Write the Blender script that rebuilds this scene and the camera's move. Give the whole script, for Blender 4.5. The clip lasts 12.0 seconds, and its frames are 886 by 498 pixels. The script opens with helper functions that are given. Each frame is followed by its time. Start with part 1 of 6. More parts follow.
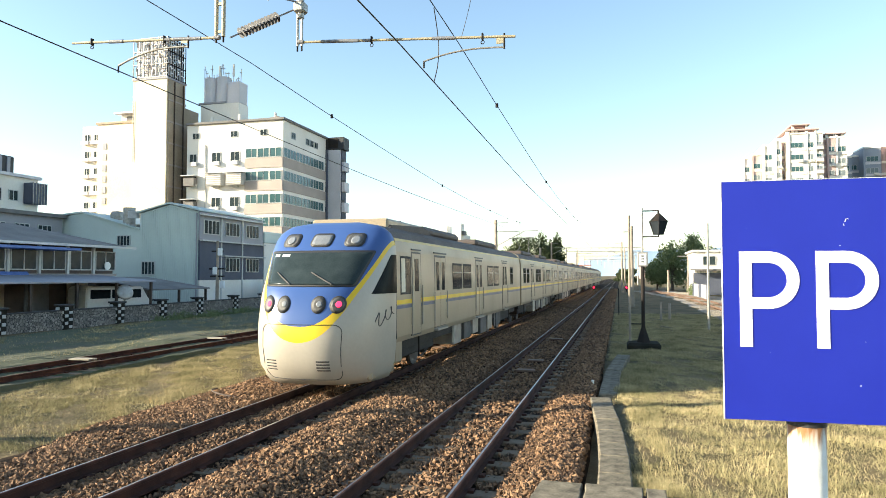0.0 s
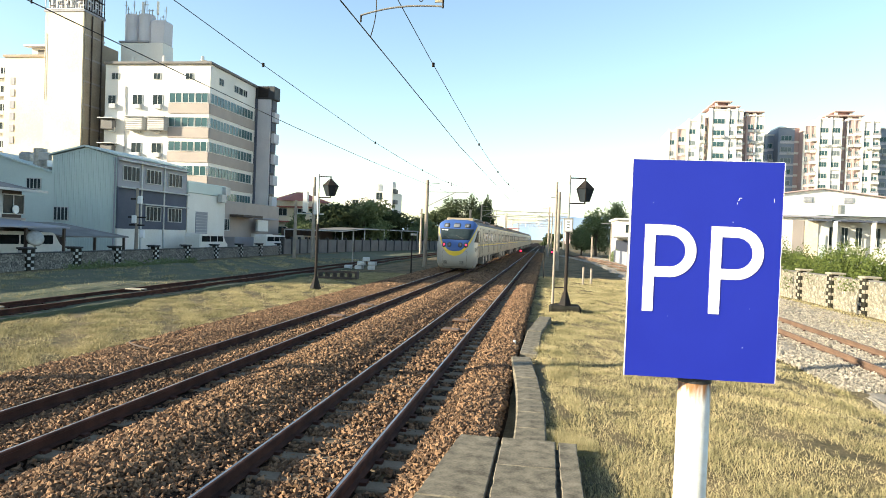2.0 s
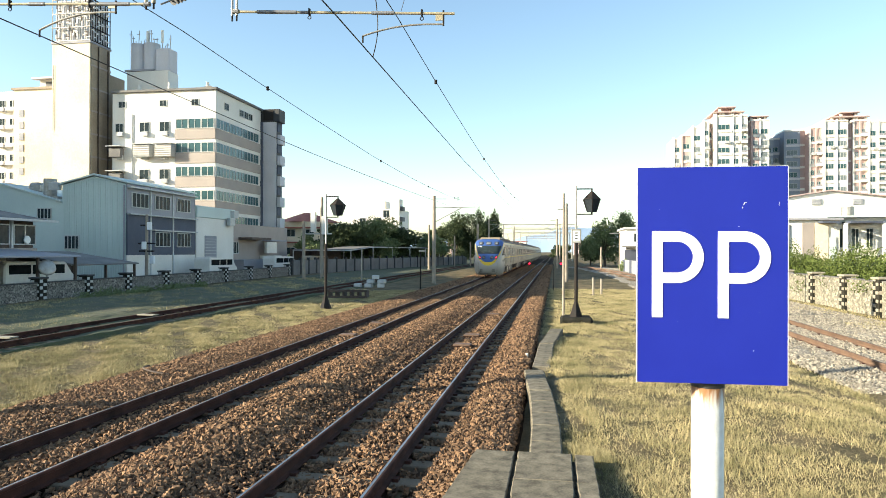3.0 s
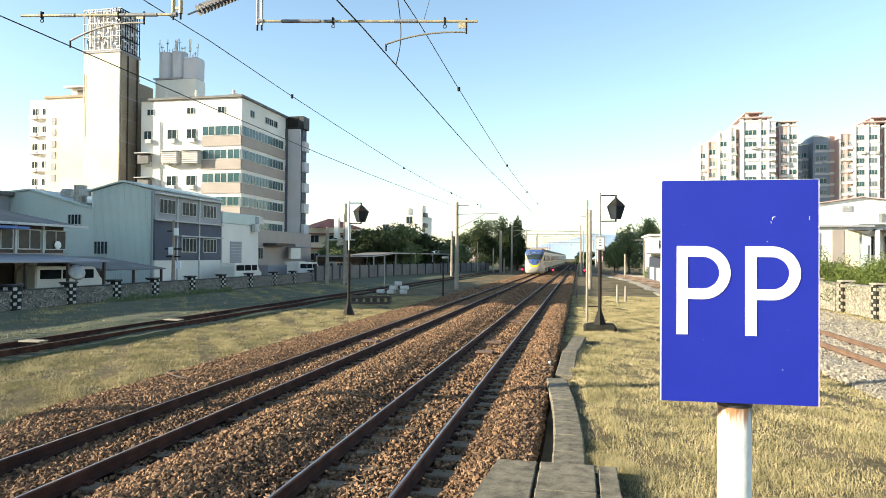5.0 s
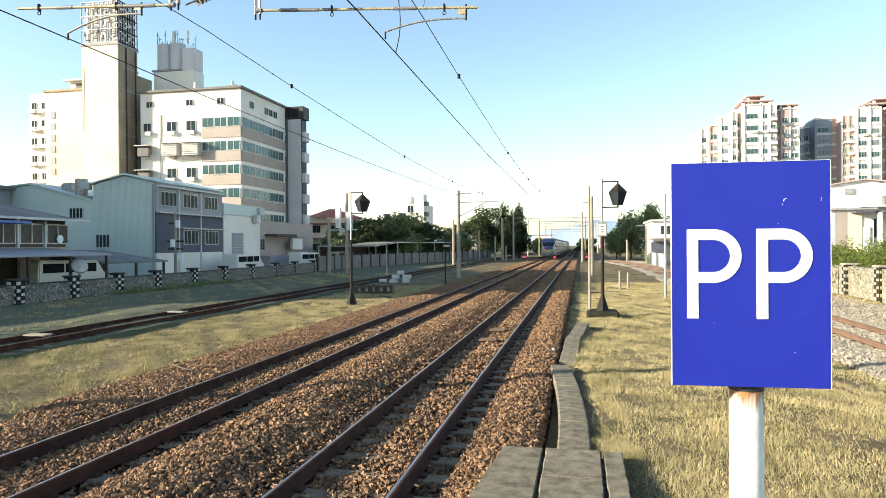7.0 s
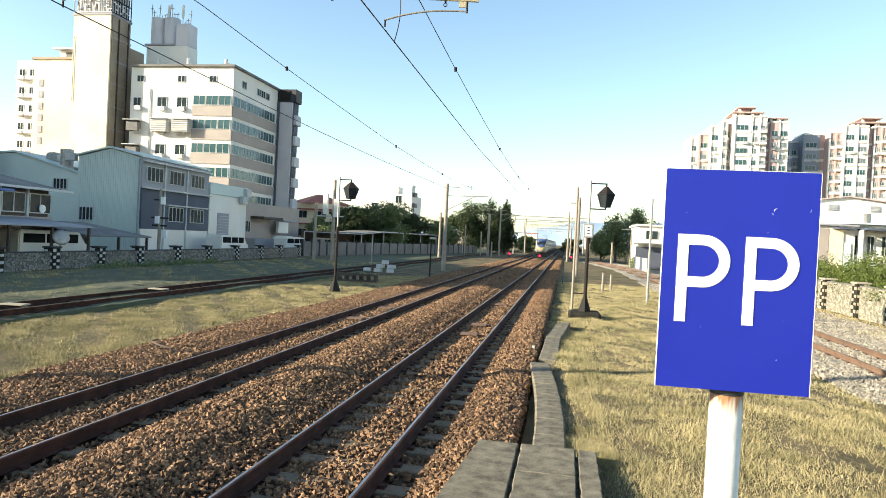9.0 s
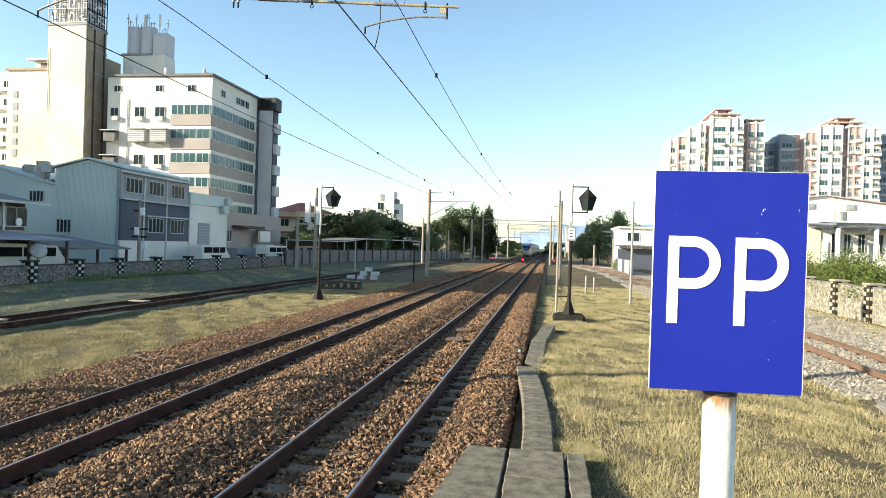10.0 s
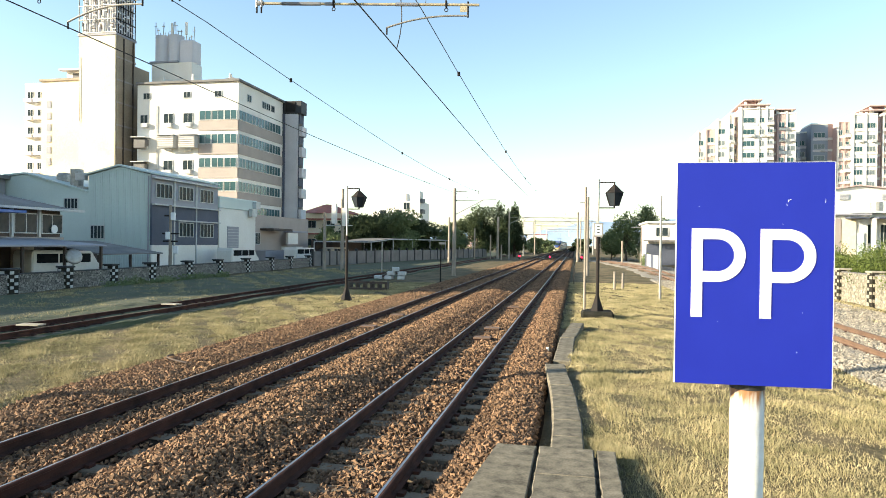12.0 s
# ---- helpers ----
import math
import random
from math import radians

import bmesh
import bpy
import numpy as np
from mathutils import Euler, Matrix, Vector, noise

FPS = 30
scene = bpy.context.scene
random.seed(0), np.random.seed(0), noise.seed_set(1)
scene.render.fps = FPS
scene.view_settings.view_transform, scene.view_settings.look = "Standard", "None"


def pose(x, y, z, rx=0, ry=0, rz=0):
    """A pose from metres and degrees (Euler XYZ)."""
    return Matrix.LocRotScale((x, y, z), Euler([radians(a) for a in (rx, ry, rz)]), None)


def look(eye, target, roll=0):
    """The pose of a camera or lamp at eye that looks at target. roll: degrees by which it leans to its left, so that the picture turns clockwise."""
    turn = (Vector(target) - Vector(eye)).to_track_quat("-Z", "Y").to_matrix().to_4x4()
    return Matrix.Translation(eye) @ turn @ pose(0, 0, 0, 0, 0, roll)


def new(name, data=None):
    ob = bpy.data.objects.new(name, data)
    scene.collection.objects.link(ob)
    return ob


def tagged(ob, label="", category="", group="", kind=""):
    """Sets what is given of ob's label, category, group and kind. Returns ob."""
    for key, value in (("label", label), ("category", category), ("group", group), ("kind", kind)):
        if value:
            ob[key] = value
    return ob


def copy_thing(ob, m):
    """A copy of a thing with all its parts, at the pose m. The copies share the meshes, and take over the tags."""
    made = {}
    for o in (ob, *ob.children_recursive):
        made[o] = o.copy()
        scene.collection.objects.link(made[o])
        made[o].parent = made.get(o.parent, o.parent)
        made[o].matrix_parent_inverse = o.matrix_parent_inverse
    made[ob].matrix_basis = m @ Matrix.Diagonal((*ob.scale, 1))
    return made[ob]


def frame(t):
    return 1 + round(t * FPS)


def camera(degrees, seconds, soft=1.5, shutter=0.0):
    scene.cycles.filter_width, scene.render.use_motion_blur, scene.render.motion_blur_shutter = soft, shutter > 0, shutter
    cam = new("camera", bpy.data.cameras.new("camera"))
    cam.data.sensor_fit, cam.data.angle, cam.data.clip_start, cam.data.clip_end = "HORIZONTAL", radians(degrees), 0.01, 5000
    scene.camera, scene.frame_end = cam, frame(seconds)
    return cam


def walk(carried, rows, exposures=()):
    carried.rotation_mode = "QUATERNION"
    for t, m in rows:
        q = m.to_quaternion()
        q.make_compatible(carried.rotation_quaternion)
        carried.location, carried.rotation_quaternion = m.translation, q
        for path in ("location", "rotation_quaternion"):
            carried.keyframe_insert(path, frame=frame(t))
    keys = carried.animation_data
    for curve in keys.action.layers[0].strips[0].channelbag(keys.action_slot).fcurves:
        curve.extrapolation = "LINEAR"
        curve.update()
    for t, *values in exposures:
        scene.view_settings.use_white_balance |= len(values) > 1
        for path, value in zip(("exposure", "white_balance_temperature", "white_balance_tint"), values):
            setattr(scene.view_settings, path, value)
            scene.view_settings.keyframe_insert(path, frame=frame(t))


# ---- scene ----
cam = camera(67.0, 12.0, soft=0.8)
PATH = [
    (0, (-0.017, 0.069, 2.311), (-0.528, 2.001, 2.389), -0.0),
    (0.2, (-0.008, 0.073, 2.313), (-0.426, 2.027, 2.351), 0.44),
    (0.5, (-0.002, 0.076, 2.315), (-0.363, 2.043, 2.313), 1.1),
    (0.7, (-0.01, 0.06, 2.313), (-0.403, 2.021, 2.306), 1.5),
    (1, (-0.015, 0.051, 2.312), (-0.428, 2.007, 2.299), 2.1),
    (1.2, (-0.016, 0.039, 2.317), (-0.431, 1.996, 2.306), 1.92),
    (1.5, (-0.017, 0.012, 2.313), (-0.367, 1.981, 2.265), 2.6),
    (2, (0.003, -0.002, 2.316), (-0.302, 1.974, 2.276), 2.2),
    (2.2, (0.004, -0.023, 2.32), (-0.34, 1.947, 2.267), 1.36),
    (2.5, (0.002, -0.026, 2.314), (-0.331, 1.945, 2.258), 0.5),
    (3, (0.004, -0.024, 2.313), (-0.327, 1.949, 2.319), 0.2),
    (3.2, (0.003, -0.02, 2.318), (-0.346, 1.95, 2.294), 0.6),
    (5, (0.008, -0.003, 2.332), (-0.39, 1.957, 2.356), 0.4),
    (5.5, (0.0, 0.0, 2.33), (-0.429, 1.953, 2.32), -0.0),
    (6, (-0.004, 0.002, 2.33), (-0.406, 1.961, 2.309), -0.7),
    (6.5, (-0.008, 0.007, 2.329), (-0.415, 1.965, 2.312), -0.5),
    (8.5, (-0.009, -0.002, 2.328), (-0.394, 1.961, 2.33), -0.1),
    (8.7, (-0.012, -0.016, 2.334), (-0.394, 1.947, 2.297), 0.11),
    (9, (-0.026, -0.01, 2.322), (-0.386, 1.957, 2.291), 2.9),
    (9.5, (-0.039, -0.012, 2.321), (-0.37, 1.96, 2.299), 2.6),
    (10, (-0.046, -0.002, 2.323), (-0.357, 1.974, 2.311), 1.8),
    (10.5, (-0.046, -0.005, 2.323), (-0.404, 1.963, 2.319), 1.6),
    (11, (-0.04, -0.003, 2.32), (-0.447, 1.955, 2.292), 1.2),
    (11.5, (-0.036, -0.004, 2.319), (-0.448, 1.953, 2.299), 0.9),
    (12, (-0.032, -0.005, 2.32), (-0.421, 1.957, 2.303), 0.7),
]
# seconds, stops, kelvin, tint: the camera's own exposure and white balance
EXPOSURE = [(0, 1.61, 6500, 5), (0.5, 1.72, 6950, 8), (1.0, 1.84, 7200, 8), (1.5, 1.64, 6950, 7), (2.0, 1.5, 6500, 5), (2.5, 1.42, 6400, 5), (3.0, 1.42, 6400, 4), (5.5, 1.47, 6500, 5), (8.5, 1.46, 6500, 5), (9.5, 1.38, 6300, 4), (10.0, 1.31, 6200, 4), (10.5, 1.31, 6200, 4), (11.0, 1.42, 6400, 5), (12.0, 1.52, 6500, 5)]
walk(cam, [(t, look(eye, target, roll)) for t, eye, target, roll in PATH], EXPOSURE)

# ---- light ----
SUN_EL, SUN_AZ = 17.5, 204.0     # height, and the way to the sun counted from +x
world = bpy.data.worlds.new("sky")
scene.world = world
world.use_nodes = True
wn = world.node_tree.nodes
sky = wn.new("ShaderNodeTexSky")
sky.sky_type, sky.sun_disc = "NISHITA", False
sky.sun_elevation, sky.sun_rotation = radians(SUN_EL), radians(90 - SUN_AZ)
sky.air_density, sky.dust_density, sky.ozone_density = 1.0, 0.45, 1.0
wn["Background"].inputs["Strength"].default_value = 0.11
world.node_tree.links.new(sky.outputs[0], wn["Background"].inputs["Color"])
sun = new("sun", bpy.data.lights.new("sun", "SUN"))
sun.data.energy, sun.data.angle, sun.data.color = 5.0, radians(0.6), (1.0, 0.87, 0.68)
sun.matrix_world = look((math.cos(radians(SUN_AZ)) * 50 * math.cos(radians(SUN_EL)), math.sin(radians(SUN_AZ)) * 50 * math.cos(radians(SUN_EL)), 50 * math.sin(radians(SUN_EL))), (0, 0, 0))


# ---- materials ----
def mat(name, col, col2=None, rough=0.8, metal=0.0, scale=3.0, fine=40.0, bump=0.3, per="", amount=0.5, skew=1.0, spec=0.5, ior=1.5, emit=0.0, trans=0.0):
    """Two-scale noise between two colours, fine relief; per: 'object' or 'island' adds a random shade to each piece."""
    m = bpy.data.materials.new(name)
    m.use_nodes = True
    n, l = m.node_tree.nodes, m.node_tree.links
    b = n["Principled BSDF"]
    col2 = col2 or tuple(c * 0.7 for c in col)
    tc = n.new("ShaderNodeTexCoord")
    big, small = n.new("ShaderNodeTexNoise"), n.new("ShaderNodeTexNoise")
    for t, s in ((big, scale), (small, fine)):
        t.inputs["Scale"].default_value, t.inputs["Detail"].default_value = s, 4
        l.new(tc.outputs["Object"], t.inputs["Vector"])
    add = n.new("ShaderNodeMath")
    add.operation = "MULTIPLY_ADD"
    l.new(small.outputs[0], add.inputs[0])
    add.inputs[1].default_value = 0.5
    l.new(big.outputs[0], add.inputs[2])
    mr = n.new("ShaderNodeMapRange")
    mr.inputs[1].default_value, mr.inputs[2].default_value = 0.5, 1.0
    l.new(add.outputs[0], mr.inputs[0])
    fac = mr.outputs[0]
    if per:
        rnd = n.new("ShaderNodeObjectInfo").outputs["Random"] if per == "object" else n.new("ShaderNodeNewGeometry").outputs["Random Per Island"]
        mx = n.new("ShaderNodeMix")
        mx.inputs[0].default_value = amount
        l.new(fac, mx.inputs[2])
        l.new(rnd, mx.inputs[3])
        fac = mx.outputs[0]
    if skew != 1.0:
        pw = n.new("ShaderNodeMath")
        pw.operation = "POWER"
        l.new(fac, pw.inputs[0])
        pw.inputs[1].default_value = skew
        fac = pw.outputs[0]
    mix = n.new("ShaderNodeMix")
    mix.data_type = "RGBA"
    l.new(fac, mix.inputs[0])
    mix.inputs[6].default_value, mix.inputs[7].default_value = (*col, 1), (*col2, 1)
    l.new(mix.outputs[2], b.inputs["Base Color"])
    rr = n.new("ShaderNodeMapRange")
    rr.inputs[3].default_value, rr.inputs[4].default_value = max(rough - 0.1, 0.02), min(rough + 0.1, 1)
    l.new(big.outputs[0], rr.inputs[0])
    l.new(rr.outputs[0], b.inputs["Roughness"])
    b.inputs["Metallic"].default_value, b.inputs["Specular IOR Level"].default_value = metal, spec
    b.inputs["IOR"].default_value = ior
    b.inputs["Transmission Weight"].default_value = trans
    if emit:
        b.inputs["Emission Color"].default_value, b.inputs["Emission Strength"].default_value = (*col, 1), emit
    if bump:
        bp = n.new("ShaderNodeBump")
        bp.inputs["Strength"].default_value, bp.inputs["Distance"].default_value = bump, 0.6 / fine
        l.new(small.outputs[0], bp.inputs["Height"])
        l.new(bp.outputs[0], b.inputs["Normal"])
    return m


def stone_wall_mat(name, col, col2, joint, scale):
    """Rubble facing: stones in dark joints with relief."""
    m = mat(name, col, col2, rough=0.9, scale=scale * 0.3, fine=scale * 4)
    n, l = m.node_tree.nodes, m.node_tree.links
    v, c = n.new("ShaderNodeTexVoronoi"), n.new("ShaderNodeTexVoronoi")
    v.feature = "DISTANCE_TO_EDGE"
    for t in (v, c):
        t.inputs["Scale"].default_value = scale
        l.new(n["Texture Coordinate"].outputs["Object"], t.inputs["Vector"])
    r = n.new("ShaderNodeMapRange")
    r.inputs[1].default_value, r.inputs[2].default_value = 0.03, 0.09
    l.new(v.outputs["Distance"], r.inputs[0])
    old = n["Principled BSDF"].inputs["Base Color"].links[0].from_socket
    sh = n.new("ShaderNodeMix")
    sh.data_type, sh.blend_type = "RGBA", "MULTIPLY"
    sh.inputs[0].default_value = 0.9
    l.new(old, sh.inputs[6])
    bw, lift = n.new("ShaderNodeRGBToBW"), n.new("ShaderNodeMapRange")
    lift.inputs[3].default_value, lift.inputs[4].default_value = 0.25, 1.3
    l.new(c.outputs["Color"], bw.inputs[0])
    l.new(bw.outputs[0], lift.inputs[0])
    l.new(lift.outputs[0], sh.inputs[7])
    mx = n.new("ShaderNodeMix")
    mx.data_type = "RGBA"
    l.new(r.outputs[0], mx.inputs[0])
    mx.inputs[6].default_value = (*joint, 1)
    l.new(sh.outputs[2], mx.inputs[7])
    l.new(mx.outputs[2], n["Principled BSDF"].inputs["Base Color"])
    n["Bump"].inputs["Distance"].default_value = 0.05
    l.new(r.outputs[0], n["Bump"].inputs["Height"])
    return m


M_GROUND = mat("dry_ground", (0.20, 0.15, 0.082), (0.05, 0.048, 0.024), scale=0.9, fine=16, bump=1.0, rough=0.95, spec=0.2)
# Yard dirt and cinder, darkened in colour for the shade lying there.
M_SHADE_DIRT = mat("shaded_cinder_dirt", (0.085, 0.082, 0.05), (0.05, 0.068, 0.026), scale=0.5, fine=12, bump=0.6, rough=0.95)
M_GRAVEL = mat("grey_gravel", (0.34, 0.30, 0.24), (0.16, 0.14, 0.11), scale=2.0, fine=18, bump=1.0, rough=0.95)
M_GRAVELSTONE = mat("pale_gravel_stone", (0.42, 0.37, 0.29), (0.12, 0.105, 0.085), scale=8, fine=60, per="island", amount=0.75, rough=0.9)
M_PALESTONE = mat("pale_quoin", (0.36, 0.32, 0.25), (0.25, 0.22, 0.17), rough=0.9, scale=4, fine=30)
# Bed set near black: shade in the gaps between stones is in its colour.
M_BALLASTSHADE = mat("ballast_bed", (0.04, 0.024, 0.014), (0.009, 0.006, 0.004), scale=3, fine=22, bump=1.0, rough=0.95, spec=0.1)
M_STONE = mat("ballast_stone", (0.40, 0.235, 0.128), (0.022, 0.015, 0.011), scale=1.2, fine=45, per="island", amount=0.72, skew=0.75, rough=0.9, spec=0.3)
M_SLEEPER = mat("sleeper_concrete", (0.25, 0.195, 0.135), (0.085, 0.064, 0.045), scale=4, fine=50, per="object", amount=0.3, rough=0.92, spec=0.2)
M_RAILSIDE = mat("rail_rust", (0.085, 0.036, 0.025), (0.03, 0.016, 0.013), scale=3, fine=60, rough=0.85, metal=0.1, spec=0.2)
M_RAILTOP = mat("rail_steel", (0.46, 0.45, 0.45), (0.32, 0.30, 0.29), scale=2, fine=80, rough=0.34, metal=1.0, bump=0.05)
M_RUSTTOP = mat("rail_rusty_top", (0.21, 0.13, 0.085), (0.13, 0.08, 0.055), scale=2, fine=50, rough=0.7, metal=0.3)
M_CONC = mat("weathered_concrete", (0.26, 0.225, 0.165), (0.06, 0.054, 0.041), scale=7.0, fine=48, bump=0.15, rough=0.95, per="object", amount=0.15, spec=0.2)
M_DARKSTONE = mat("mossy_concrete", (0.04, 0.037, 0.03), (0.018, 0.018, 0.013), scale=3, fine=30, rough=0.95, spec=0.1)
M_CONCPOLE = mat("pole_concrete", (0.36, 0.30, 0.235), (0.22, 0.19, 0.155), scale=2, fine=40, rough=0.85)
M_DARKPOLE = mat("dark_painted_steel", (0.016, 0.016, 0.017), (0.035, 0.026, 0.02), scale=4, fine=50, rough=0.75, spec=0.15)
M_LANTERN = mat("lantern_glass", (0.026, 0.033, 0.040), (0.017, 0.022, 0.027), scale=5, fine=30, rough=0.7, bump=0.1, spec=0.15)
M_GALV = mat("galvanised_steel", (0.42, 0.41, 0.38), (0.28, 0.26, 0.23), scale=4, fine=60, rough=0.5, metal=0.6)
M_BOOM = mat("boom_tube_paint", (0.50, 0.42, 0.24), (0.28, 0.25, 0.20), scale=6, fine=60, rough=0.55, metal=0.2)
M_WIRE = mat("wire_copper", (0.05, 0.04, 0.035), (0.03, 0.025, 0.02), rough=0.6, metal=0.5, bump=0)
M_INSUL = mat("grey_porcelain", (0.24, 0.24, 0.25), (0.16, 0.16, 0.17), rough=0.3)
M_SIGNBLUE = mat("sign_blue", (0.012, 0.022, 0.31), (0.015, 0.027, 0.345), scale=2, fine=12, rough=0.42, bump=0.02, spec=0.35)
M_WHITEPAINT = mat("white_paint", (0.85, 0.85, 0.85), (0.78, 0.78, 0.77), rough=0.5, bump=0.05)
M_POST = mat("post_white_paint", (0.80, 0.78, 0.72), (0.62, 0.58, 0.50), scale=5, fine=40, rough=0.55, bump=0.15)
M_CHIP = mat("bare_chip", (0.62, 0.64, 0.72), (0.48, 0.50, 0.62), rough=0.6, bump=0)
# Glass paled to grey: distance haze is mixed into the colour.
M_HAZEGLASS = mat("hazed_window_glass", (0.20, 0.235, 0.24), (0.13, 0.16, 0.165), scale=0.4, fine=3, rough=0.3, bump=0, spec=0.3)
M_GLASS = mat("window_glass", (0.04, 0.055, 0.06), (0.02, 0.03, 0.033), rough=0.16, bump=0, spec=0.3, ior=1.25)
M_GREENGLASS = mat("green_glass", (0.055, 0.12, 0.125), (0.03, 0.07, 0.075), scale=0.6, rough=0.14, bump=0, spec=0.4)
M_FRAME = mat("window_frame", (0.55, 0.55, 0.53), (0.42, 0.42, 0.41), rough=0.5, bump=0.05)
M_OFFWHITE = mat("white_render", (0.80, 0.77, 0.71), (0.66, 0.62, 0.55), scale=0.25, fine=6, rough=0.85, bump=0.15)
M_TAN = mat("tan_tile", (0.38, 0.32, 0.28), (0.32, 0.275, 0.245), scale=0.6, fine=12, rough=0.7, bump=0.2)
M_CREAM = mat("cream_render", (0.84, 0.77, 0.62), (0.70, 0.58, 0.39), scale=0.18, fine=5, rough=0.88, bump=0.15)
# Brown of the tower's stained cream side, with its shade mixed in.
M_TOWERSIDE = mat("shaded_brown_tile", (0.42, 0.34, 0.25), (0.24, 0.19, 0.14), scale=0.3, fine=6, rough=0.8)
M_GREYWALL = mat("grey_tile", (0.34, 0.33, 0.35), (0.27, 0.27, 0.29), scale=0.4, fine=8, rough=0.75)
M_PALEGREY = mat("pale_grey_tile", (0.62, 0.60, 0.62), (0.50, 0.49, 0.51), scale=0.3, fine=6, rough=0.75)
# Blue grey that already holds the shade of the set-back tower parts.
M_SLABBLUE = mat("shaded_blue_grey_tile", (0.27, 0.31, 0.37), (0.22, 0.25, 0.30), scale=0.3, fine=5, rough=0.75)
M_SALMON = mat("salmon_tile", (0.50, 0.37, 0.34), (0.43, 0.315, 0.29), scale=0.3, fine=5, rough=0.8)
M_RIDGE = mat("hazy_ridge", (0.33, 0.43, 0.56), (0.28, 0.38, 0.50), scale=0.004, fine=0.02, rough=1.0, bump=0)
M_DARKBLUE = mat("slate_blue_tile", (0.085, 0.095, 0.13), (0.06, 0.07, 0.10), scale=0.6, fine=10, rough=0.7)
M_MINT = mat("mint_sheet", (0.56, 0.635, 0.60), (0.48, 0.55, 0.525), scale=0.3, fine=8, rough=0.6, bump=0.1)
M_ROOFGREY = mat("grey_roof", (0.20, 0.19, 0.18), (0.12, 0.115, 0.11), scale=0.6, fine=9, rough=0.8)
M_REDROOF = mat("red_roof", (0.38, 0.13, 0.09), (0.26, 0.09, 0.07), scale=0.5, fine=8, rough=0.8)
M_BROWNWOOD = mat("dark_wood", (0.10, 0.07, 0.05), (0.05, 0.035, 0.03), scale=1, fine=12, rough=0.8)
M_PINK = mat("pink_tile", (0.60, 0.42, 0.40), (0.54, 0.38, 0.365), scale=0.2, fine=4, rough=0.8, bump=0.1)
M_PALEBLUE = mat("blue_tarp", (0.10, 0.18, 0.45), (0.07, 0.12, 0.30), rough=0.6)
M_WALLL = stone_wall_mat("rubble_wall", (0.38, 0.355, 0.31), (0.20, 0.185, 0.165), (0.025, 0.023, 0.02), 7.5)
M_WALLR = stone_wall_mat("pale_rubble_wall", (0.46, 0.41, 0.31), (0.24, 0.22, 0.165), (0.11, 0.10, 0.075), 9.0)
M_BLACK = mat("black_rubber", (0.02, 0.02, 0.022), (0.03, 0.03, 0.03), rough=0.6)
M_LEAF = mat("leaves", (0.22, 0.26, 0.12), (0.08, 0.11, 0.05), scale=0.6, fine=5, per="island", amount=0.5, rough=0.75, bump=0, spec=0.15)
M_LEAFDARK = mat("dark_leaves", (0.085, 0.105, 0.048), (0.025, 0.036, 0.02), scale=0.6, fine=5, per="island", amount=0.5, rough=0.8, bump=0, spec=0.1)
M_SHRUB = mat("shrub_leaves", (0.14, 0.17, 0.035), (0.03, 0.05, 0.014), scale=0.9, fine=6, per="island", amount=0.5, rough=0.7, bump=0, spec=0.2)
M_GRASS = mat("grass_blades", (0.64, 0.52, 0.29), (0.075, 0.085, 0.03), scale=1.1, fine=7, per="island", amount=0.4, rough=0.85, bump=0, spec=0.2)
M_BARK = mat("bark", (0.10, 0.075, 0.05), (0.05, 0.04, 0.03), rough=0.95)
M_TRAINBODY = mat("train_beige", (0.36, 0.29, 0.20), (0.31, 0.25, 0.172), scale=0.8, fine=14, rough=0.38, bump=0.03)
M_TRAINROOF = mat("train_roof", (0.11, 0.085, 0.07), (0.07, 0.055, 0.05), scale=1, fine=14, rough=0.7)
M_YELLOW = mat("train_yellow", (0.80, 0.56, 0.02), (0.74, 0.50, 0.02), rough=0.35, bump=0)
M_TRAINGLASS = mat("train_glass", (0.02, 0.024, 0.026), (0.01, 0.012, 0.013), rough=0.08, bump=0, spec=0.2, ior=1.12)
M_SLATE = mat("train_slate_stripe", (0.10, 0.12, 0.21), (0.08, 0.10, 0.18), rough=0.4, bump=0)
M_GOLD = mat("train_gold_line", (0.62, 0.44, 0.10), (0.52, 0.37, 0.09), rough=0.4, bump=0)
M_UNDER = mat("underframe", (0.03, 0.026, 0.023), (0.018, 0.016, 0.015), rough=0.8)
M_UNDERBOX = mat("underframe_box", (0.09, 0.09, 0.09), (0.05, 0.049, 0.047), rough=0.6)
M_REDLAMP = mat("red_lamp", (1.0, 0.015, 0.05), (1.0, 0.015, 0.05), emit=2.2, bump=0)
M_LENS = mat("lamp_lens", (0.22, 0.23, 0.24), (0.15, 0.16, 0.17), rough=0.15, bump=0, spec=0.8)


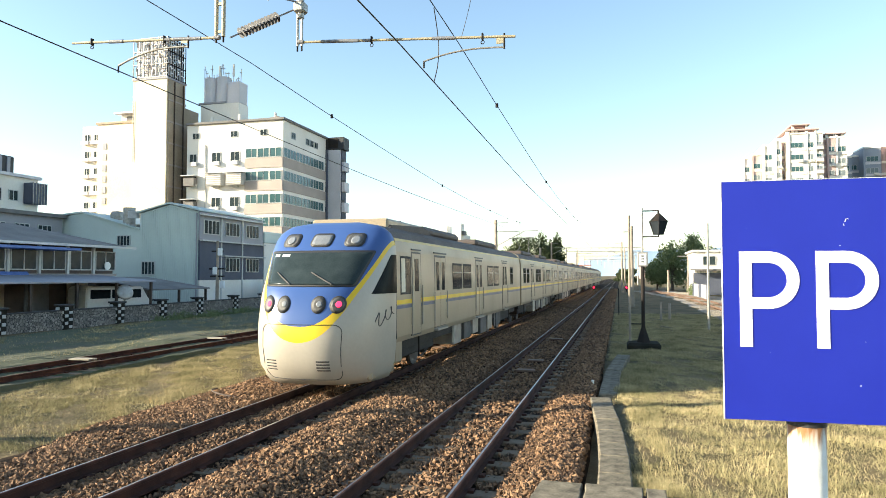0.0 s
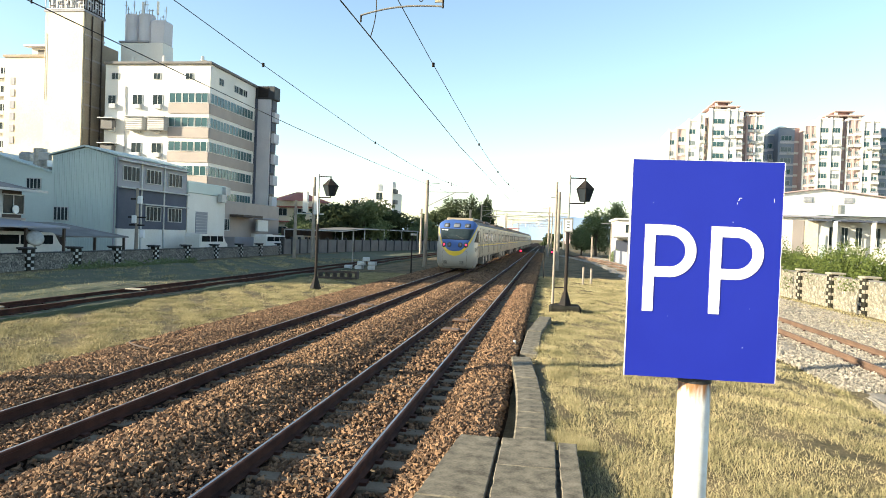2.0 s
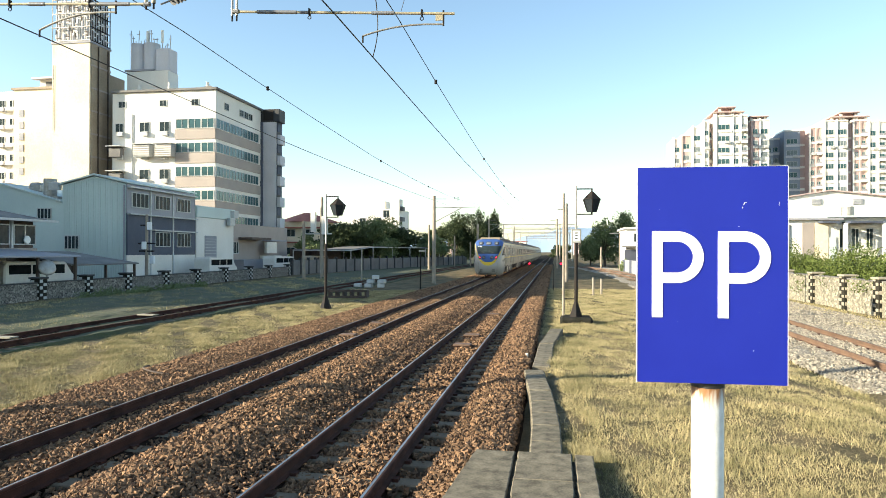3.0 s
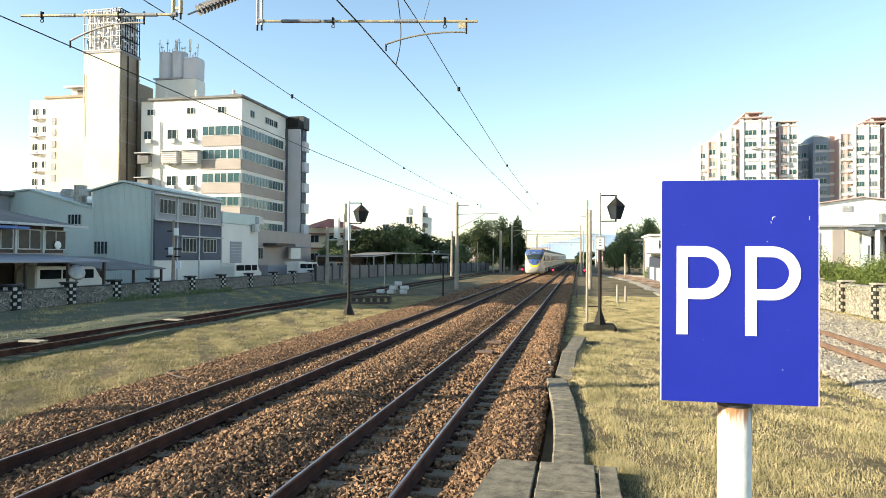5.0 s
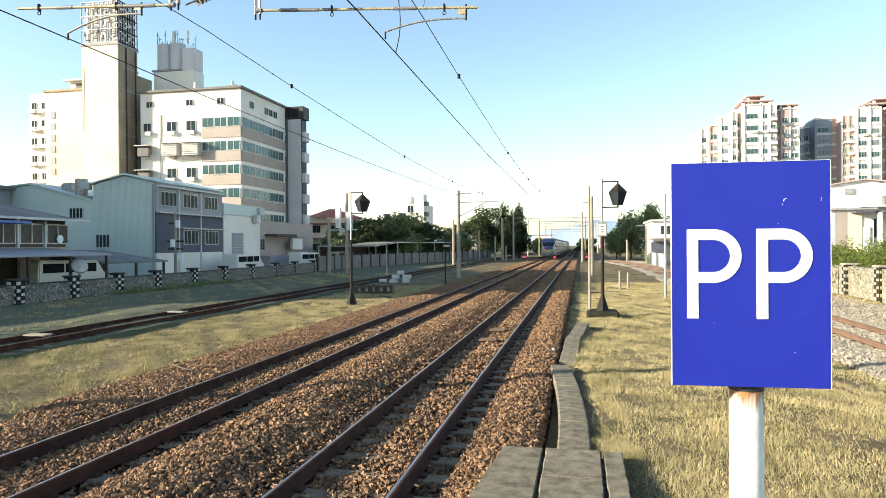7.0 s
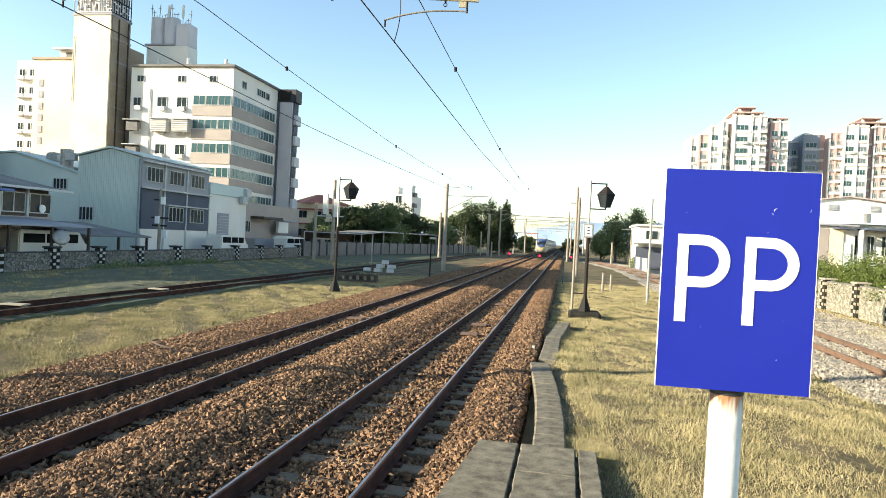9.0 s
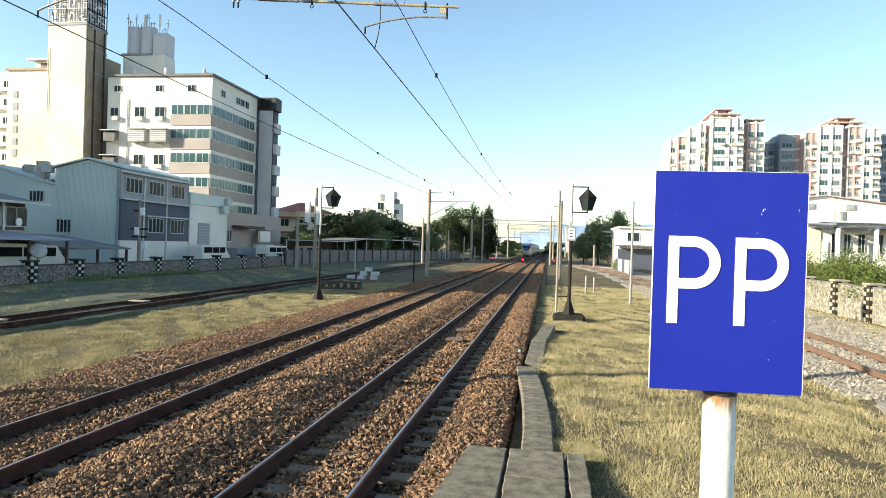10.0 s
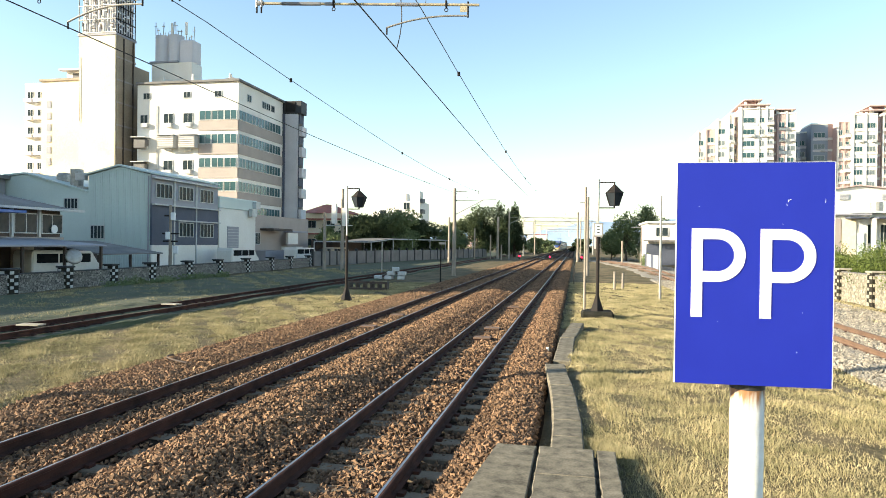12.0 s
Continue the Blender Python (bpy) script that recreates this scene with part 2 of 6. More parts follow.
def nose_mat():
    """Blue above a curved line, a yellow band below it, silver beige under that."""
    m = mat("nose_paint", (0.43, 0.39, 0.325), (0.38, 0.345, 0.29), scale=1.2, fine=14, rough=0.32, bump=0.02)
    n, l = m.node_tree.nodes, m.node_tree.links
    xyz = n.new("ShaderNodeSeparateXYZ")
    l.new(n["Texture Coordinate"].outputs["Object"], xyz.inputs[0])

    def op(kind, a, b):
        k = n.new("ShaderNodeMath")
        k.operation = kind
        for i, v in enumerate((a, b)):
            if isinstance(v, (int, float)):
                k.inputs[i].default_value = v
            else:
                l.new(v, k.inputs[i])
        return k.outputs[0]
    curve = op("MULTIPLY", op("POWER", op("ABSOLUTE", xyz.outputs[0], 0), 2.6), 0.80)
    above = op("SUBTRACT", xyz.outputs[2], curve)
    band = op("GREATER_THAN", above, op("ADD", op("MULTIPLY", op("ABSOLUTE", xyz.outputs[0], 0), 0.10), 1.10))
    blue = op("GREATER_THAN", above, 1.42)
    last = n["Principled BSDF"].inputs["Base Color"].links[0].from_socket
    for fac, colour in ((band, (0.70, 0.47, 0.015, 1)), (blue, (0.045, 0.095, 0.27, 1))):
        mx = n.new("ShaderNodeMix")
        mx.data_type = "RGBA"
        l.new(fac, mx.inputs[0])
        l.new(last, mx.inputs[6])
        mx.inputs[7].default_value = colour
        last = mx.outputs[2]
    l.new(last, n["Principled BSDF"].inputs["Base Color"])
    return m


M_NOSE = nose_mat()


def stained_post_mat():
    """White paint with rust run down from the top of the post in streaks."""
    m = mat("stained_post_paint", (0.80, 0.78, 0.72), (0.60, 0.56, 0.48), scale=5, fine=40, rough=0.55, bump=0.15)
    n, l = m.node_tree.nodes, m.node_tree.links
    stretch, streak, xyz = n.new("ShaderNodeMapping"), n.new("ShaderNodeTexNoise"), n.new("ShaderNodeSeparateXYZ")
    stretch.inputs["Scale"].default_value = (1, 1, 0.12)
    streak.inputs["Scale"].default_value, streak.inputs["Detail"].default_value = 55, 5
    l.new(n["Texture Coordinate"].outputs["Object"], stretch.inputs[0])
    l.new(stretch.outputs[0], streak.inputs["Vector"])
    l.new(n["Texture Coordinate"].outputs["Object"], xyz.inputs[0])
    reach, rust, mx = n.new("ShaderNodeMapRange"), n.new("ShaderNodeMapRange"), n.new("ShaderNodeMix")
    reach.inputs[1].default_value, reach.inputs[2].default_value, reach.inputs[3].default_value, reach.inputs[4].default_value = 1.90, 2.0, -0.3, 0.22
    l.new(xyz.outputs[2], reach.inputs[0])
    add = n.new("ShaderNodeMath")
    l.new(reach.outputs[0], add.inputs[0])
    l.new(streak.outputs[0], add.inputs[1])
    rust.inputs[1].default_value, rust.inputs[2].default_value = 0.47, 0.66
    l.new(add.outputs[0], rust.inputs[0])
    mx.data_type = "RGBA"
    l.new(rust.outputs[0], mx.inputs[0])
    l.new(n["Principled BSDF"].inputs["Base Color"].links[0].from_socket, mx.inputs[6])
    mx.inputs[7].default_value = (0.27, 0.13, 0.05, 1)
    l.new(mx.outputs[2], n["Principled BSDF"].inputs["Base Color"])
    return m


M_STAINEDPOST = stained_post_mat()


# ---- mesh helpers ----
def part(name, bm, material, parent=None, label="", smooth=False):
    """One mesh object from a bmesh, under a thing or a part."""
    me = bpy.data.meshes.new(name)
    bm.to_mesh(me)
    bm.free()
    if smooth:
        me.polygons.foreach_set("use_smooth", [True] * len(me.polygons))
    for m in material if isinstance(material, (list, tuple)) else [material]:
        me.materials.append(m)
    ob = new(name, me)
    ob.parent = parent
    if label:
        tagged(ob, label)
    return ob


def share(name, me, m, parent=None):
    ob = new(name, me)
    ob.parent = parent
    ob.matrix_basis = m
    return ob


def thing(name, label, category, m=None, group="", kind=""):
    ob = tagged(new(name), label, category, group, kind)
    ob.matrix_basis = m or Matrix()
    return ob


def box(bm, x0, x1, y0, y1, z0, z1, bevel=0.0, index=0):
    r = bmesh.ops.create_cube(bm, size=1, matrix=Matrix.LocRotScale(((x0 + x1) / 2, (y0 + y1) / 2, (z0 + z1) / 2), None, (x1 - x0, y1 - y0, z1 - z0)))
    faces = {f for v in r["verts"] for f in v.link_faces}
    for f in faces:
        f.material_index = index
    if bevel:
        bmesh.ops.bevel(bm, geom=list({e for f in faces for e in f.edges}), offset=bevel, segments=1, affect="EDGES")
    return bm


def B(*a, **k):
    return box(bmesh.new(), *a, **k)


def rod(bm, p, q, r0, r1=None, n=10):
    p, q = Vector(p), Vector(q)
    d = q - p
    m = Matrix.Translation((p + q) / 2) @ d.to_track_quat("Z", "Y").to_matrix().to_4x4()
    bmesh.ops.create_cone(bm, cap_ends=True, segments=n, radius1=r0, radius2=r0 if r1 is None else r1, depth=d.length, matrix=m)
    return bm


def R(*a, **k):
    return rod(bmesh.new(), *a, **k)


def tube(bm, pts, r, n=8):
    for a, b in zip(pts, pts[1:]):
        rod(bm, a, b, r, n=n)
    return bm


def sweep(pts, r, n=6):
    """One unbroken round strand through the points."""
    bm = bmesh.new()
    pts = [Vector(p) for p in pts]
    rings = []
    for i, p in enumerate(pts):
        d = (pts[min(i + 1, len(pts) - 1)] - pts[max(i - 1, 0)]).normalized()
        u = d.orthogonal().normalized() if not rings else (u - d * u.dot(d)).normalized()
        v = d.cross(u)
        rings.append([bm.verts.new(p + u * r * math.cos(2 * math.pi * k / n) + v * r * math.sin(2 * math.pi * k / n)) for k in range(n)])
    for a, b in zip(rings, rings[1:]):
        for k in range(n):
            bm.faces.new((a[k], a[(k + 1) % n], b[(k + 1) % n], b[k]))
    bm.faces.new(rings[0]), bm.faces.new(rings[-1])
    bmesh.ops.recalc_face_normals(bm, faces=bm.faces)
    return bm


def prism(bm, outline, depth, m=Matrix(), index=0):
    """An outline in x, z pushed along y from 0 to depth."""
    a = [bm.verts.new(m @ Vector((x, 0, z))) for x, z in outline]
    b = [bm.verts.new(m @ Vector((x, depth, z))) for x, z in outline]
    fs = [bm.faces.new(a), bm.faces.new(b[::-1])]
    k = len(a)
    fs += [bm.faces.new((a[i], b[i], b[(i + 1) % k], a[(i + 1) % k])) for i in range(k)]
    for f in fs:
        f.material_index = index
    bmesh.ops.recalc_face_normals(bm, faces=fs)
    return bm


def mesh_from(name, verts, faces, material, smooth=False):
    """A mesh from numpy arrays: verts (n, 3), faces (m, k)."""
    me = bpy.data.meshes.new(name)
    k = faces.shape[1]
    me.vertices.add(len(verts))
    me.vertices.foreach_set("co", np.ascontiguousarray(verts, dtype=np.float32).ravel())
    me.loops.add(faces.size)
    me.loops.foreach_set("vertex_index", np.ascontiguousarray(faces, dtype=np.int32).ravel())
    me.polygons.add(len(faces))
    me.polygons.foreach_set("loop_start", np.arange(0, faces.size, k, dtype=np.int32))
    me.polygons.foreach_set("use_smooth", np.full(len(faces), smooth))
    me.update(calc_edges=True)
    me.validate()
    me.materials.append(material)
    return new(name, me)


# ---- ground ----
def wave(x, y):
    return 0.03 * np.sin(x * 1.3 + 0.7 * np.sin(y * 0.6)) * np.sin(y * 0.9 + x * 0.4) + 0.012 * np.sin(x * 5.1 + y * 3.3)


def gz(x, y):
    """Ground height: a low bank of grass beside the platform end, flat beyond."""
    bank = np.interp(x, [-0.35, -0.15, 4.0, 5.2], [0, 1, 1, 0]) * np.interp(y, [12.5, 21.0], [1, 0])
    return -0.24 + 0.2 * bank + np.where((np.abs(x) < 40) & (y < 160), wave(x, y), 0) * (1 - 0.4 * bank)


def ground_sheet():
    xs = np.unique(np.concatenate([np.arange(-30, 16, 0.4), [-1500, -700, -300, -150, -80, -50, 20, 30, 50, 80, 150, 300, 700, 1500]]))
    ys = np.unique(np.concatenate([np.arange(-8, 60, 0.4), np.arange(60, 160, 4), [-800, -300, -100, -40, -20, 200, 300, 500, 900, 1600, 3000]]))
    X, Y = np.meshgrid(xs, ys)
    Z = gz(X, Y)
    w = len(xs)
    i = (np.arange(len(ys) - 1)[:, None] * w + np.arange(w - 1)).ravel()
    ob = mesh_from("ground", np.stack([X, Y, Z], -1).reshape(-1, 3), np.stack([i, i + 1, i + w + 1, i + w], -1), M_GROUND, True)
    tagged(ob, "dry short grass and bare earth beside the tracks", "ground", kind="structure")


ground_sheet()

TRACK_R, TRACK_L, TRACK_3, TRACK_S = -2.34, -5.83, -14.2, 7.35
BED = [(-9.0, -0.34), (-8.3, -0.20), (-7.4, -0.15), (-6.9, -0.17), (-6.5, -0.19), (-6.35, -0.185), (-6.05, -0.165), (-5.8, -0.15), (-5.45, -0.15), (-5.22, -0.195), (-4.9, -0.185), (-4.6, -0.12), (-4.35, -0.05), (-3.85, -0.05), (-3.5, -0.13), (-3.1, -0.18), (-2.88, -0.20),
       (-2.5, -0.185), (-2.3, -0.165), (-1.85, -0.165), (-1.7, -0.205), (-1.4, -0.195), (-1.2, -0.14), (-1.0, -0.085), (-0.75, -0.085), (-0.55, -0.12), (-0.42, -0.34)]


def bedz(x):
    return np.interp(x, [p[0] for p in BED], [p[1] for p in BED])


def strip(name, profile, y0, y1, step, material, rough, label, category, centre=None):
    """A bed with a cross profile laid along y."""
    ys = np.concatenate([np.arange(y0, min(60, y1), step), np.linspace(min(60, y1), y1, 40)])
    px = np.interp(np.linspace(0, 1, 90), np.linspace(0, 1, len(profile)), [p[0] for p in profile])
    pz = np.interp(px, [p[0] for p in profile], [p[1] for p in profile])
    X, Y = np.meshgrid(px, ys)
    if centre:
        X = X + np.vectorize(centre)(Y)
    Z = np.tile(pz, (len(ys), 1)) + rough * (np.random.rand(*X.shape) - 0.5) + 0.03 * np.sin(Y * 0.8 + X)
    Z[:, 0] = Z[:, -1] = -0.34
    w = X.shape[1]
    i = (np.arange(len(ys) - 1)[:, None] * w + np.arange(w - 1)).ravel()
    ob = mesh_from(name, np.stack([X, Y, Z], -1).reshape(-1, 3), np.stack([i, i + 1, i + w + 1, i + w], -1), material, False)
    return tagged(ob, label, category, kind="structure")


def siding(y):
    return TRACK_S - max(0.0, y - 62) ** 2 * 0.0016


strip("ballast_bed", BED, -20, 420, 0.3, M_BALLASTSHADE, 0.03, "brown crushed stone ballast under the two main tracks", "ballast")
strip("gravel_bed", [(-2.2, -0.34), (-1.7, -0.2), (-0.5, -0.16), (0.5, -0.16), (2.0, -0.18), (4.2, -0.2), (4.6, -0.34)], 4, 112, 0.4, M_GRAVEL, 0.04,
      "pale grey gravel round the rusty siding", "gravel", siding)
strip("cinder_bed", [(-11.5, -0.34), (-10.0, -0.2), (-3.0, -0.19), (-1.4, -0.14), (1.08, -0.14), (1.25, -0.34)], 2, 200, 0.4, M_SHADE_DIRT, 0.04,
      "cinder and thin weeds round the third track, darkened for shade", "dirt", lambda y: TRACK_3)

RAIL = [(-0.06, -0.15), (0.06, -0.15), (0.06, -0.138), (0.012, -0.12), (0.012, -0.045), (0.034, -0.032), (0.034, -0.008), (0.022, 0), (0.002, 0), (-0.024, 0), (-0.034, -0.008), (-0.034, -0.032), (-0.012, -0.045), (-0.012, -0.12), (-0.06, -0.138)]


def rail(parent, offset, centre, y0, y1, top):
    bm = bmesh.new()
    ys = [y0, *[y for y in range(int(y0) + 4, int(y1), 6)], y1]
    rings = [[bm.verts.new((centre(y) + offset + x, y, z)) for x, z in RAIL] for y in ys]
    k = len(RAIL)
    for a, b in zip(rings, rings[1:]):
        for i in range(k):
            f = bm.faces.new((a[i], a[(i + 1) % k], b[(i + 1) % k], b[i]))
            # Polished steel left of centre only: material fixes where the highlight runs.
            f.material_index = 1 if i == 8 else 0
    bmesh.ops.recalc_face_normals(bm, faces=bm.faces)
    return part("rail", bm, [M_RAILSIDE if top is M_RAILTOP or centre(0) < -10 else M_RUSTTOP, top], parent)


def sleeper_mesh(material):
    bm = box(bmesh.new(), -1.05, 1.05, -0.11, 0.11, -0.34, -0.152, 0.015)
    for s in (-1, 1):
        for d in (-0.1, 0.1):
            box(bm, s * 0.568 + d - 0.035, s * 0.568 + d + 0.035, -0.05, 0.05, -0.16, -0.118, index=1)
    ob = part("sleeper", bm, [material, M_RAILSIDE])
    me = ob.data
    bpy.data.objects.remove(ob)
    return me


def railway(label, centre, y0, y1, top, near0, near1, far1, material):
    t = thing("railway_track", label, "railway track", group="railway tracks")
    for s in (-1, 1):
        rail(t, s * 0.568, centre, y0, y1, top)
    me = sleeper_mesh(material)
    y = near0
    while y < near1:
        share("sleeper", me, pose(centre(y), y, random.uniform(-0.006, 0.004), 0, 0, random.uniform(-0.6, 0.6)), t)
        y += 0.62
    bm = bmesh.new()
    while y < far1:
        box(bm, centre(y) - 1.05, centre(y) + 1.05, y - 0.11, y + 0.11, -0.3, -0.152)
        y += 0.62
    tagged(part("sleeper_bed", bm, material, t), kind="stuff")
    return t


railway("main track with polished rails on concrete sleepers in ballast", lambda y: TRACK_R, -20, 420, M_RAILTOP, 2, 72, 140, M_SLEEPER)
railway("main track with polished rails sunk in brown ballast", lambda y: TRACK_L, -20, 420, M_RAILTOP, 2, 72, 140, M_SLEEPER)
railway("disused third track with dark rails flush with the dirt", lambda y: TRACK_3, 0, 200, M_RUSTTOP, 6, 60, 100, M_SLEEPER)
railway("rusty siding curving across grey gravel", siding, 6, 108, M_RUSTTOP, 8, 60, 104, M_SLEEPER)


# ---- platform end and sign ----
def rough_slab(x0, x1, y0, y1, z0, z1):
    """A slab whose edges are chipped and not quite straight."""
    rim = []
    for xa, ya, xb, yb in ((x0, y0, x1, y0), (x1, y0, x1, y1), (x1, y1, x0, y1), (x0, y1, x0, y0)):
        k = max(3, int(math.hypot(xb - xa, yb - ya) / 0.07))
        for i in range(k):
            chip = 0.006 + 0.012 * random.random() ** 3
            x, y = xa + (xb - xa) * i / k, ya + (yb - ya) * i / k
            rim.append((x + math.copysign(chip, (x0 + x1) / 2 - x) * (xa == xb), y + math.copysign(chip, (y0 + y1) / 2 - y) * (ya == yb)))
    cx, cy = (x0 + x1) / 2, (y0 + y1) / 2
    bm = bmesh.new()
    rings = [[bm.verts.new((cx + (x - cx) * (1 - g / (x1 - x0)), cy + (y - cy) * (1 - g / (y1 - y0)), z)) for x, y in rim] for g, z in ((0, z0), (0, z1 - 0.012), (0.02, z1))]
    k = len(rim)
    for a, b in zip(rings, rings[1:]):
        for i in range(k):
            bm.faces.new((a[i], a[(i + 1) % k], b[(i + 1) % k], b[i]))
    bm.faces.new(rings[-1]), bm.faces.new(rings[0][::-1])
    bmesh.ops.recalc_face_normals(bm, faces=bm.faces)
    return bm


def flare(co):
    """The track-side edge of the platform end draws in towards its tip."""
    return min(0.17, 0.085 * (7.38 - co.y)) if co.x < -0.6 else 0.0


def platform():
    p = thing("platform", "weathered concrete platform end of cracked slabs", "platform", kind="structure")
    part("platform_body", B(-0.95, 1.6, -14, 3.9, -0.34, 0.04), M_CONC, p)
    bm = B(-0.84, 0.40, 3.9, 7.34, -0.34, 0.04)
    for v in bm.verts:
        v.co.x -= flare(v.co)
    part("platform_body", bm, M_CONC, p)
    for k in range(7):
        y0, y1 = 7.38 - 0.92 * (k + 1), 7.38 - 0.92 * k
        for x0, x1 in ((-0.87, -0.42), (-0.40, 0.19), (0.21, 0.42)):
            if k % 2 and x0 == -0.87:
                continue
            lo = y0 - (0.92 if x0 == -0.87 else 0)
            dz = random.uniform(-0.008, 0.008)
            bm = rough_slab(x0, x1, lo + 0.014, y1, 0.041, 0.12 + dz)
            for v in bm.verts:
                v.co.x -= flare(v.co)
            part("slab", bm, M_CONC, p)
    part("platform_body", B(-1.0, 1.6, -14, 0.8, 0.045, 0.12), M_CONC, p)


platform()


def kerb():
    k = thing("kerb", "old concrete edging of uneven blocks along the ballast", "kerb", kind="structure")
    runs = [[(-0.09, 7.40), (-0.11, 8.9), (-0.18, 10.4), (-0.30, 11.9), (-0.40, 13.1)], [(-0.27, 13.9), (-0.24, 15.6), (-0.21, 17.4), (0.05, 20.7)]]
    for (xa, ya), (xb, yb) in [pair for run in runs for pair in zip(run, run[1:])]:
        n = max(1, round((yb - ya) / 0.95))
        for i in range(n):
            f0, f1 = i / n, (i + 1) / n
            xm, ym = xa + (xb - xa) * (f0 + f1) / 2, ya + (yb - ya) * (f0 + f1) / 2
            ln = math.hypot(xb - xa, yb - ya) / n
            s = part("kerb_block", B(-0.19, 0.19, -ln / 2 + 0.01, ln / 2 - 0.01, -0.32, 0.02, bevel=0.02), M_CONC, k)
            sink = 0.0 if ym < 13.2 else -0.07
            s.matrix_basis = pose(xm, ym, sink + random.uniform(-0.012, 0.012), random.uniform(-1, 1), random.uniform(-1, 1), math.degrees(math.atan2(xa - xb, yb - ya)) + random.uniform(-1, 1))


kerb()


def letter_p(bm, x, z0, z1, w, s, y0, y1):
    """A capital P of stroke s: a stem and a round bowl."""
    box(bm, x, x + s, y0, y1, z0, z1)
    h = 0.60 * (z1 - z0)
    r, zc, xc = h / 2, z1 - h / 2, x + w - h / 2
    outer = [(x + s, z1), *[(xc + r * math.sin(a), zc + r * math.cos(a)) for a in np.linspace(0, math.pi, 25)], (x + s, z1 - h)]
    inner = [(x + s, z1 - s), *[(xc + (r - s) * math.sin(a), zc + (r - s) * math.cos(a)) for a in np.linspace(0, math.pi, 25)], (x + s, z1 - h + s)]
    rings = [[[bm.verts.new((px, y, pz)) for px, pz in o] for o in (outer, inner)] for y in (y0, y1)]
    for i in range(len(outer) - 1):
        for f in ((rings[0][0][i], rings[0][0][i + 1], rings[0][1][i + 1], rings[0][1][i]), (rings[0][0][i], rings[1][0][i], rings[1][0][i + 1], rings[0][0][i + 1]),
                  (rings[0][1][i], rings[0][1][i + 1], rings[1][1][i + 1], rings[1][1][i])):
            bm.faces.new(f)
    bmesh.ops.recalc_face_normals(bm, faces=bm.faces)


def stop_sign():
    s = thing("stop_marker_sign", "blue rectangular sign with white letters PP on a white rusty post", "sign", pose(0.361, 1.610, 0, 0, 0, 2.0))
    plate = part("plate", B(-0.1668, 0.1668, -0.0025, 0.0025, 2.008, 2.510), [M_SIGNBLUE], s)
    part("plate_edge", B(-0.1683, -0.1670, -0.003, 0.003, 2.008, 2.510), M_WHITEPAINT, plate)
    for x in (-0.134, 0.0138):
        bm = bmesh.new()
        letter_p(bm, x, 2.160, 2.361, 0.1165, 0.0242, -0.0038, -0.0026)
        part("letter", bm, M_WHITEPAINT, plate)
    part("plate_edge", B(0.1670, 0.1681, -0.003, 0.003, 2.008, 2.510), M_WHITEPAINT, plate)
    part("plate_edge", B(-0.1668, 0.1668, -0.003, 0.003, 2.5102, 2.5110), M_WHITEPAINT, plate)
    for x, z, w, h, lean in ((0.0715, 2.424, 0.0022, 0.008, 20), (0.068, 2.415, 0.0012, 0.006, -15), (0.0755, 2.427, 0.0035, 0.0018, 10), (0.148, 2.424, 0.0009, 0.011, 4), (0.093, 2.086, 0.0022, 0.003, 30), (-0.118, 2.411, 0.0016, 0.0012, 0),
                             (0.06, 2.372, 0.003, 0.0012, 25), (-0.075, 2.15, 0.0012, 0.0012, 0), (0.104, 2.175, 0.001, 0.0012, 0)):
        part("paint_chip", B(-w * 0.4, w * 0.4, -0.0004, 0.0004, -h * 0.4, h * 0.4), M_CHIP, plate).matrix_basis = pose(x, -0.0028, z, 0, lean, 0)
    post = part("post", R((0.0035, 0.045, 0.121), (0.0035, 0.045, 2.30), 0.037, n=40), M_STAINEDPOST, s, smooth=True)
    part("post_cap", R((0.0035, 0.045, 1.994), (0.0035, 0.045, 2.006), 0.0385, n=32), M_BLACK, post)
    for z in (2.12, 2.42):
        part("bracket", B(-0.06, 0.03, 0.003, 0.012, z - 0.015, z + 0.015), M_GALV, s)


stop_sign()


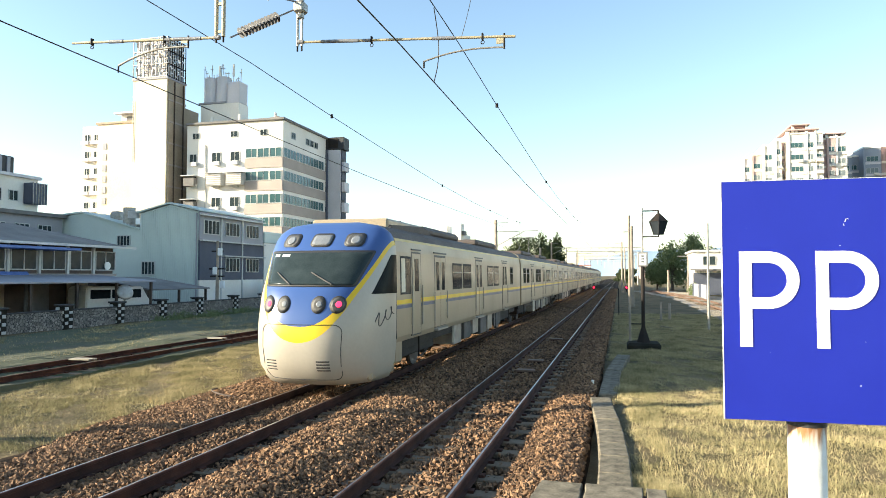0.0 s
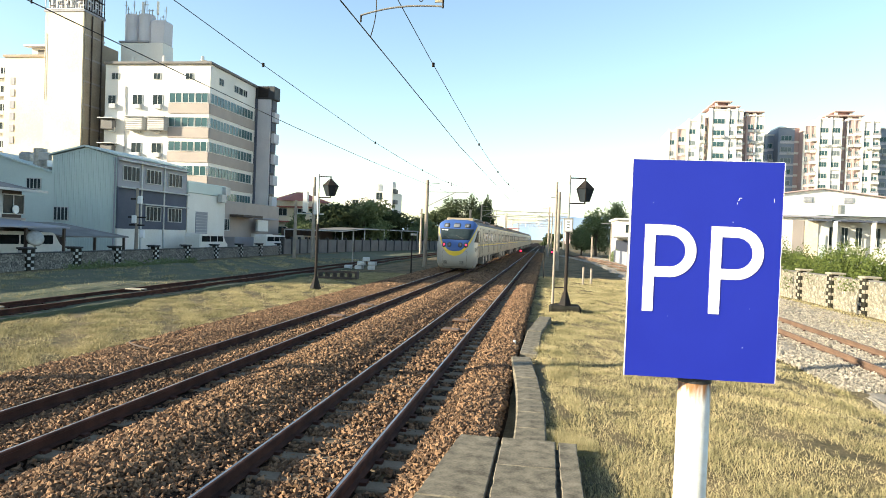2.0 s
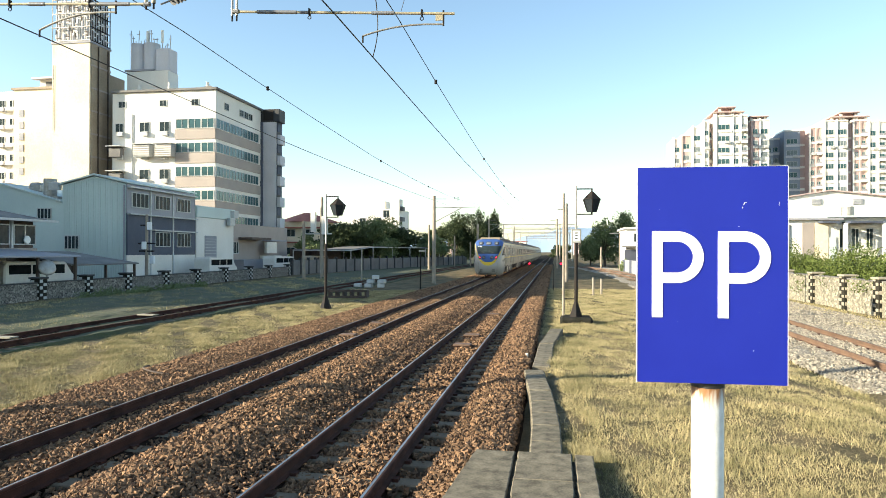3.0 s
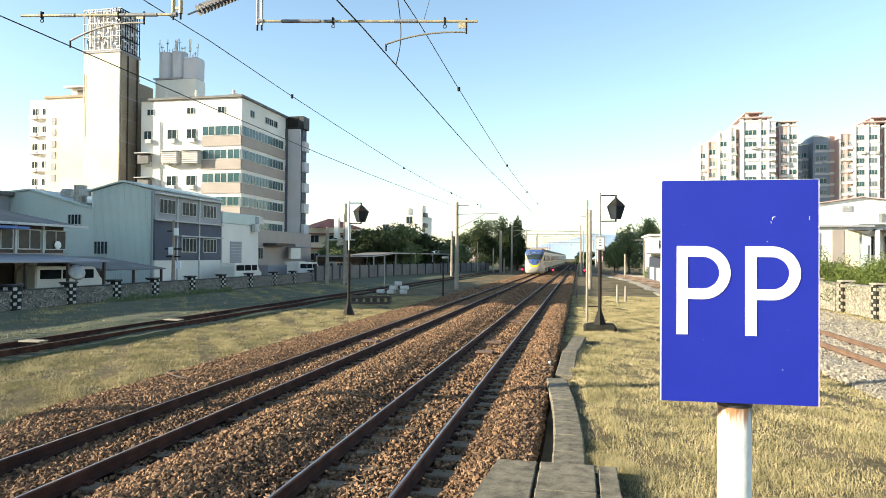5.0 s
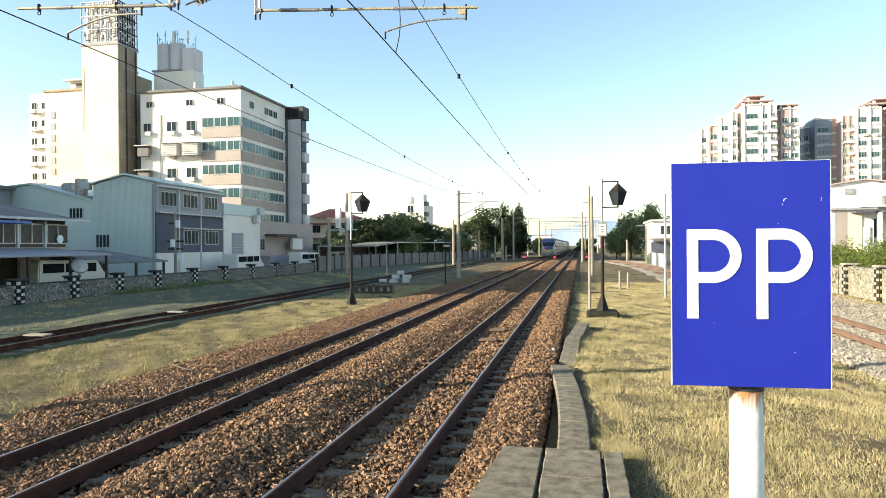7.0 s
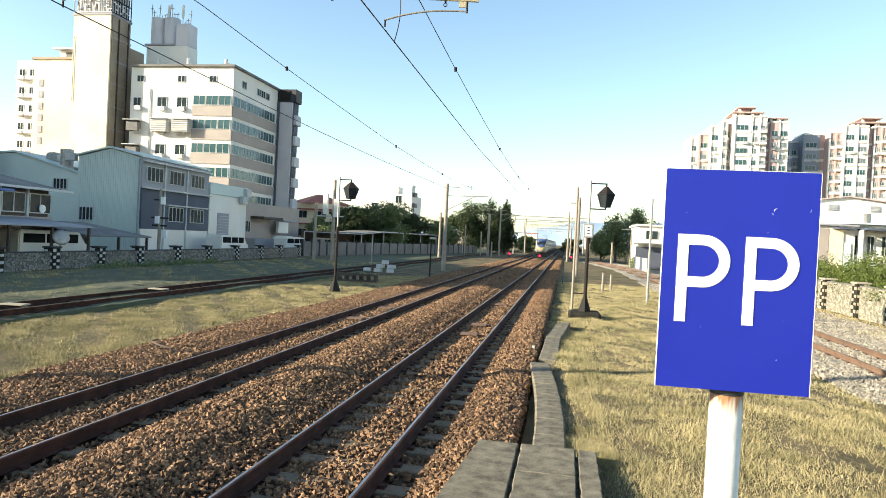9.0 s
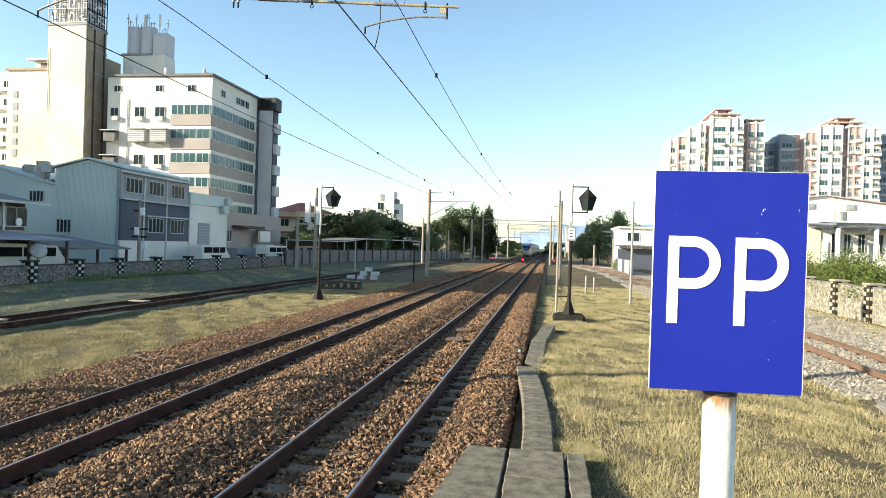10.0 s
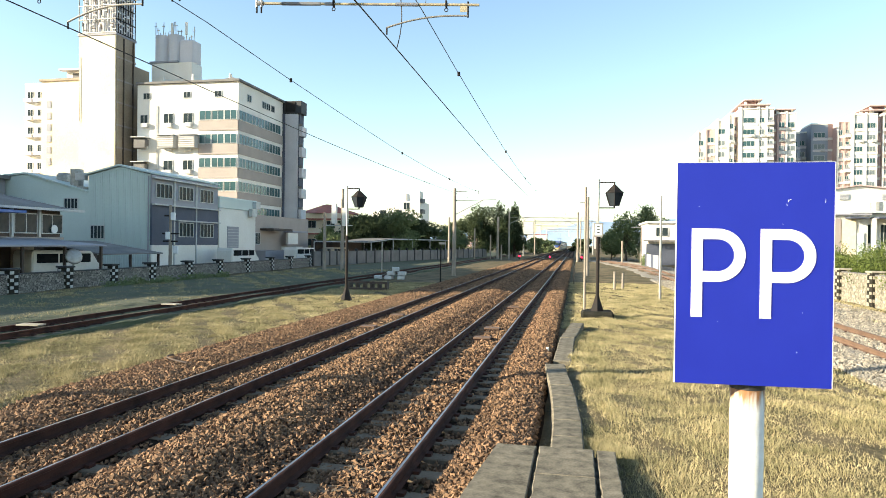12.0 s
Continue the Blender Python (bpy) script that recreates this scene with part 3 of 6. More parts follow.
# ---- platform lamps and small posts ----
def lantern_post(m, lower, box_h, label, up=0.0):
    """A dark post on a flared foot, with a six-sided lantern held between two arms."""
    t = thing("platform_lamp", label, "lamp post", m, "platform lamps")
    bm = rod(bmesh.new(), (0, 0, 0.1), (0, 0, 0.66), 0.27, 0.07, 6)
    part("foot", bm, M_DARKPOLE, t)
    part("lower_post", R((0, 0, 0.55), (0, 0, lower), 0.062, n=12), M_DARKPOLE, t)
    part("upper_post", R((0, 0, lower), (0, 0, 4.85 + up), 0.035, n=10), M_GALV, t)
    for z in (4.74, 3.84):
        part("arm", tube(bmesh.new(), [(0, 0, z + up), (0.54, 0, z + up)], 0.022), M_DARKPOLE, t)
    hang = part("lantern", R((0.54, 0, 3.91 + up), (0.54, 0, 4.36 + up), 0.18, 0.335, 6), M_LANTERN, t, "dark weathered metal lantern")
    part("lantern_roof", R((0.54, 0, 4.361 + up), (0.54, 0, 4.64 + up), 0.355, 0.06, 6), M_DARKPOLE, hang)
    part("lantern_stem", R((0.54, 0, 4.64 + up), (0.54, 0, 4.76 + up), 0.03, n=8), M_DARKPOLE, hang)
    part("lantern_base", R((0.54, 0, 3.82 + up), (0.54, 0, 3.91 + up), 0.03, n=8), M_DARKPOLE, hang)
    for k in range(6):
        a = math.pi / 3 * k + math.pi / 6
        part("lantern_rib", R((0.54 + 0.183 * math.cos(a), 0.183 * math.sin(a), 3.91 + up), (0.54 + 0.338 * math.cos(a), 0.338 * math.sin(a), 4.36 + up), 0.012, n=6), M_DARKPOLE, hang)
    if box_h:
        b = part("notice_box", B(-0.17, 0.17, -0.09, 0.09, box_h, box_h + 0.5, bevel=0.01), M_GALV, t, "small grey notice box")
        part("notice", B(-0.12, 0.12, -0.096, -0.091, box_h + 0.06, box_h + 0.44), M_WHITEPAINT, b)
        for k in range(3):
            part("text_bar", B(-0.05, 0.05, -0.1, -0.097, box_h + 0.14 + 0.1 * k, box_h + 0.18 + 0.1 * k), M_BLACK, b)
    return t


lantern_post(pose(0.74, 24.3, -0.14), 2.75, 2.75, "dark iron platform lamp post on a concrete block", -0.06)
tagged(part("lamp_plinth", B(0.74 - 0.56, 0.74 + 0.56, 23.75, 24.85, -0.34, 0.0, bevel=0.08), M_DARKSTONE), "dark mossy concrete plinth under a lamp post", "plinth")
lantern_post(pose(-9.87, 27.94, -0.34), 2.95, 0, "dark iron platform lamp post in dry grass", 0.27)


def pipe_post(m, h, r, material, label, bits=()):
    t = thing("steel_post", label, "post", m)
    part("post", R((0, 0, -0.12), (0, 0, h), r, r * 0.85, 12), material, t)
    for (x0, x1, y0, y1, z0, z1), bm_mat, name in bits:
        part(name, B(x0, x1, y0, y1, z0, z1), bm_mat, t)
    return t


pipe_post(pose(0.30, 24.6, -0.2), 4.62, 0.045, M_CONCPOLE, "grey steel post tied to the lamp by a low bar", [((-0.22, -0.02, -0.02, 0.02, 4.02, 4.06), M_GALV, "arm"), ((0.04, 0.42, -0.015, 0.015, 0.78, 0.82), M_DARKPOLE, "tie_bar")])
pipe_post(pose(-0.12, 43.9, -0.2), 1.7, 0.03, M_DARKPOLE, "thin dark marker post beside the track")
pipe_post(pose(2.2, 40.0, -0.2), 1.0, 0.07, M_CONCPOLE, "short grey bollard in the grass")
pipe_post(pose(2.7, 40.6, -0.2), 0.9, 0.07, M_CONCPOLE, "short grey bollard in the grass")
pipe_post(pose(-15.5, 52.5, -0.2), 2.6, 0.06, M_GALV, "grey steel post between the tracks")
pipe_post(pose(-8.5, 42.0, -0.2), 2.5, 0.05, M_DARKPOLE, "dark post with a round lamp head", [((-0.1, 0.28, -0.06, 0.06, 2.45, 2.58), M_GALV, "lamp_head")])
pipe_post(pose(3.9, 33.0, -0.2), 4.9, 0.06, M_GALV, "grey steel post in the grass")


# ---- overhead line ----
def insulator(bm, p, q, n=9):
    p, q = Vector(p), Vector(q)
    rod(bm, p, q, 0.022)
    for i in range(n):
        c = p.lerp(q, (i + 0.5) / n)
        d = (q - p).normalized() * 0.014
        rod(bm, c - d, c + d, 0.07, 0.03, 14)


def dropper(x, y, foot, gap, r, tube_mat, boom_a, boom_b, arm_from, arm_to, label):
    """A drop tube from the portal beam with a sleeved boom and a curved steady arm to the contact wire."""
    t = thing("overhead_support", label, "overhead line support", group="overhead line supports")
    for d in (-gap, gap):
        part("drop_tube", R((x + d, y, foot), (x + d, y, 7.3), r, n=12), tube_mat, t)
        part("tube_bolt", R((x + d, y, foot - 0.07), (x + d, y, foot), 0.012, n=8), M_DARKPOLE, t)
    for k in range(4):
        part("tube_batten", B(x - gap, x + gap, y - 0.012, y + 0.012, foot + 0.05 + 0.35 * k, foot + 0.085 + 0.35 * k), tube_mat, t)
    a, b = Vector((boom_a[0], y, boom_a[1])), Vector((boom_b[0], y, boom_b[1]))
    boom = part("boom", R(a, b, 0.017, n=12), M_BOOM, t)
    for f0, f1, rr in ((0.0, 0.03, 0.03), (0.12, 0.30, 0.024), (0.32, 0.36, 0.022), (0.64, 0.74, 0.024)):
        part("sleeve", R(a.lerp(b, f0), a.lerp(b, f1), rr, n=10), M_INSUL, boom)
    for f in (0.36, 0.86):
        c = a.lerp(b, f)
        part("clamp", B(c.x - 0.01, c.x + 0.01, y - 0.024, y + 0.024, c.z - 0.04, c.z + 0.05, bevel=0.004), M_DARKPOLE, boom)
        part("ring", sweep([(c.x + 0.022 * math.sin(u), y, c.z - 0.065 + 0.022 * math.cos(u)) for u in np.linspace(0, 6.28, 10)], 0.006, 5), M_DARKPOLE, boom)
    ax, az = arm_from
    bx, bz = arm_to
    pts = [(ax + (bx - ax) * f, y, az + 0.03 * math.sin(f * 2.6) + (bz - az) * (f ** 2.2)) for f in np.linspace(0, 1, 13)]
    part("steady_arm", sweep(pts, 0.012, 8), M_GALV, t)
    top = a.lerp(b, (ax - a.x) / (b.x - a.x)).z
    part("hanger", R((ax, y, az - 0.02), (ax, y, top + 0.04), 0.012), M_DARKPOLE, t)
    part("hanger_plate", B(min(ax, ax + 0.1 * (1 if bx > ax else -1)), max(ax, ax + 0.1 * (1 if bx > ax else -1)), y - 0.006, y + 0.006, az + 0.05, top), M_BOOM, t)
    part("wire_clip", R((bx, y, bz - 0.07), (bx, y, bz + 0.02), 0.011), M_DARKPOLE, t)
    return t


dR = dropper(-4.17, 8.2, 5.40, 0.032, 0.017, M_GALV, (-4.20, 5.455), (-1.24, 5.265), (-1.38, 5.14), (-2.42, 5.03), "grey twin drop tube with a sleeved boom and curved arm")
dL = dropper(-4.80, 7.3, 5.27, 0.05, 0.024, M_BOOM, (-4.80, 5.262), (-7.02, 5.39), (-5.25, 5.19), (-6.29, 5.01), "yellowed drop tube with a thin boom and curved arm")
for p, q in (((-4.72, 7.4, 5.29), (-4.22, 8.2, 5.92)), ((-5.0, 7.3, 6.02), (-4.2, 8.15, 5.99))):
    p, q = Vector(p), Vector(q)
    bm = rod(bmesh.new(), p, q, 0.011)
    insulator(bm, p.lerp(q, 0.14), p.lerp(q, 0.72), 12)
    part("insulator", bm, M_INSUL, dR)
bm = B(-4.24, -4.08, 8.12, 8.28, 5.84, 6.0, bevel=0.03)
rod(bm, (-4.16, 8.2, 5.78), (-4.16, 8.2, 6.06), 0.05, n=12)
part("junction_casting", bm, M_GALV, dR)

portal = thing("portal_beam", "steel beam across the tracks above the view", "portal", group="overhead line supports")
part("beam", B(-10.6, 5.3, 7.2, 8.35, 7.2, 7.6), M_GALV, portal)
part("column", R((-10.5, 7.9, -0.3), (-10.5, 7.9, 7.6), 0.16, n=14), M_CONCPOLE, portal)
part("column", R((5.2, 7.9, -0.3), (5.2, 7.9, 7.6), 0.16, n=14), M_CONCPOLE, portal)


def wire(name, label, pts, r, m=M_WIRE):
    bm = sweep(pts, r)
    return tagged(part(name, bm, m), label, "wire", "overhead wires")


def messenger_z(y):
    """Carrier wire: high at each support, low between them."""
    u = (y - 8.0) % 43.9
    return float(np.interp(u, [0, 5.3, 8.8, 14.5, 21, 29, 35, 38.6, 43.9], [5.98, 5.735, 5.61, 5.44, 5.38, 5.44, 5.61, 5.735, 5.98]))


for x, zc in ((-2.44, 4.9), (-6.05, 4.88)):
    ys = [-14, -6, 0, *range(4, 60, 3), *range(60, 260, 9)]
    wire("contact_wire", "dark copper contact wire above the track", [((-2.38 - 0.2 * min(1, max(0, (y - 7) / 12)) if x > -4 else -6.1 - 0.25 * math.sin((y - 7) / 8)), y, zc) for y in ys], 0.0075)
    wire("messenger_wire", "sagging dark carrier wire above the contact wire", [(x + 0.05, y, messenger_z(y)) for y in ys], 0.0068)
    for y in (13.3, 22.6, 31.5, 40.0):
        t = thing("wire_clamp", "small dark clamp on an overhead wire", "clamp", group="wire clamps")
        part("clamp", R((x + 0.05, y, messenger_z(y) - 0.04), (x + 0.05, y, messenger_z(y) + 0.04), 0.03, n=8), M_DARKPOLE, t)
wire("jumper_wire", "thin loop of wire between carrier and contact wire", [(-2.40, 8.6 + 0.25 * math.sin(f * 3.1), 5.9 - 1.0 * f) for f in np.linspace(0, 1, 9)], 0.007)
wire("jumper_wire", "thin loop of wire between carrier and contact wire", [(-1.75 - 0.25 * f, 8.3 + 0.2 * f, 6.4 - 0.98 * f ** 0.6) for f in np.linspace(0, 1, 7)], 0.004)


def mast(x, y, h, side, label="concrete overhead line mast with a bracket arm"):
    t = thing("line_mast", label, "mast", pose(x, y, -0.24), "overhead line masts")
    part("pole", R((0, 0, -0.1), (0, 0, h), 0.17, 0.12, 14), M_CONCPOLE, t)
    if side:
        part("top_bar", R((0, 0, h - 0.25), (side * 1.0, 0, h - 0.25), 0.03), M_GALV, t)
        arm = part("bracket_arm", R((0, 0, h - 2.1), (side * 2.3, 0, h - 0.9), 0.035), M_GALV, t)
        part("boom", R((side * 0.1, 0, h - 0.95), (side * 3.3, 0, h - 0.9), 0.03), M_GALV, t)
        bm = bmesh.new()
        insulator(bm, (side * 1.9, 0, h - 0.45), (side * 1.9, 0, h - 0.1), 5)
        part("insulator", bm, M_INSUL, arm)
    return t


mast(-9.43, 51.9, 6.9, 1)
for x, y, h, s in ((-11.0, 112, 8.0, 1), (0.25, 103, 7.5, -1), (-16.0, 84.5, 5.9, 0), (-21.8, 60.6, 7.6, 0), (-22.2, 57.0, 5.2, 0), (-9.6, 160, 8.5, 1), (1.0, 150, 8.5, -1), (0.9, 56, 6.5, 0)):
    mast(x, y, h, s)
pipe_post(pose(-20.6, 57.0, -0.24), 6.4, 0.09, M_CONCPOLE, "pale post with white relay boxes and a frame", [((-0.9, -0.5, -0.2, 0.2, 4.2, 6.0), M_OFFWHITE, "relay_box"), ((0.12, 0.55, -0.2, 0.2, 4.0, 5.6), M_OFFWHITE, "relay_box"),
    ((-1.6, 1.0, -0.05, 0.05, 4.0, 4.1), M_FRAME, "frame_bar"), ((-1.6, -1.5, -0.05, 0.05, -0.1, 4.1), M_FRAME, "frame_bar")])
pipe_post(pose(-12.8, 111.4, -0.2), 7.0, 0.22, M_CONCPOLE, "thick pale concrete pole")
for x, y, h in ((-13.6, 108.0, 4.0), (-16.2, 108.0, 5.0), (-11.6, 106, 2.4)):
    pipe_post(pose(x, y, -0.2), h, 0.12, M_CONCPOLE, "pale concrete post beside the tracks")
for y in (150, 185, 225, 270):
    t = thing("far_portal", "steel portal frame across the tracks far off", "portal", group="overhead line supports")
    for x in (-11.5, 4.5):
        part("column", R((x, y, -0.3), (x, y, 8.4), 0.16, n=8), M_GALV, t)
    for z in (7.4, 8.2):
        part("beam", B(-11.5, 4.5, y - 0.1, y + 0.1, z, z + 0.14), M_GALV, t)
    for i in range(11):
        x = -11.5 + 1.6 * i
        part("lattice_bar", R((x, y, 7.4), (x + 0.8, y, 8.3), 0.05, n=6), M_GALV, t)
    for x in (-5.9, -2.4):
        part("drop_tube", R((x, y, 5.4), (x, y, 7.4), 0.06, n=6), M_GALV, t)


def dwarf_signal(x, y):
    t = thing("dwarf_signal", "low track signal showing a red light", "signal", pose(x, y, -0.24), "red track signals")
    part("post", R((0, 0, 0), (0, 0, 0.35), 0.05), M_DARKPOLE, t)
    h = part("head", B(-0.2, 0.2, -0.12, 0.12, 0.3, 0.95, bevel=0.03), M_BLACK, t)
    part("lens", R((0, -0.15, 0.62), (0, -0.12, 0.62), 0.15, n=14), M_REDLAMP, h)


for x, y in ((-4.05, 108), (0.9, 108), (-9.2, 112)):
    dwarf_signal(x, y)


# ---- train ----
W = 1.42


def nose_depth(z):
    return float(np.interp(z, [0.25, 0.6, 1.0, 1.5, 1.95, 2.15, 2.5, 2.85, 3.1, 3.35, 3.52, 3.6], [1.40, 1.68, 1.76, 1.72, 1.58, 1.47, 1.22, 0.95, 0.74, 0.50, 0.28, 0.0]))


def half_width(z):
    return float(np.interp(z, [0.25, 0.6, 1.2, 2.2, 2.95, 3.2, 3.4, 3.52, 3.6], [1.24, 1.37, W, W, 1.40, 1.36, 1.24, 1.02, 0.55]))


def nose_y(x, z):
    w = half_width(z)
    return -nose_depth(z) * max(0.0, 1 - (min(abs(x), w) / w) ** 2.9) ** (1 / 2.4)


def nose_patch(outline, lift, rings=5):
    """A plate that follows the nose, from an outline in x, z round its centre."""
    bm = bmesh.new()
    cx, cz = sum(p[0] for p in outline) / len(outline), sum(p[1] for p in outline) / len(outline)
    rows = []
    for r in range(1, rings + 1):
        f = r / rings
        rows.append([bm.verts.new((cx + (x - cx) * f, nose_y(cx + (x - cx) * f, cz + (z - cz) * f) - lift, cz + (z - cz) * f)) for x, z in outline])
    rim = [bm.verts.new((x, nose_y(x, z) + 0.02, z)) for x, z in outline]
    c = bm.verts.new((cx, nose_y(cx, cz) - lift, cz))
    k = len(outline)
    for i in range(k):
        j = (i + 1) % k
        bm.faces.new((c, rows[0][i], rows[0][j]))
        for a, b in zip(rows + [rim], rows[1:] + [rim]):
            if a is not b:
                bm.faces.new((a[i], b[i], b[j], a[j]))
    bmesh.ops.recalc_face_normals(bm, faces=bm.faces)
    return bm


def round_box(x0, x1, z0, z1, r, taper=0.0, n=5):
    """A rounded outline; taper narrows its lower edge."""
    out = []
    for cx, cz, a0 in ((x1 - r, z1 - r, 0), (x0 + r, z1 - r, 90), (x0 + r, z0 + r, 180), (x1 - r, z0 + r, 270)):
        for i in range(n):
            a = radians(a0 + 90 * i / (n - 1))
            z = cz + r * math.sin(a)
            x = cx + r * math.cos(a)
            out.append((x * (1 - taper * (z1 - z) / (z1 - z0)), z))
    fine = []
    for a, b in zip(out, out[1:] + out[:1]):
        m = max(1, int(math.hypot(b[0] - a[0], b[1] - a[1]) / 0.15))
        fine += [(a[0] + (b[0] - a[0]) * i / m, a[1] + (b[1] - a[1]) * i / m) for i in range(m)]
    return fine


def oval(cx, cz, rx, rz, n=20):
    return [(cx + rx * math.cos(2 * math.pi * i / n), cz + rz * math.sin(2 * math.pi * i / n)) for i in range(n)]


def side_profile():
    return [(-1.38, 0.96), (-W, 1.08), (-W, 2.2), (-1.40, 2.95), (-1.36, 3.2), (-1.24, 3.4), (-1.02, 3.52), (-0.55, 3.6)]


def car_shell(y0, y1):
    pts = side_profile()
    pts = pts + [(-x, z) for x, z in pts[::-1]]
    bm = bmesh.new()
    a = [bm.verts.new((x, y0, z)) for x, z in pts]
    b = [bm.verts.new((x, y1, z)) for x, z in pts]
    k = len(pts)
    for i in range(k):
        f = bm.faces.new((a[i], b[i], b[(i + 1) % k], a[(i + 1) % k]))
        f.material_index = 1 if 4 <= i <= 10 else 0
    bm.faces.new(a), bm.faces.new(b)
    bmesh.ops.recalc_face_normals(bm, faces=bm.faces)
    return bm


def side_x(z):
    return half_width(max(z, 1.2))


def side_flat(y, z):
    """Half width of the body at y, where the end begins to round off."""
    w = half_width(max(z, 1.2))
    return w * (1 - min(1.0, max(0.0, -y / nose_depth(z))) ** 2.4) ** (1 / 2.9)


def side_plate(y0, y1, z0, z1, lift, s):
    bm = bmesh.new()
    zs = np.linspace(z0, z1, 4)
    for ya, yb in ((y0, y1),):
        v = [[bm.verts.new((s * (side_x(z) + d), y, z)) for y in (ya, yb)] for z in zs for d in (lift,)]
        w = [[bm.verts.new((s * (side_x(z) - 0.02), y, z)) for y in (ya, yb)] for z in zs]
        for i in range(3):
            bm.faces.new((v[i][0], v[i][1], v[i + 1][1], v[i + 1][0]))
            bm.faces.new((v[i][0], v[i + 1][0], w[i + 1][0], w[i][0]))
            bm.faces.new((v[i][1], w[i][1], w[i + 1][1], v[i + 1][1]))
        bm.faces.new((v[3][0], v[3][1], w[3][1], w[3][0]))
        bm.faces.new((v[0][0], w[0][0], w[0][1], v[0][1]))
    bmesh.ops.recalc_face_normals(bm, faces=bm.faces)
    return bm


def bogie(parent, y):
    b = part("bogie", B(-1.05, 1.05, y - 1.5, y + 1.5, 0.45, 0.7, bevel=0.04), M_UNDER, parent)
    for dy in (-1.05, 1.05):
        for s in (-1, 1):
            bm = rod(bmesh.new(), (s * 0.50, y + dy, 0.43), (s * 0.62, y + dy, 0.43), 0.43, n=24)
            rod(bm, (s * 0.62, y + dy, 0.43), (s * 0.95, y + dy, 0.43), 0.11, n=10)
            part("wheel", bm, M_UNDERBOX, b)


def fit_out(car, y_start, y_end, doors, windows):
    """Doors, windows, stripes and running gear on a car body."""
    for s in (-1, 1):
        for z0, z1, m, nm in ((1.79, 1.885, M_YELLOW, "yellow_stripe"), (1.69, 1.765, M_SLATE, "slate_stripe"), (3.19, 3.25, M_GOLD, "cant_stripe")):
            part(nm, side_plate(y_start, y_end, z0, z1, 0.003, s), m, car)
        for y in doors:
            part("door_recess", side_plate(y - 0.56, y + 0.56, 1.06, 2.96, 0.004, s), M_UNDERBOX, car)
            for d in (-0.27, 0.27):
                part("door_leaf", side_plate(y + d - 0.255, y + d + 0.255, 1.08, 2.9, 0.009, s), M_TRAINBODY, car)
                part("door_window", side_plate(y + d - 0.13, y + d + 0.13, 2.03, 2.78, 0.014, s), M_TRAINGLASS, car)
                part("door_stripe", side_plate(y + d - 0.255, y + d + 0.255, 1.79, 1.885, 0.012, s), M_YELLOW, car)
            part("door_hood", side_plate(y - 0.6, y + 0.6, 3.0, 3.035, 0.03, s), M_UNDERBOX, car)
            for d in (-0.62, 0.62):
                part("grab_rail", R((s * (W + 0.03), y + d, 1.25), (s * (W + 0.03), y + d, 2.0), 0.016, n=6), M_GALV, car)
            part("door_step", B(*sorted((s * 1.36, s * 1.5)), y - 0.5, y + 0.5, 0.98, 1.04), M_GALV, car)
        for y, w in windows:
            part("window_frame", side_plate(y - w / 2 - 0.06, y + w / 2 + 0.06, 2.02, 2.78, 0.006, s), M_UNDER, car)
            part("window", side_plate(y - w / 2, y + w / 2, 2.08, 2.72, 0.011, s), M_TRAINGLASS, car)
            part("window_bar", side_plate(y - w / 2, y + w / 2, 2.5, 2.525, 0.014, s), M_GALV, car)
    part("underframe", B(-1.2, 1.2, y_start + 0.4, y_end - 0.4, 0.72, 0.96), M_UNDER, car)
    for k, (y, ln, m) in enumerate(((6.0, 0.9, M_GALV), (7.2, 0.9, M_UNDERBOX), (8.5, 0.8, M_GALV), (9.7, 1.0, M_UNDERBOX), (11.0, 0.8, M_GALV), (12.6, 1.0, M_UNDERBOX))):
        for s in (-1, 1):
            part("equipment_box", B(*sorted((s * 0.6, s * (1.26 + 0.02 * (k % 2)))), y_start + y - ln / 2, y_start + y + ln / 2, 0.34 + 0.05 * (k % 3), 0.93, bevel=0.02), m, car)
    for s in (-1, 1):
        for k in range(5):
            y = y_start + 2.2 + 3.3 * k
            part("hanging_pipe", tube(bmesh.new(), [(s * 1.22, y, 0.96), (s * 1.22, y, 0.42), (s * 1.12, y + 0.5, 0.36), (s * 1.12, y + 1.1, 0.5)], 0.022, 6), M_GALV if k % 2 else M_UNDER, car)
    bogie(car, y_start + 2.6), bogie(car, y_end - 2.8)
    for y in (y_start + 5.5, y_end - 5.5):
        part("air_conditioner", B(-0.95, 0.95, y - 1.9, y + 1.9, 3.5, 3.78, bevel=0.1), M_TRAINROOF, car)


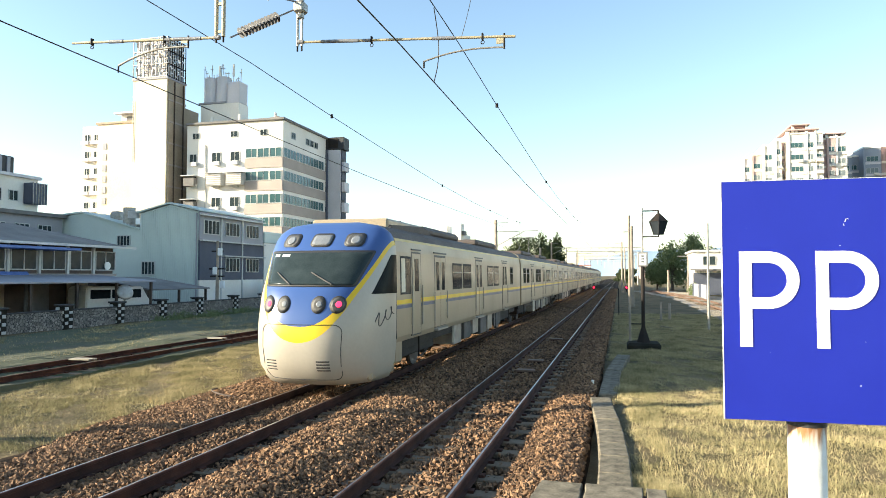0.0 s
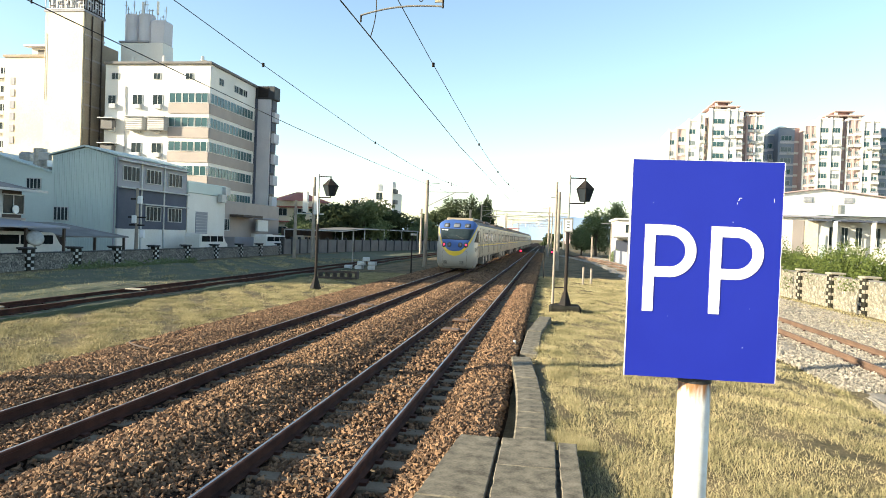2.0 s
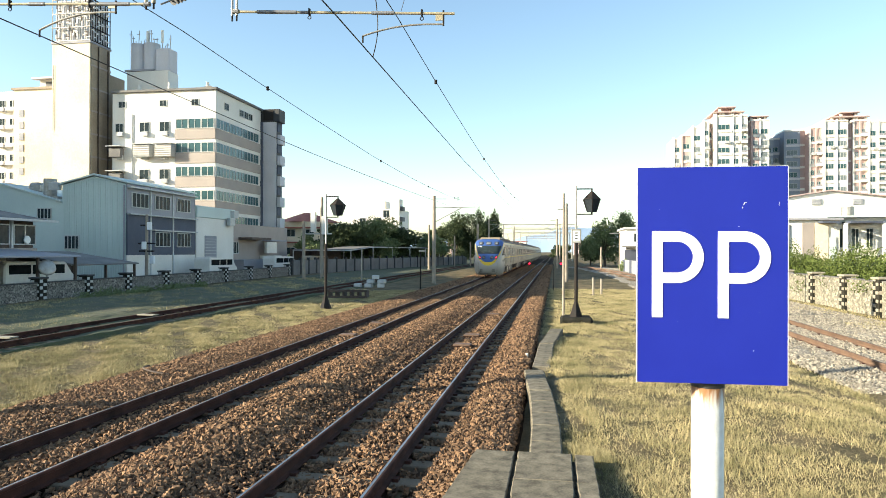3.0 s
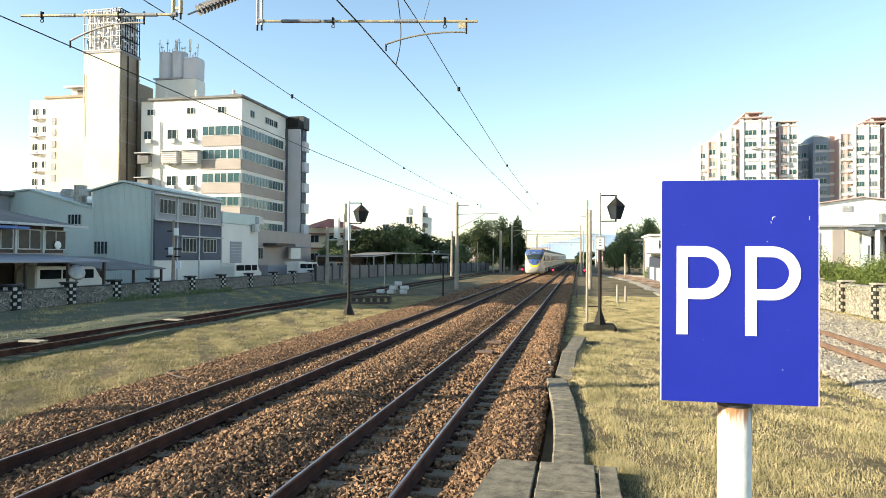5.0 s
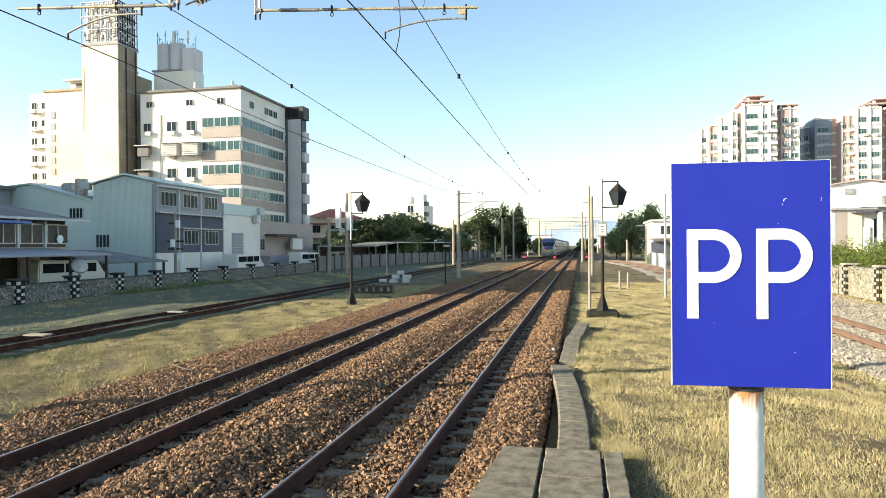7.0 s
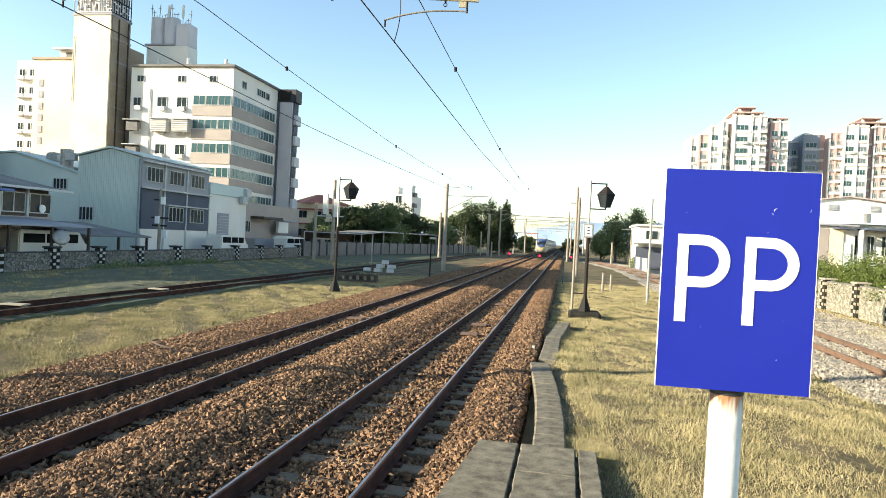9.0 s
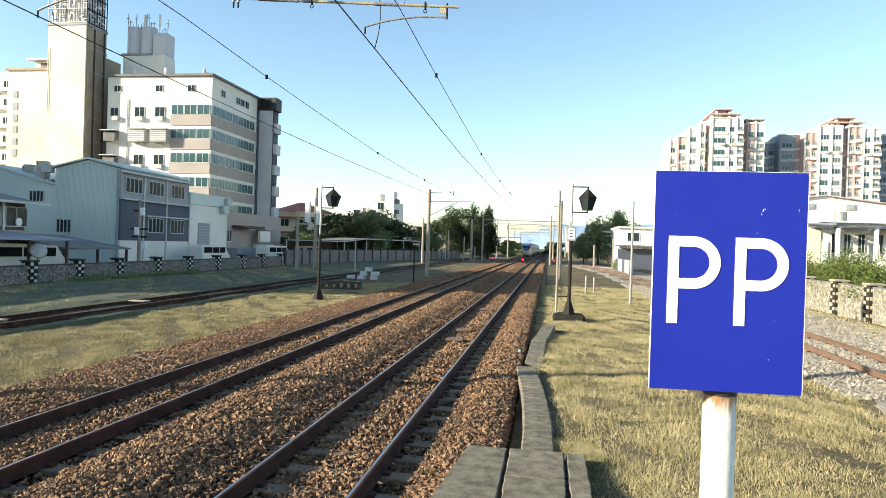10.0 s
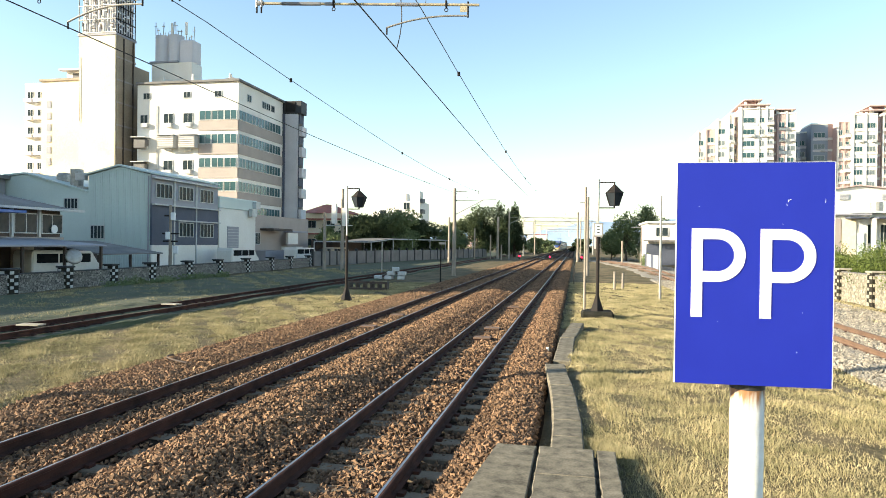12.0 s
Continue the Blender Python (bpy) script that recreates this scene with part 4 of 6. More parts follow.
def build_train():
    tr = thing("commuter_train", "beige electric train with blue and yellow end and red tail lights", "train")
    cab = part("cab_car", car_shell(0.0, 17.6), [M_TRAINBODY, M_TRAINROOF], tr)
    # rounded end: rings of the plan curve, stacked
    bm = bmesh.new()
    zs = [0.25, 0.4, 0.6, 0.8, 1.0, 1.25, 1.5, 1.75, 1.95, 2.15, 2.35, 2.55, 2.75, 2.95, 3.1, 3.22, 3.35, 3.44, 3.52, 3.57, 3.6]
    grid = []
    for z in zs:
        w, d = half_width(z), nose_depth(z)
        row = []
        for a in np.linspace(-1, 1, 41):
            x = w * math.sin(a * math.pi / 2)
            row.append(bm.verts.new((x, nose_y(x, z) if abs(a) < 1 else 0.0, z)))
        grid.append(row)
    for r0, r1 in zip(grid, grid[1:]):
        for i in range(40):
            bm.faces.new((r0[i], r0[i + 1], r1[i + 1], r1[i]))
    for row, sgn in ((0, 1), (-1, -1)):
        for z0, z1, a, b in zip(zs, zs[1:], [g[row] for g in grid], [g[row] for g in grid][1:]):
            e0, e1 = bm.verts.new((a.co.x, 0.02, z0)), bm.verts.new((b.co.x, 0.02, z1))
            bm.faces.new((a, b, e1, e0) if sgn > 0 else (b, a, e0, e1))
    bm.faces.new([grid[0][i] for i in range(40, -1, -1)])
    bmesh.ops.recalc_face_normals(bm, faces=bm.faces)
    nose = part("nose", bm, M_NOSE, cab, "blue rounded cab front with a yellow band over silver", smooth=True)
    part("skirt", B(-1.2, 1.2, -0.9, 0.5, 0.27, 0.72, bevel=0.05), M_TRAINBODY, cab)
    part("side_cab_skirt", B(-1.38, 1.38, 0.01, 0.5, 0.5, 1.08, bevel=0.05), M_TRAINBODY, cab)
    # windscreen with rim
    part("windscreen_rim", nose_patch(round_box(-1.19, 1.19, 2.20, 2.95, 0.05, 0.17), 0.012, 10), M_BLACK, cab, smooth=True)
    part("windscreen", nose_patch(round_box(-1.14, 1.14, 2.24, 2.905, 0.04, 0.17), 0.022, 10), M_GLASS, cab, smooth=True)
    for i in range(6):
        if i != 2:
            part("number_bar", nose_patch(round_box(-1.02 + 0.07 * i, -0.965 + 0.07 * i, 2.82, 2.875, 0.004), 0.027, 2), M_WHITEPAINT, cab)
    for x0, x1 in ((-0.75, -0.35), (0.05, 0.55)):
        pts = [(x0 + (x1 - x0) * f, nose_y(x0 + (x1 - x0) * f, 2.49 - 0.24 * f) - 0.045, 2.49 - 0.24 * f) for f in np.linspace(0, 1, 6)]
        part("wiper", tube(bmesh.new(), pts, 0.014), M_UNDERBOX, cab)
    for x in (-0.72, -0.02 + 0.02, 0.72):
        wide = 0.21 if x else 0.25
        part("lamp_rim", nose_patch(round_box(x - wide, x + wide, 3.03, 3.33, 0.10), 0.012, 4), M_BLACK, cab, smooth=True)
        if x:
            part("lamp_dish", nose_patch(round_box(x - 0.17, x + 0.17, 3.06, 3.30, 0.09), 0.018, 4), M_UNDERBOX, cab, smooth=True)
            part("headlamp", nose_patch(oval(x * 1.03, 3.18, 0.10, 0.09), 0.028, 3), M_LENS, cab, smooth=True)
        else:
            part("destination_panel", nose_patch(round_box(-0.21, 0.21, 3.07, 3.29, 0.06), 0.020, 3), M_LENS, cab, smooth=True)
    for x, red in ((-0.76, True), (-0.38, False), (0.37, False), (0.74, True)):
        part("lamp_rim", nose_patch(oval(x, 1.85, 0.15, 0.175), 0.010, 4), M_BLACK, cab, smooth=True)
        part("lamp_glass", nose_patch(oval(x, 1.85, 0.12, 0.145), 0.018, 3), M_UNDERBOX, cab, smooth=True)
        part("tail_light" if red else "marker_light", nose_patch(oval(x + 0.02, 1.86, 0.055, 0.06), 0.026, 3), M_REDLAMP if red else M_LENS, cab, smooth=True)
    # coupler cover line and grilles
    seam = round_box(-0.86, 0.86, 0.36, 1.46, 0.16, 0.06)
    pts = [(x, nose_y(x, z) - 0.004, z) for x, z in seam]
    part("cover_seam", tube(bmesh.new(), pts + pts[:1], 0.007, 6), M_BLACK, cab)
    for x in (-0.62, 0.50):
        for k in range(4):
            part("grille_slot", nose_patch(round_box(x - 0.13, x + 0.13, 0.55 + 0.06 * k, 0.575 + 0.06 * k, 0.01), 0.006, 2), M_BLACK, cab)
    # roof: dark fairing and beige unit behind the cab
    for s in (-1, 1):
        prism(b := bmesh.new(), [(0, 3.30), (0.4, 3.60), (2.8, 3.72), (4.4, 3.36)], 0.16, Matrix.Translation((s * 1.0 - 0.08, 0.4, 0)) @ pose(0, 0, 0, 0, 0, 90) @ pose(0, -0.08, 0))
        part("roof_fairing", b, M_TRAINROOF, cab)
    part("roof_unit", B(-0.95, 0.95, 0.7, 3.4, 3.5, 3.75, bevel=0.05), M_TRAINBODY, cab)
    for s in (-1, 1):
        bm = bmesh.new()
        rows = []
        for u in np.linspace(0, 1, 8):
            z = 2.05 + 0.82 * u
            ya = -0.98 + 0.72 * u
            rows.append([(y, z, bm.verts.new((s * (side_flat(y, z) + 0.014), y, z)), bm.verts.new((s * (side_flat(y, z) - 0.03), y, z))) for y in np.linspace(ya, -0.03, 9)])
        for r0, r1 in zip(rows, rows[1:]):
            for k in range(8):
                bm.faces.new((r0[k][2], r0[k + 1][2], r1[k + 1][2], r1[k][2]))
            for k in (0, 8):
                bm.faces.new((r0[k][2], r1[k][2], r1[k][3], r0[k][3]))
        bmesh.ops.recalc_face_normals(bm, faces=bm.faces)
        part("cab_quarter_window", bm, M_TRAINGLASS, cab)
        part("cab_window_frame", side_plate(0.24, 0.97, 2.0, 2.86, 0.006, s), M_UNDER, cab)
        part("cab_window", side_plate(0.56, 0.92, 2.05, 2.81, 0.011, s), M_TRAINGLASS, cab)
        # The part of the cab window next to the nose is cream.
        part("cab_window_pale_part", side_plate(0.29, 0.55, 2.05, 2.81, 0.011, s), M_CREAM, cab)
        part("cab_door_gap", side_plate(1.03, 1.75, 1.02, 2.98, 0.004, s), M_UNDERBOX, cab)
        part("cab_door", side_plate(1.08, 1.70, 1.05, 2.94, 0.008, s), M_TRAINBODY, cab)
        part("cab_door_window", side_plate(1.24, 1.54, 2.05, 2.82, 0.012, s), M_TRAINGLASS, cab)
        part("cab_door_hood", side_plate(1.03, 1.75, 3.02, 3.05, 0.03, s), M_UNDERBOX, cab)
        for y in (1.0, 1.78):
            part("grab_rail", R((s * (W + 0.03), y, 1.25), (s * (W + 0.03), y, 2.2), 0.016, n=6), M_GALV, cab)
        script = [(-0.95 + 0.75 * f + 0.07 * math.sin(f * 19), 1.48 + 0.22 * f + (0.17 - 0.08 * f) * math.sin(f * 17)) for f in np.linspace(0, 1, 48)]
        script = [(s * (side_flat(y, z) + 0.004), y, z) for y, z in script]
        part("script_mark", sweep(script, 0.012, 4), M_UNDERBOX, cab)
        part("panel_joint", side_plate(-0.02, -0.005, 1.05, 3.1, 0.004, s), M_UNDERBOX, cab)
    fit_out(cab, 0.0, 17.6, (3.47, 8.35, 13.35), ((5.32, 1.0), (6.6, 1.0), (10.3, 0.95), (11.5, 0.95), (15.1, 0.6)))
    # following cars
    first = part("car", car_shell(0.0, 19.0), [M_TRAINBODY, M_TRAINROOF], tr)
    first.location = (0, 18.0, 0)
    fit_out(first, 0.0, 19.0, (4.1, 9.5, 14.9), ((1.2, 0.8), (2.4, 0.8), (6.2, 1.0), (7.4, 1.0), (11.6, 1.0), (12.8, 1.0), (16.8, 0.8), (18.0, 0.6)))
    gang = part("gangway", B(-0.9, 0.9, -0.42, 0.02, 0.9, 3.2), M_BLACK, first)
    for k in range(2, 8):
        c = copy_thing(first, pose(0, 18.0 + 19.4 * (k - 1), 0))
        c.parent = tr
    # current collector on the second car
    pan = part("pantograph", B(-0.7, 0.7, 9.2, 10.8, 3.6, 3.72), M_UNDERBOX, first)
    for s in (-1, 1):
        part("lower_arm", R((s * 0.5, 9.4, 3.72), (s * 0.3, 10.9, 4.25), 0.03), M_UNDERBOX, pan)
        part("upper_arm", R((s * 0.3, 10.9, 4.25), (s * 0.4, 9.7, 4.80), 0.025), M_UNDERBOX, pan)
    part("collector_head", B(-0.8, 0.8, 9.55, 9.85, 4.80, 4.85), M_UNDERBOX, pan)
    return tr


train = build_train()
train.scale = (0.955, 1.0, 0.95)


# ---- buildings ----
CACHE = {}


def window(parent, x, y, z, w, h, turn, glass=None, bars=1, name="window"):
    """A window on a wall: turn 0 faces -y, 90 faces +x. Frame and mullions stand proud, the pane sits between them."""
    glass = glass or M_GLASS
    key = (round(w, 2), round(h, 2), bars, glass.name)
    if key not in CACHE:
        t = min(0.06, w * 0.06)
        bm = bmesh.new()
        mid = [-w / 2 + w * (i + 1) / (bars + 1) for i in range(bars)]
        xs = [-w / 2, -w / 2 + t, *[c + d for c in mid for d in (-t / 2, t / 2)], w / 2 - t, w / 2]
        zs = [-h / 2, -h / 2 + t, h / 2 - t, h / 2]
        grid = [[bm.verts.new((x, 0.02, z)) for x in xs] for z in zs]
        solid = [bm.faces.new((grid[k][i], grid[k][i + 1], grid[k + 1][i + 1], grid[k + 1][i])) for k in range(3) for i in range(len(xs) - 1) if k != 1 or i % 2 == 0]
        r = bmesh.ops.extrude_face_region(bm, geom=solid)
        bmesh.ops.translate(bm, vec=(0, -0.09, 0), verts=[g for g in r["geom"] if isinstance(g, bmesh.types.BMVert)])
        bmesh.ops.recalc_face_normals(bm, faces=bm.faces)
        f = part("window_frame", bm, M_FRAME)
        p = part("pane", B(-w / 2 + t, w / 2 - t, -0.035, 0.02, -h / 2 + t, h / 2 - t), glass)
        CACHE[key] = (f.data, p.data)
        bpy.data.objects.remove(f), bpy.data.objects.remove(p)
    fm, pm = CACHE[key]
    fr = share(name, fm, pose(x, y, z, 0, 0, turn), parent)
    share("pane", pm, Matrix(), fr)
    return fr


def aircon(parent, x, y, z, turn, w=0.9, h=0.6):
    key = ("aircon", w, h)
    if key not in CACHE:
        bm = B(-w / 2, w / 2, -0.42, 0.0, -h / 2, h / 2, bevel=0.03)
        for i in range(5):
            box(bm, -w / 2 + 0.08, w / 2 - 0.08, -0.435, -0.415, -h / 2 + 0.08 + i * h / 6, -h / 2 + 0.11 + i * h / 6)
        o = part("air_conditioner", bm, M_FRAME)
        CACHE[key] = o.data
        bpy.data.objects.remove(o)
    return share("air_conditioner", CACHE[key], pose(x, y, z, 0, 0, turn), parent)


def wall_band(parent, name, material, x0, x1, y0, y1, z0, z1):
    return part(name, B(x0, x1, y0, y1, z0, z1), material, parent)


def office():
    o = thing("office_building", "white seven storey block with tan bands and green ribbon windows", "building")
    part("wall", B(-60.7, -45.3, 84.0, 98.0, -0.5, 24.0), M_OFFWHITE, o)
    r = part("roof", B(-60.8, -45.0, 83.7, 98.3, 24.0, 24.35, bevel=0.05), M_ROOFGREY, o)
    bm = bmesh.new()
    prism(bm, [(-50.5, 24.3), (-45.6, 24.3), (-46.4, 24.75)], 12.0, Matrix.Translation((0, 84.6, 0)))
    part("roof_ridge", bm, M_ROOFGREY, r)
    for x, y in ((-58, 86), (-53, 85.5), (-47.6, 86)):
        part("vent_cowl", R((x, y, 24.3), (x, y, 25.6), 0.3, 0.22, 8), M_OFFWHITE, r)
    for k in range(6):
        zt = 20.2 - 3.25 * k
        # tan spandrel bands wrap the corner, white bands between them
        part("tan_band", B(-45.34, -45.22, 84.0, 97.9, zt - 3.2 + 0.4, zt - 1.42), M_TAN, o)
        part("tan_band", B(-51.2, -45.3, 83.88, 84.02, zt - 3.2 + 0.4, zt - 1.42), M_TAN, o)
        for j in range(7):
            window(o, -45.28, 85.1 + 1.85 * j, zt - 0.68, 1.8, 1.32, 90, M_GREENGLASS, 1)
        for j in range(3):
            window(o, -46.4 - 1.9 * j, 83.98, zt - 0.68, 1.8, 1.32, 0, M_GREENGLASS, 1)
        for x in (-55.8, -52.8):
            window(o, x, 83.98, zt - 1.0, 1.5, 1.4, 0, None, 1)
            aircon(o, x + 0.2, 83.98, zt - 1.95, 0)
        window(o, -59.6, 83.98, zt - 1.0, 1.2, 1.2, 0, None, 1)
        aircon(o, -59.3, 83.98, zt - 1.9, 0)
    for x in (-55.6, -52.4):
        cb = part("caged_balcony", B(x - 1.2, x + 1.2, 82.95, 84.0, 15.0, 16.7, bevel=0.05), M_FRAME, o)
        for k in range(5):
            part("cage_slat", B(x - 1.22, x + 1.22, 82.88, 82.95, 15.2 + 0.3 * k, 15.27 + 0.3 * k), M_TAN, cb)
        part("cage_hood", B(x - 1.35, x + 1.35, 82.7, 84.0, 16.72, 16.82), M_FRAME, cb)
    for z in (16.6, 13.2):
        part("awning", B(-60.9, -58.6, 82.7, 84.0, z - 0.12, z, bevel=0.02), M_FRAME, o)
        part("balcony_box", B(-60.6, -58.9, 83.1, 84.0, z - 1.5, z - 0.3), M_ROOFGREY, o)
    for x in (-59.2, -53.0, -48.3):
        window(o, x, 83.98, 22.4, 1.1, 0.9, 0, None, 1)
    for y in (87.0, 91.5, 92.9, 94.4):
        window(o, -45.28, y, 22.3, 1.2, 1.0, 90, None, 1)
    # rooftop water tank house
    th = part("tank_house", B(-60.6, -54.2, 87.0, 89.6, 24.35, 27.8), M_OFFWHITE, o, "pale rooftop plant room")
    for x in (-59.6, -57.5):
        part("tank", R((x, 88.3, 27.8), (x, 88.3, 32.0), 1.1, n=20), M_PALEGREY, th)
    part("tank_wall", B(-56.4, -54.2, 87.3, 89.5, 27.8, 31.1, bevel=0.15), M_PALEGREY, th)
    part("tank_ledge", B(-60.9, -56.4, 86.9, 87.2, 27.85, 28.1), M_GREYWALL, th)
    rng = random.Random(9)
    for i in range(16):
        x = -60.6 + 0.41 * i
        z = 31.9 if x < -56.4 else 31.0
        h = rng.choice((0.6, 0.9, 1.3, 2.1))
        part("antenna", R((x, 87.9, z), (x + rng.uniform(-0.12, 0.12), 87.9, z + h), 0.06, n=6), M_GALV, th)
        if h > 0.8:
            part("antenna_bar", B(x - 0.22, x + 0.22, 87.86, 87.94, z + h * 0.7, z + h * 0.7 + 0.09), M_GALV, th)
    for x in (-57.9, -55.6):
        part("antenna_panel", B(x - 0.14, x + 0.14, 87.7, 87.9, 32.0, 33.8), M_OFFWHITE, th)
    # stair tower behind the ribbon-windowed side
    st = part("stair_tower", B(-45.0, -42.95, 98.3, 100.4, -0.5, 22.3), M_PALEGREY, o)
    part("stair_tower_top", B(-46.1, -42.3, 98.2, 100.4, 22.3, 24.3, bevel=0.05), M_BLACK, st)
    part("roof_tank", B(-44.9, -43.3, 98.1, 98.2, 22.6, 24.1), M_DARKPOLE, st)
    # Dark boxes stand for the shade in the recess and balcony openings.
    part("recess_shade_strip", B(-46.2, -45.0, 97.9, 98.4, -0.5, 22.3), M_DARKBLUE, st)
    part("opening_shade_wall", B(-42.95, -42.75, 98.7, 100.3, -0.5, 22.3), M_DARKBLUE, st)
    for k in range(7):
        z = 19.0 - 3.25 * k
        part("balcony", B(-42.75, -42.25, 98.5, 100.3, z - 0.15, z + 1.35, bevel=0.04), M_PALEGREY, st)
        part("balcony_rail", B(-42.75, -42.2, 98.4, 98.46, z + 1.35, z + 1.75), M_ROOFGREY, st)
        window(o, -45.6, 97.88, z + 1.2, 0.8, 1.1, 0, None, 1)
        # loose fittings on the white side wall
        part("drain_pipe", R((-57.6 + 0.02 * k, 83.9, z - 1.2), (-57.6 + 0.02 * k, 83.9, z + 2.0), 0.07, n=6), M_FRAME, o)


office()


def hotel_tower():
    t = thing("sign_tower", "cream rendered tower with a steel lettering cage on top", "tower", Matrix.Translation((0, 0, -0.28)) @ Matrix.Scale(1.121, 4))
    part("shaft", B(-61.2, -56.1, 73.3, 76.9, -0.5, 27.6), M_CREAM, t)
    # Thin skin over the cream shaft, browned for stains and the side's shade.
    part("shaded_side_wall", B(-56.16, -55.96, 73.5, 76.9, -0.5, 27.6), M_TOWERSIDE, t)
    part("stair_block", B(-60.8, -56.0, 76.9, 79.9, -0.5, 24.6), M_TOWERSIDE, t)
    part("floor_slab", B(-61.35, -55.9, 73.2, 77.1, 27.6, 27.85), M_GREYWALL, t)
    cage = part("cage", B(-60.95, -56.3, 73.65, 76.8, 27.85, 33.0), M_PALEGREY, t, "steel frame faced with unreadable lettering")
    rng = random.Random(4)
    for i in range(9):
        f = i / 8
        # Front bars galvanised; side bars take dark steel as that side's shade.
        part("cage_post", R((-61.2 + 5.1 * f, 73.3, 27.85), (-61.2 + 5.1 * f, 73.3, 33.1), 0.06, n=6), M_GALV, cage)
        part("cage_post", R((-56.05, 73.3 + 3.7 * f, 27.85), (-56.05, 73.3 + 3.7 * f, 33.1), 0.06, n=6), M_DARKPOLE, cage)
    for z in (27.95, 29.6, 31.3, 33.05):
        part("cage_rail", R((-61.25, 73.3, z), (-56.0, 73.3, z), 0.08, n=6), M_GALV, cage)
        part("cage_rail", R((-56.03, 73.3, z), (-56.03, 77.0, z), 0.08, n=6), M_DARKPOLE, cage)
    for row in range(3):
        for k in range(4):
            x0 = -60.9 + 1.22 * k
            for j in range(5):
                dx, dz = rng.uniform(0, 0.85), rng.uniform(0, 1.1)
                w, h = rng.choice(((0.5, 0.12), (0.12, 0.6), (0.3, 0.12)))
                part("letter_bar", B(x0 + dx, x0 + dx + w, 73.2, 73.26, 28.15 + 1.68 * row + dz, 28.15 + 1.68 * row + dz + h), M_BROWNWOOD if j % 2 else M_OFFWHITE, cage)
            for j in range(3):
                dy, dz = rng.uniform(0, 1.2), rng.uniform(0, 1.1)
                part("letter_bar", B(-55.96, -55.9, 73.5 + 0.8 * k + 0.4 * dy, 73.5 + 0.8 * k + 0.4 * dy + 0.3, 28.15 + 1.68 * row + dz, 28.15 + 1.68 * row + dz + 0.14), M_WHITEPAINT, cage)
    for k in range(9):
        part("string_course", B(-56.0, -55.88, 73.4, 77.0, 2.4 + 2.8 * k, 2.62 + 2.8 * k), M_TAN, t)
    for y in (74.6, 76.4):
        part("drain_pipe", R((-55.86, y, 0), (-55.86, y, 27.4), 0.09, n=8), M_BROWNWOOD, t)
    for k in range(7):
        part("stair_slot", B(-56.04, -55.95, 77.6, 79.2, 3.2 + 3.0 * k, 4.6 + 3.0 * k), M_ROOFGREY, t)
    part("wall_pipe", R((-61.0, 73.22, 17.0), (-61.0, 73.22, 25.0), 0.03, n=6), M_ROOFGREY, t)
    low = part("side_block", B(-69.5, -61.2, 76.5, 84, -0.5, 23.0), M_CREAM, t)
    part("side_block_roof", B(-69.7, -61.2, 76.3, 84.2, 23.0, 23.3), M_TOWERSIDE, low)
    for i in range(6):
        part("letter_bar", B(-68.6, -68.0, 76.42, 76.5, 19.5 - 1.5 * i, 20.4 - 1.5 * i), M_GREYWALL, low)


hotel_tower()


def white_flats():
    f = thing("apartment_block", "pale white apartment block with small windows", "building", pose(1.3, 0, 0))
    part("wall", B(-86, -72.5, 90, 102, -0.5, 26.5), M_OFFWHITE, f)
    part("roof", B(-78.5, -72.4, 89.9, 102, 26.5, 28.0, bevel=0.05), M_OFFWHITE, f)
    part("roof_window", B(-77.4, -76.2, 89.84, 89.9, 27.0, 27.7), M_ROOFGREY, f)
    part("roof_hood", B(-79.2, -74.0, 89.0, 90.0, 28.0, 28.25), M_PALEGREY, f)
    for k in range(8):
        z = 24.6 - 2.75 * k
        for x in (-85.0, -83.2):
            window(f, x, 89.98, z, 1.0, 1.1, 0, None, 1)
            part("balcony", B(x - 0.7, x + 0.7, 89.3, 90.0, z - 1.15, z - 0.6), M_PALEGREY, f)
        part("letter_bar", B(-81.6, -80.9, 89.9, 90.0, z - 3.6, z - 2.6), M_GREYWALL, f) if k < 5 else None


white_flats()


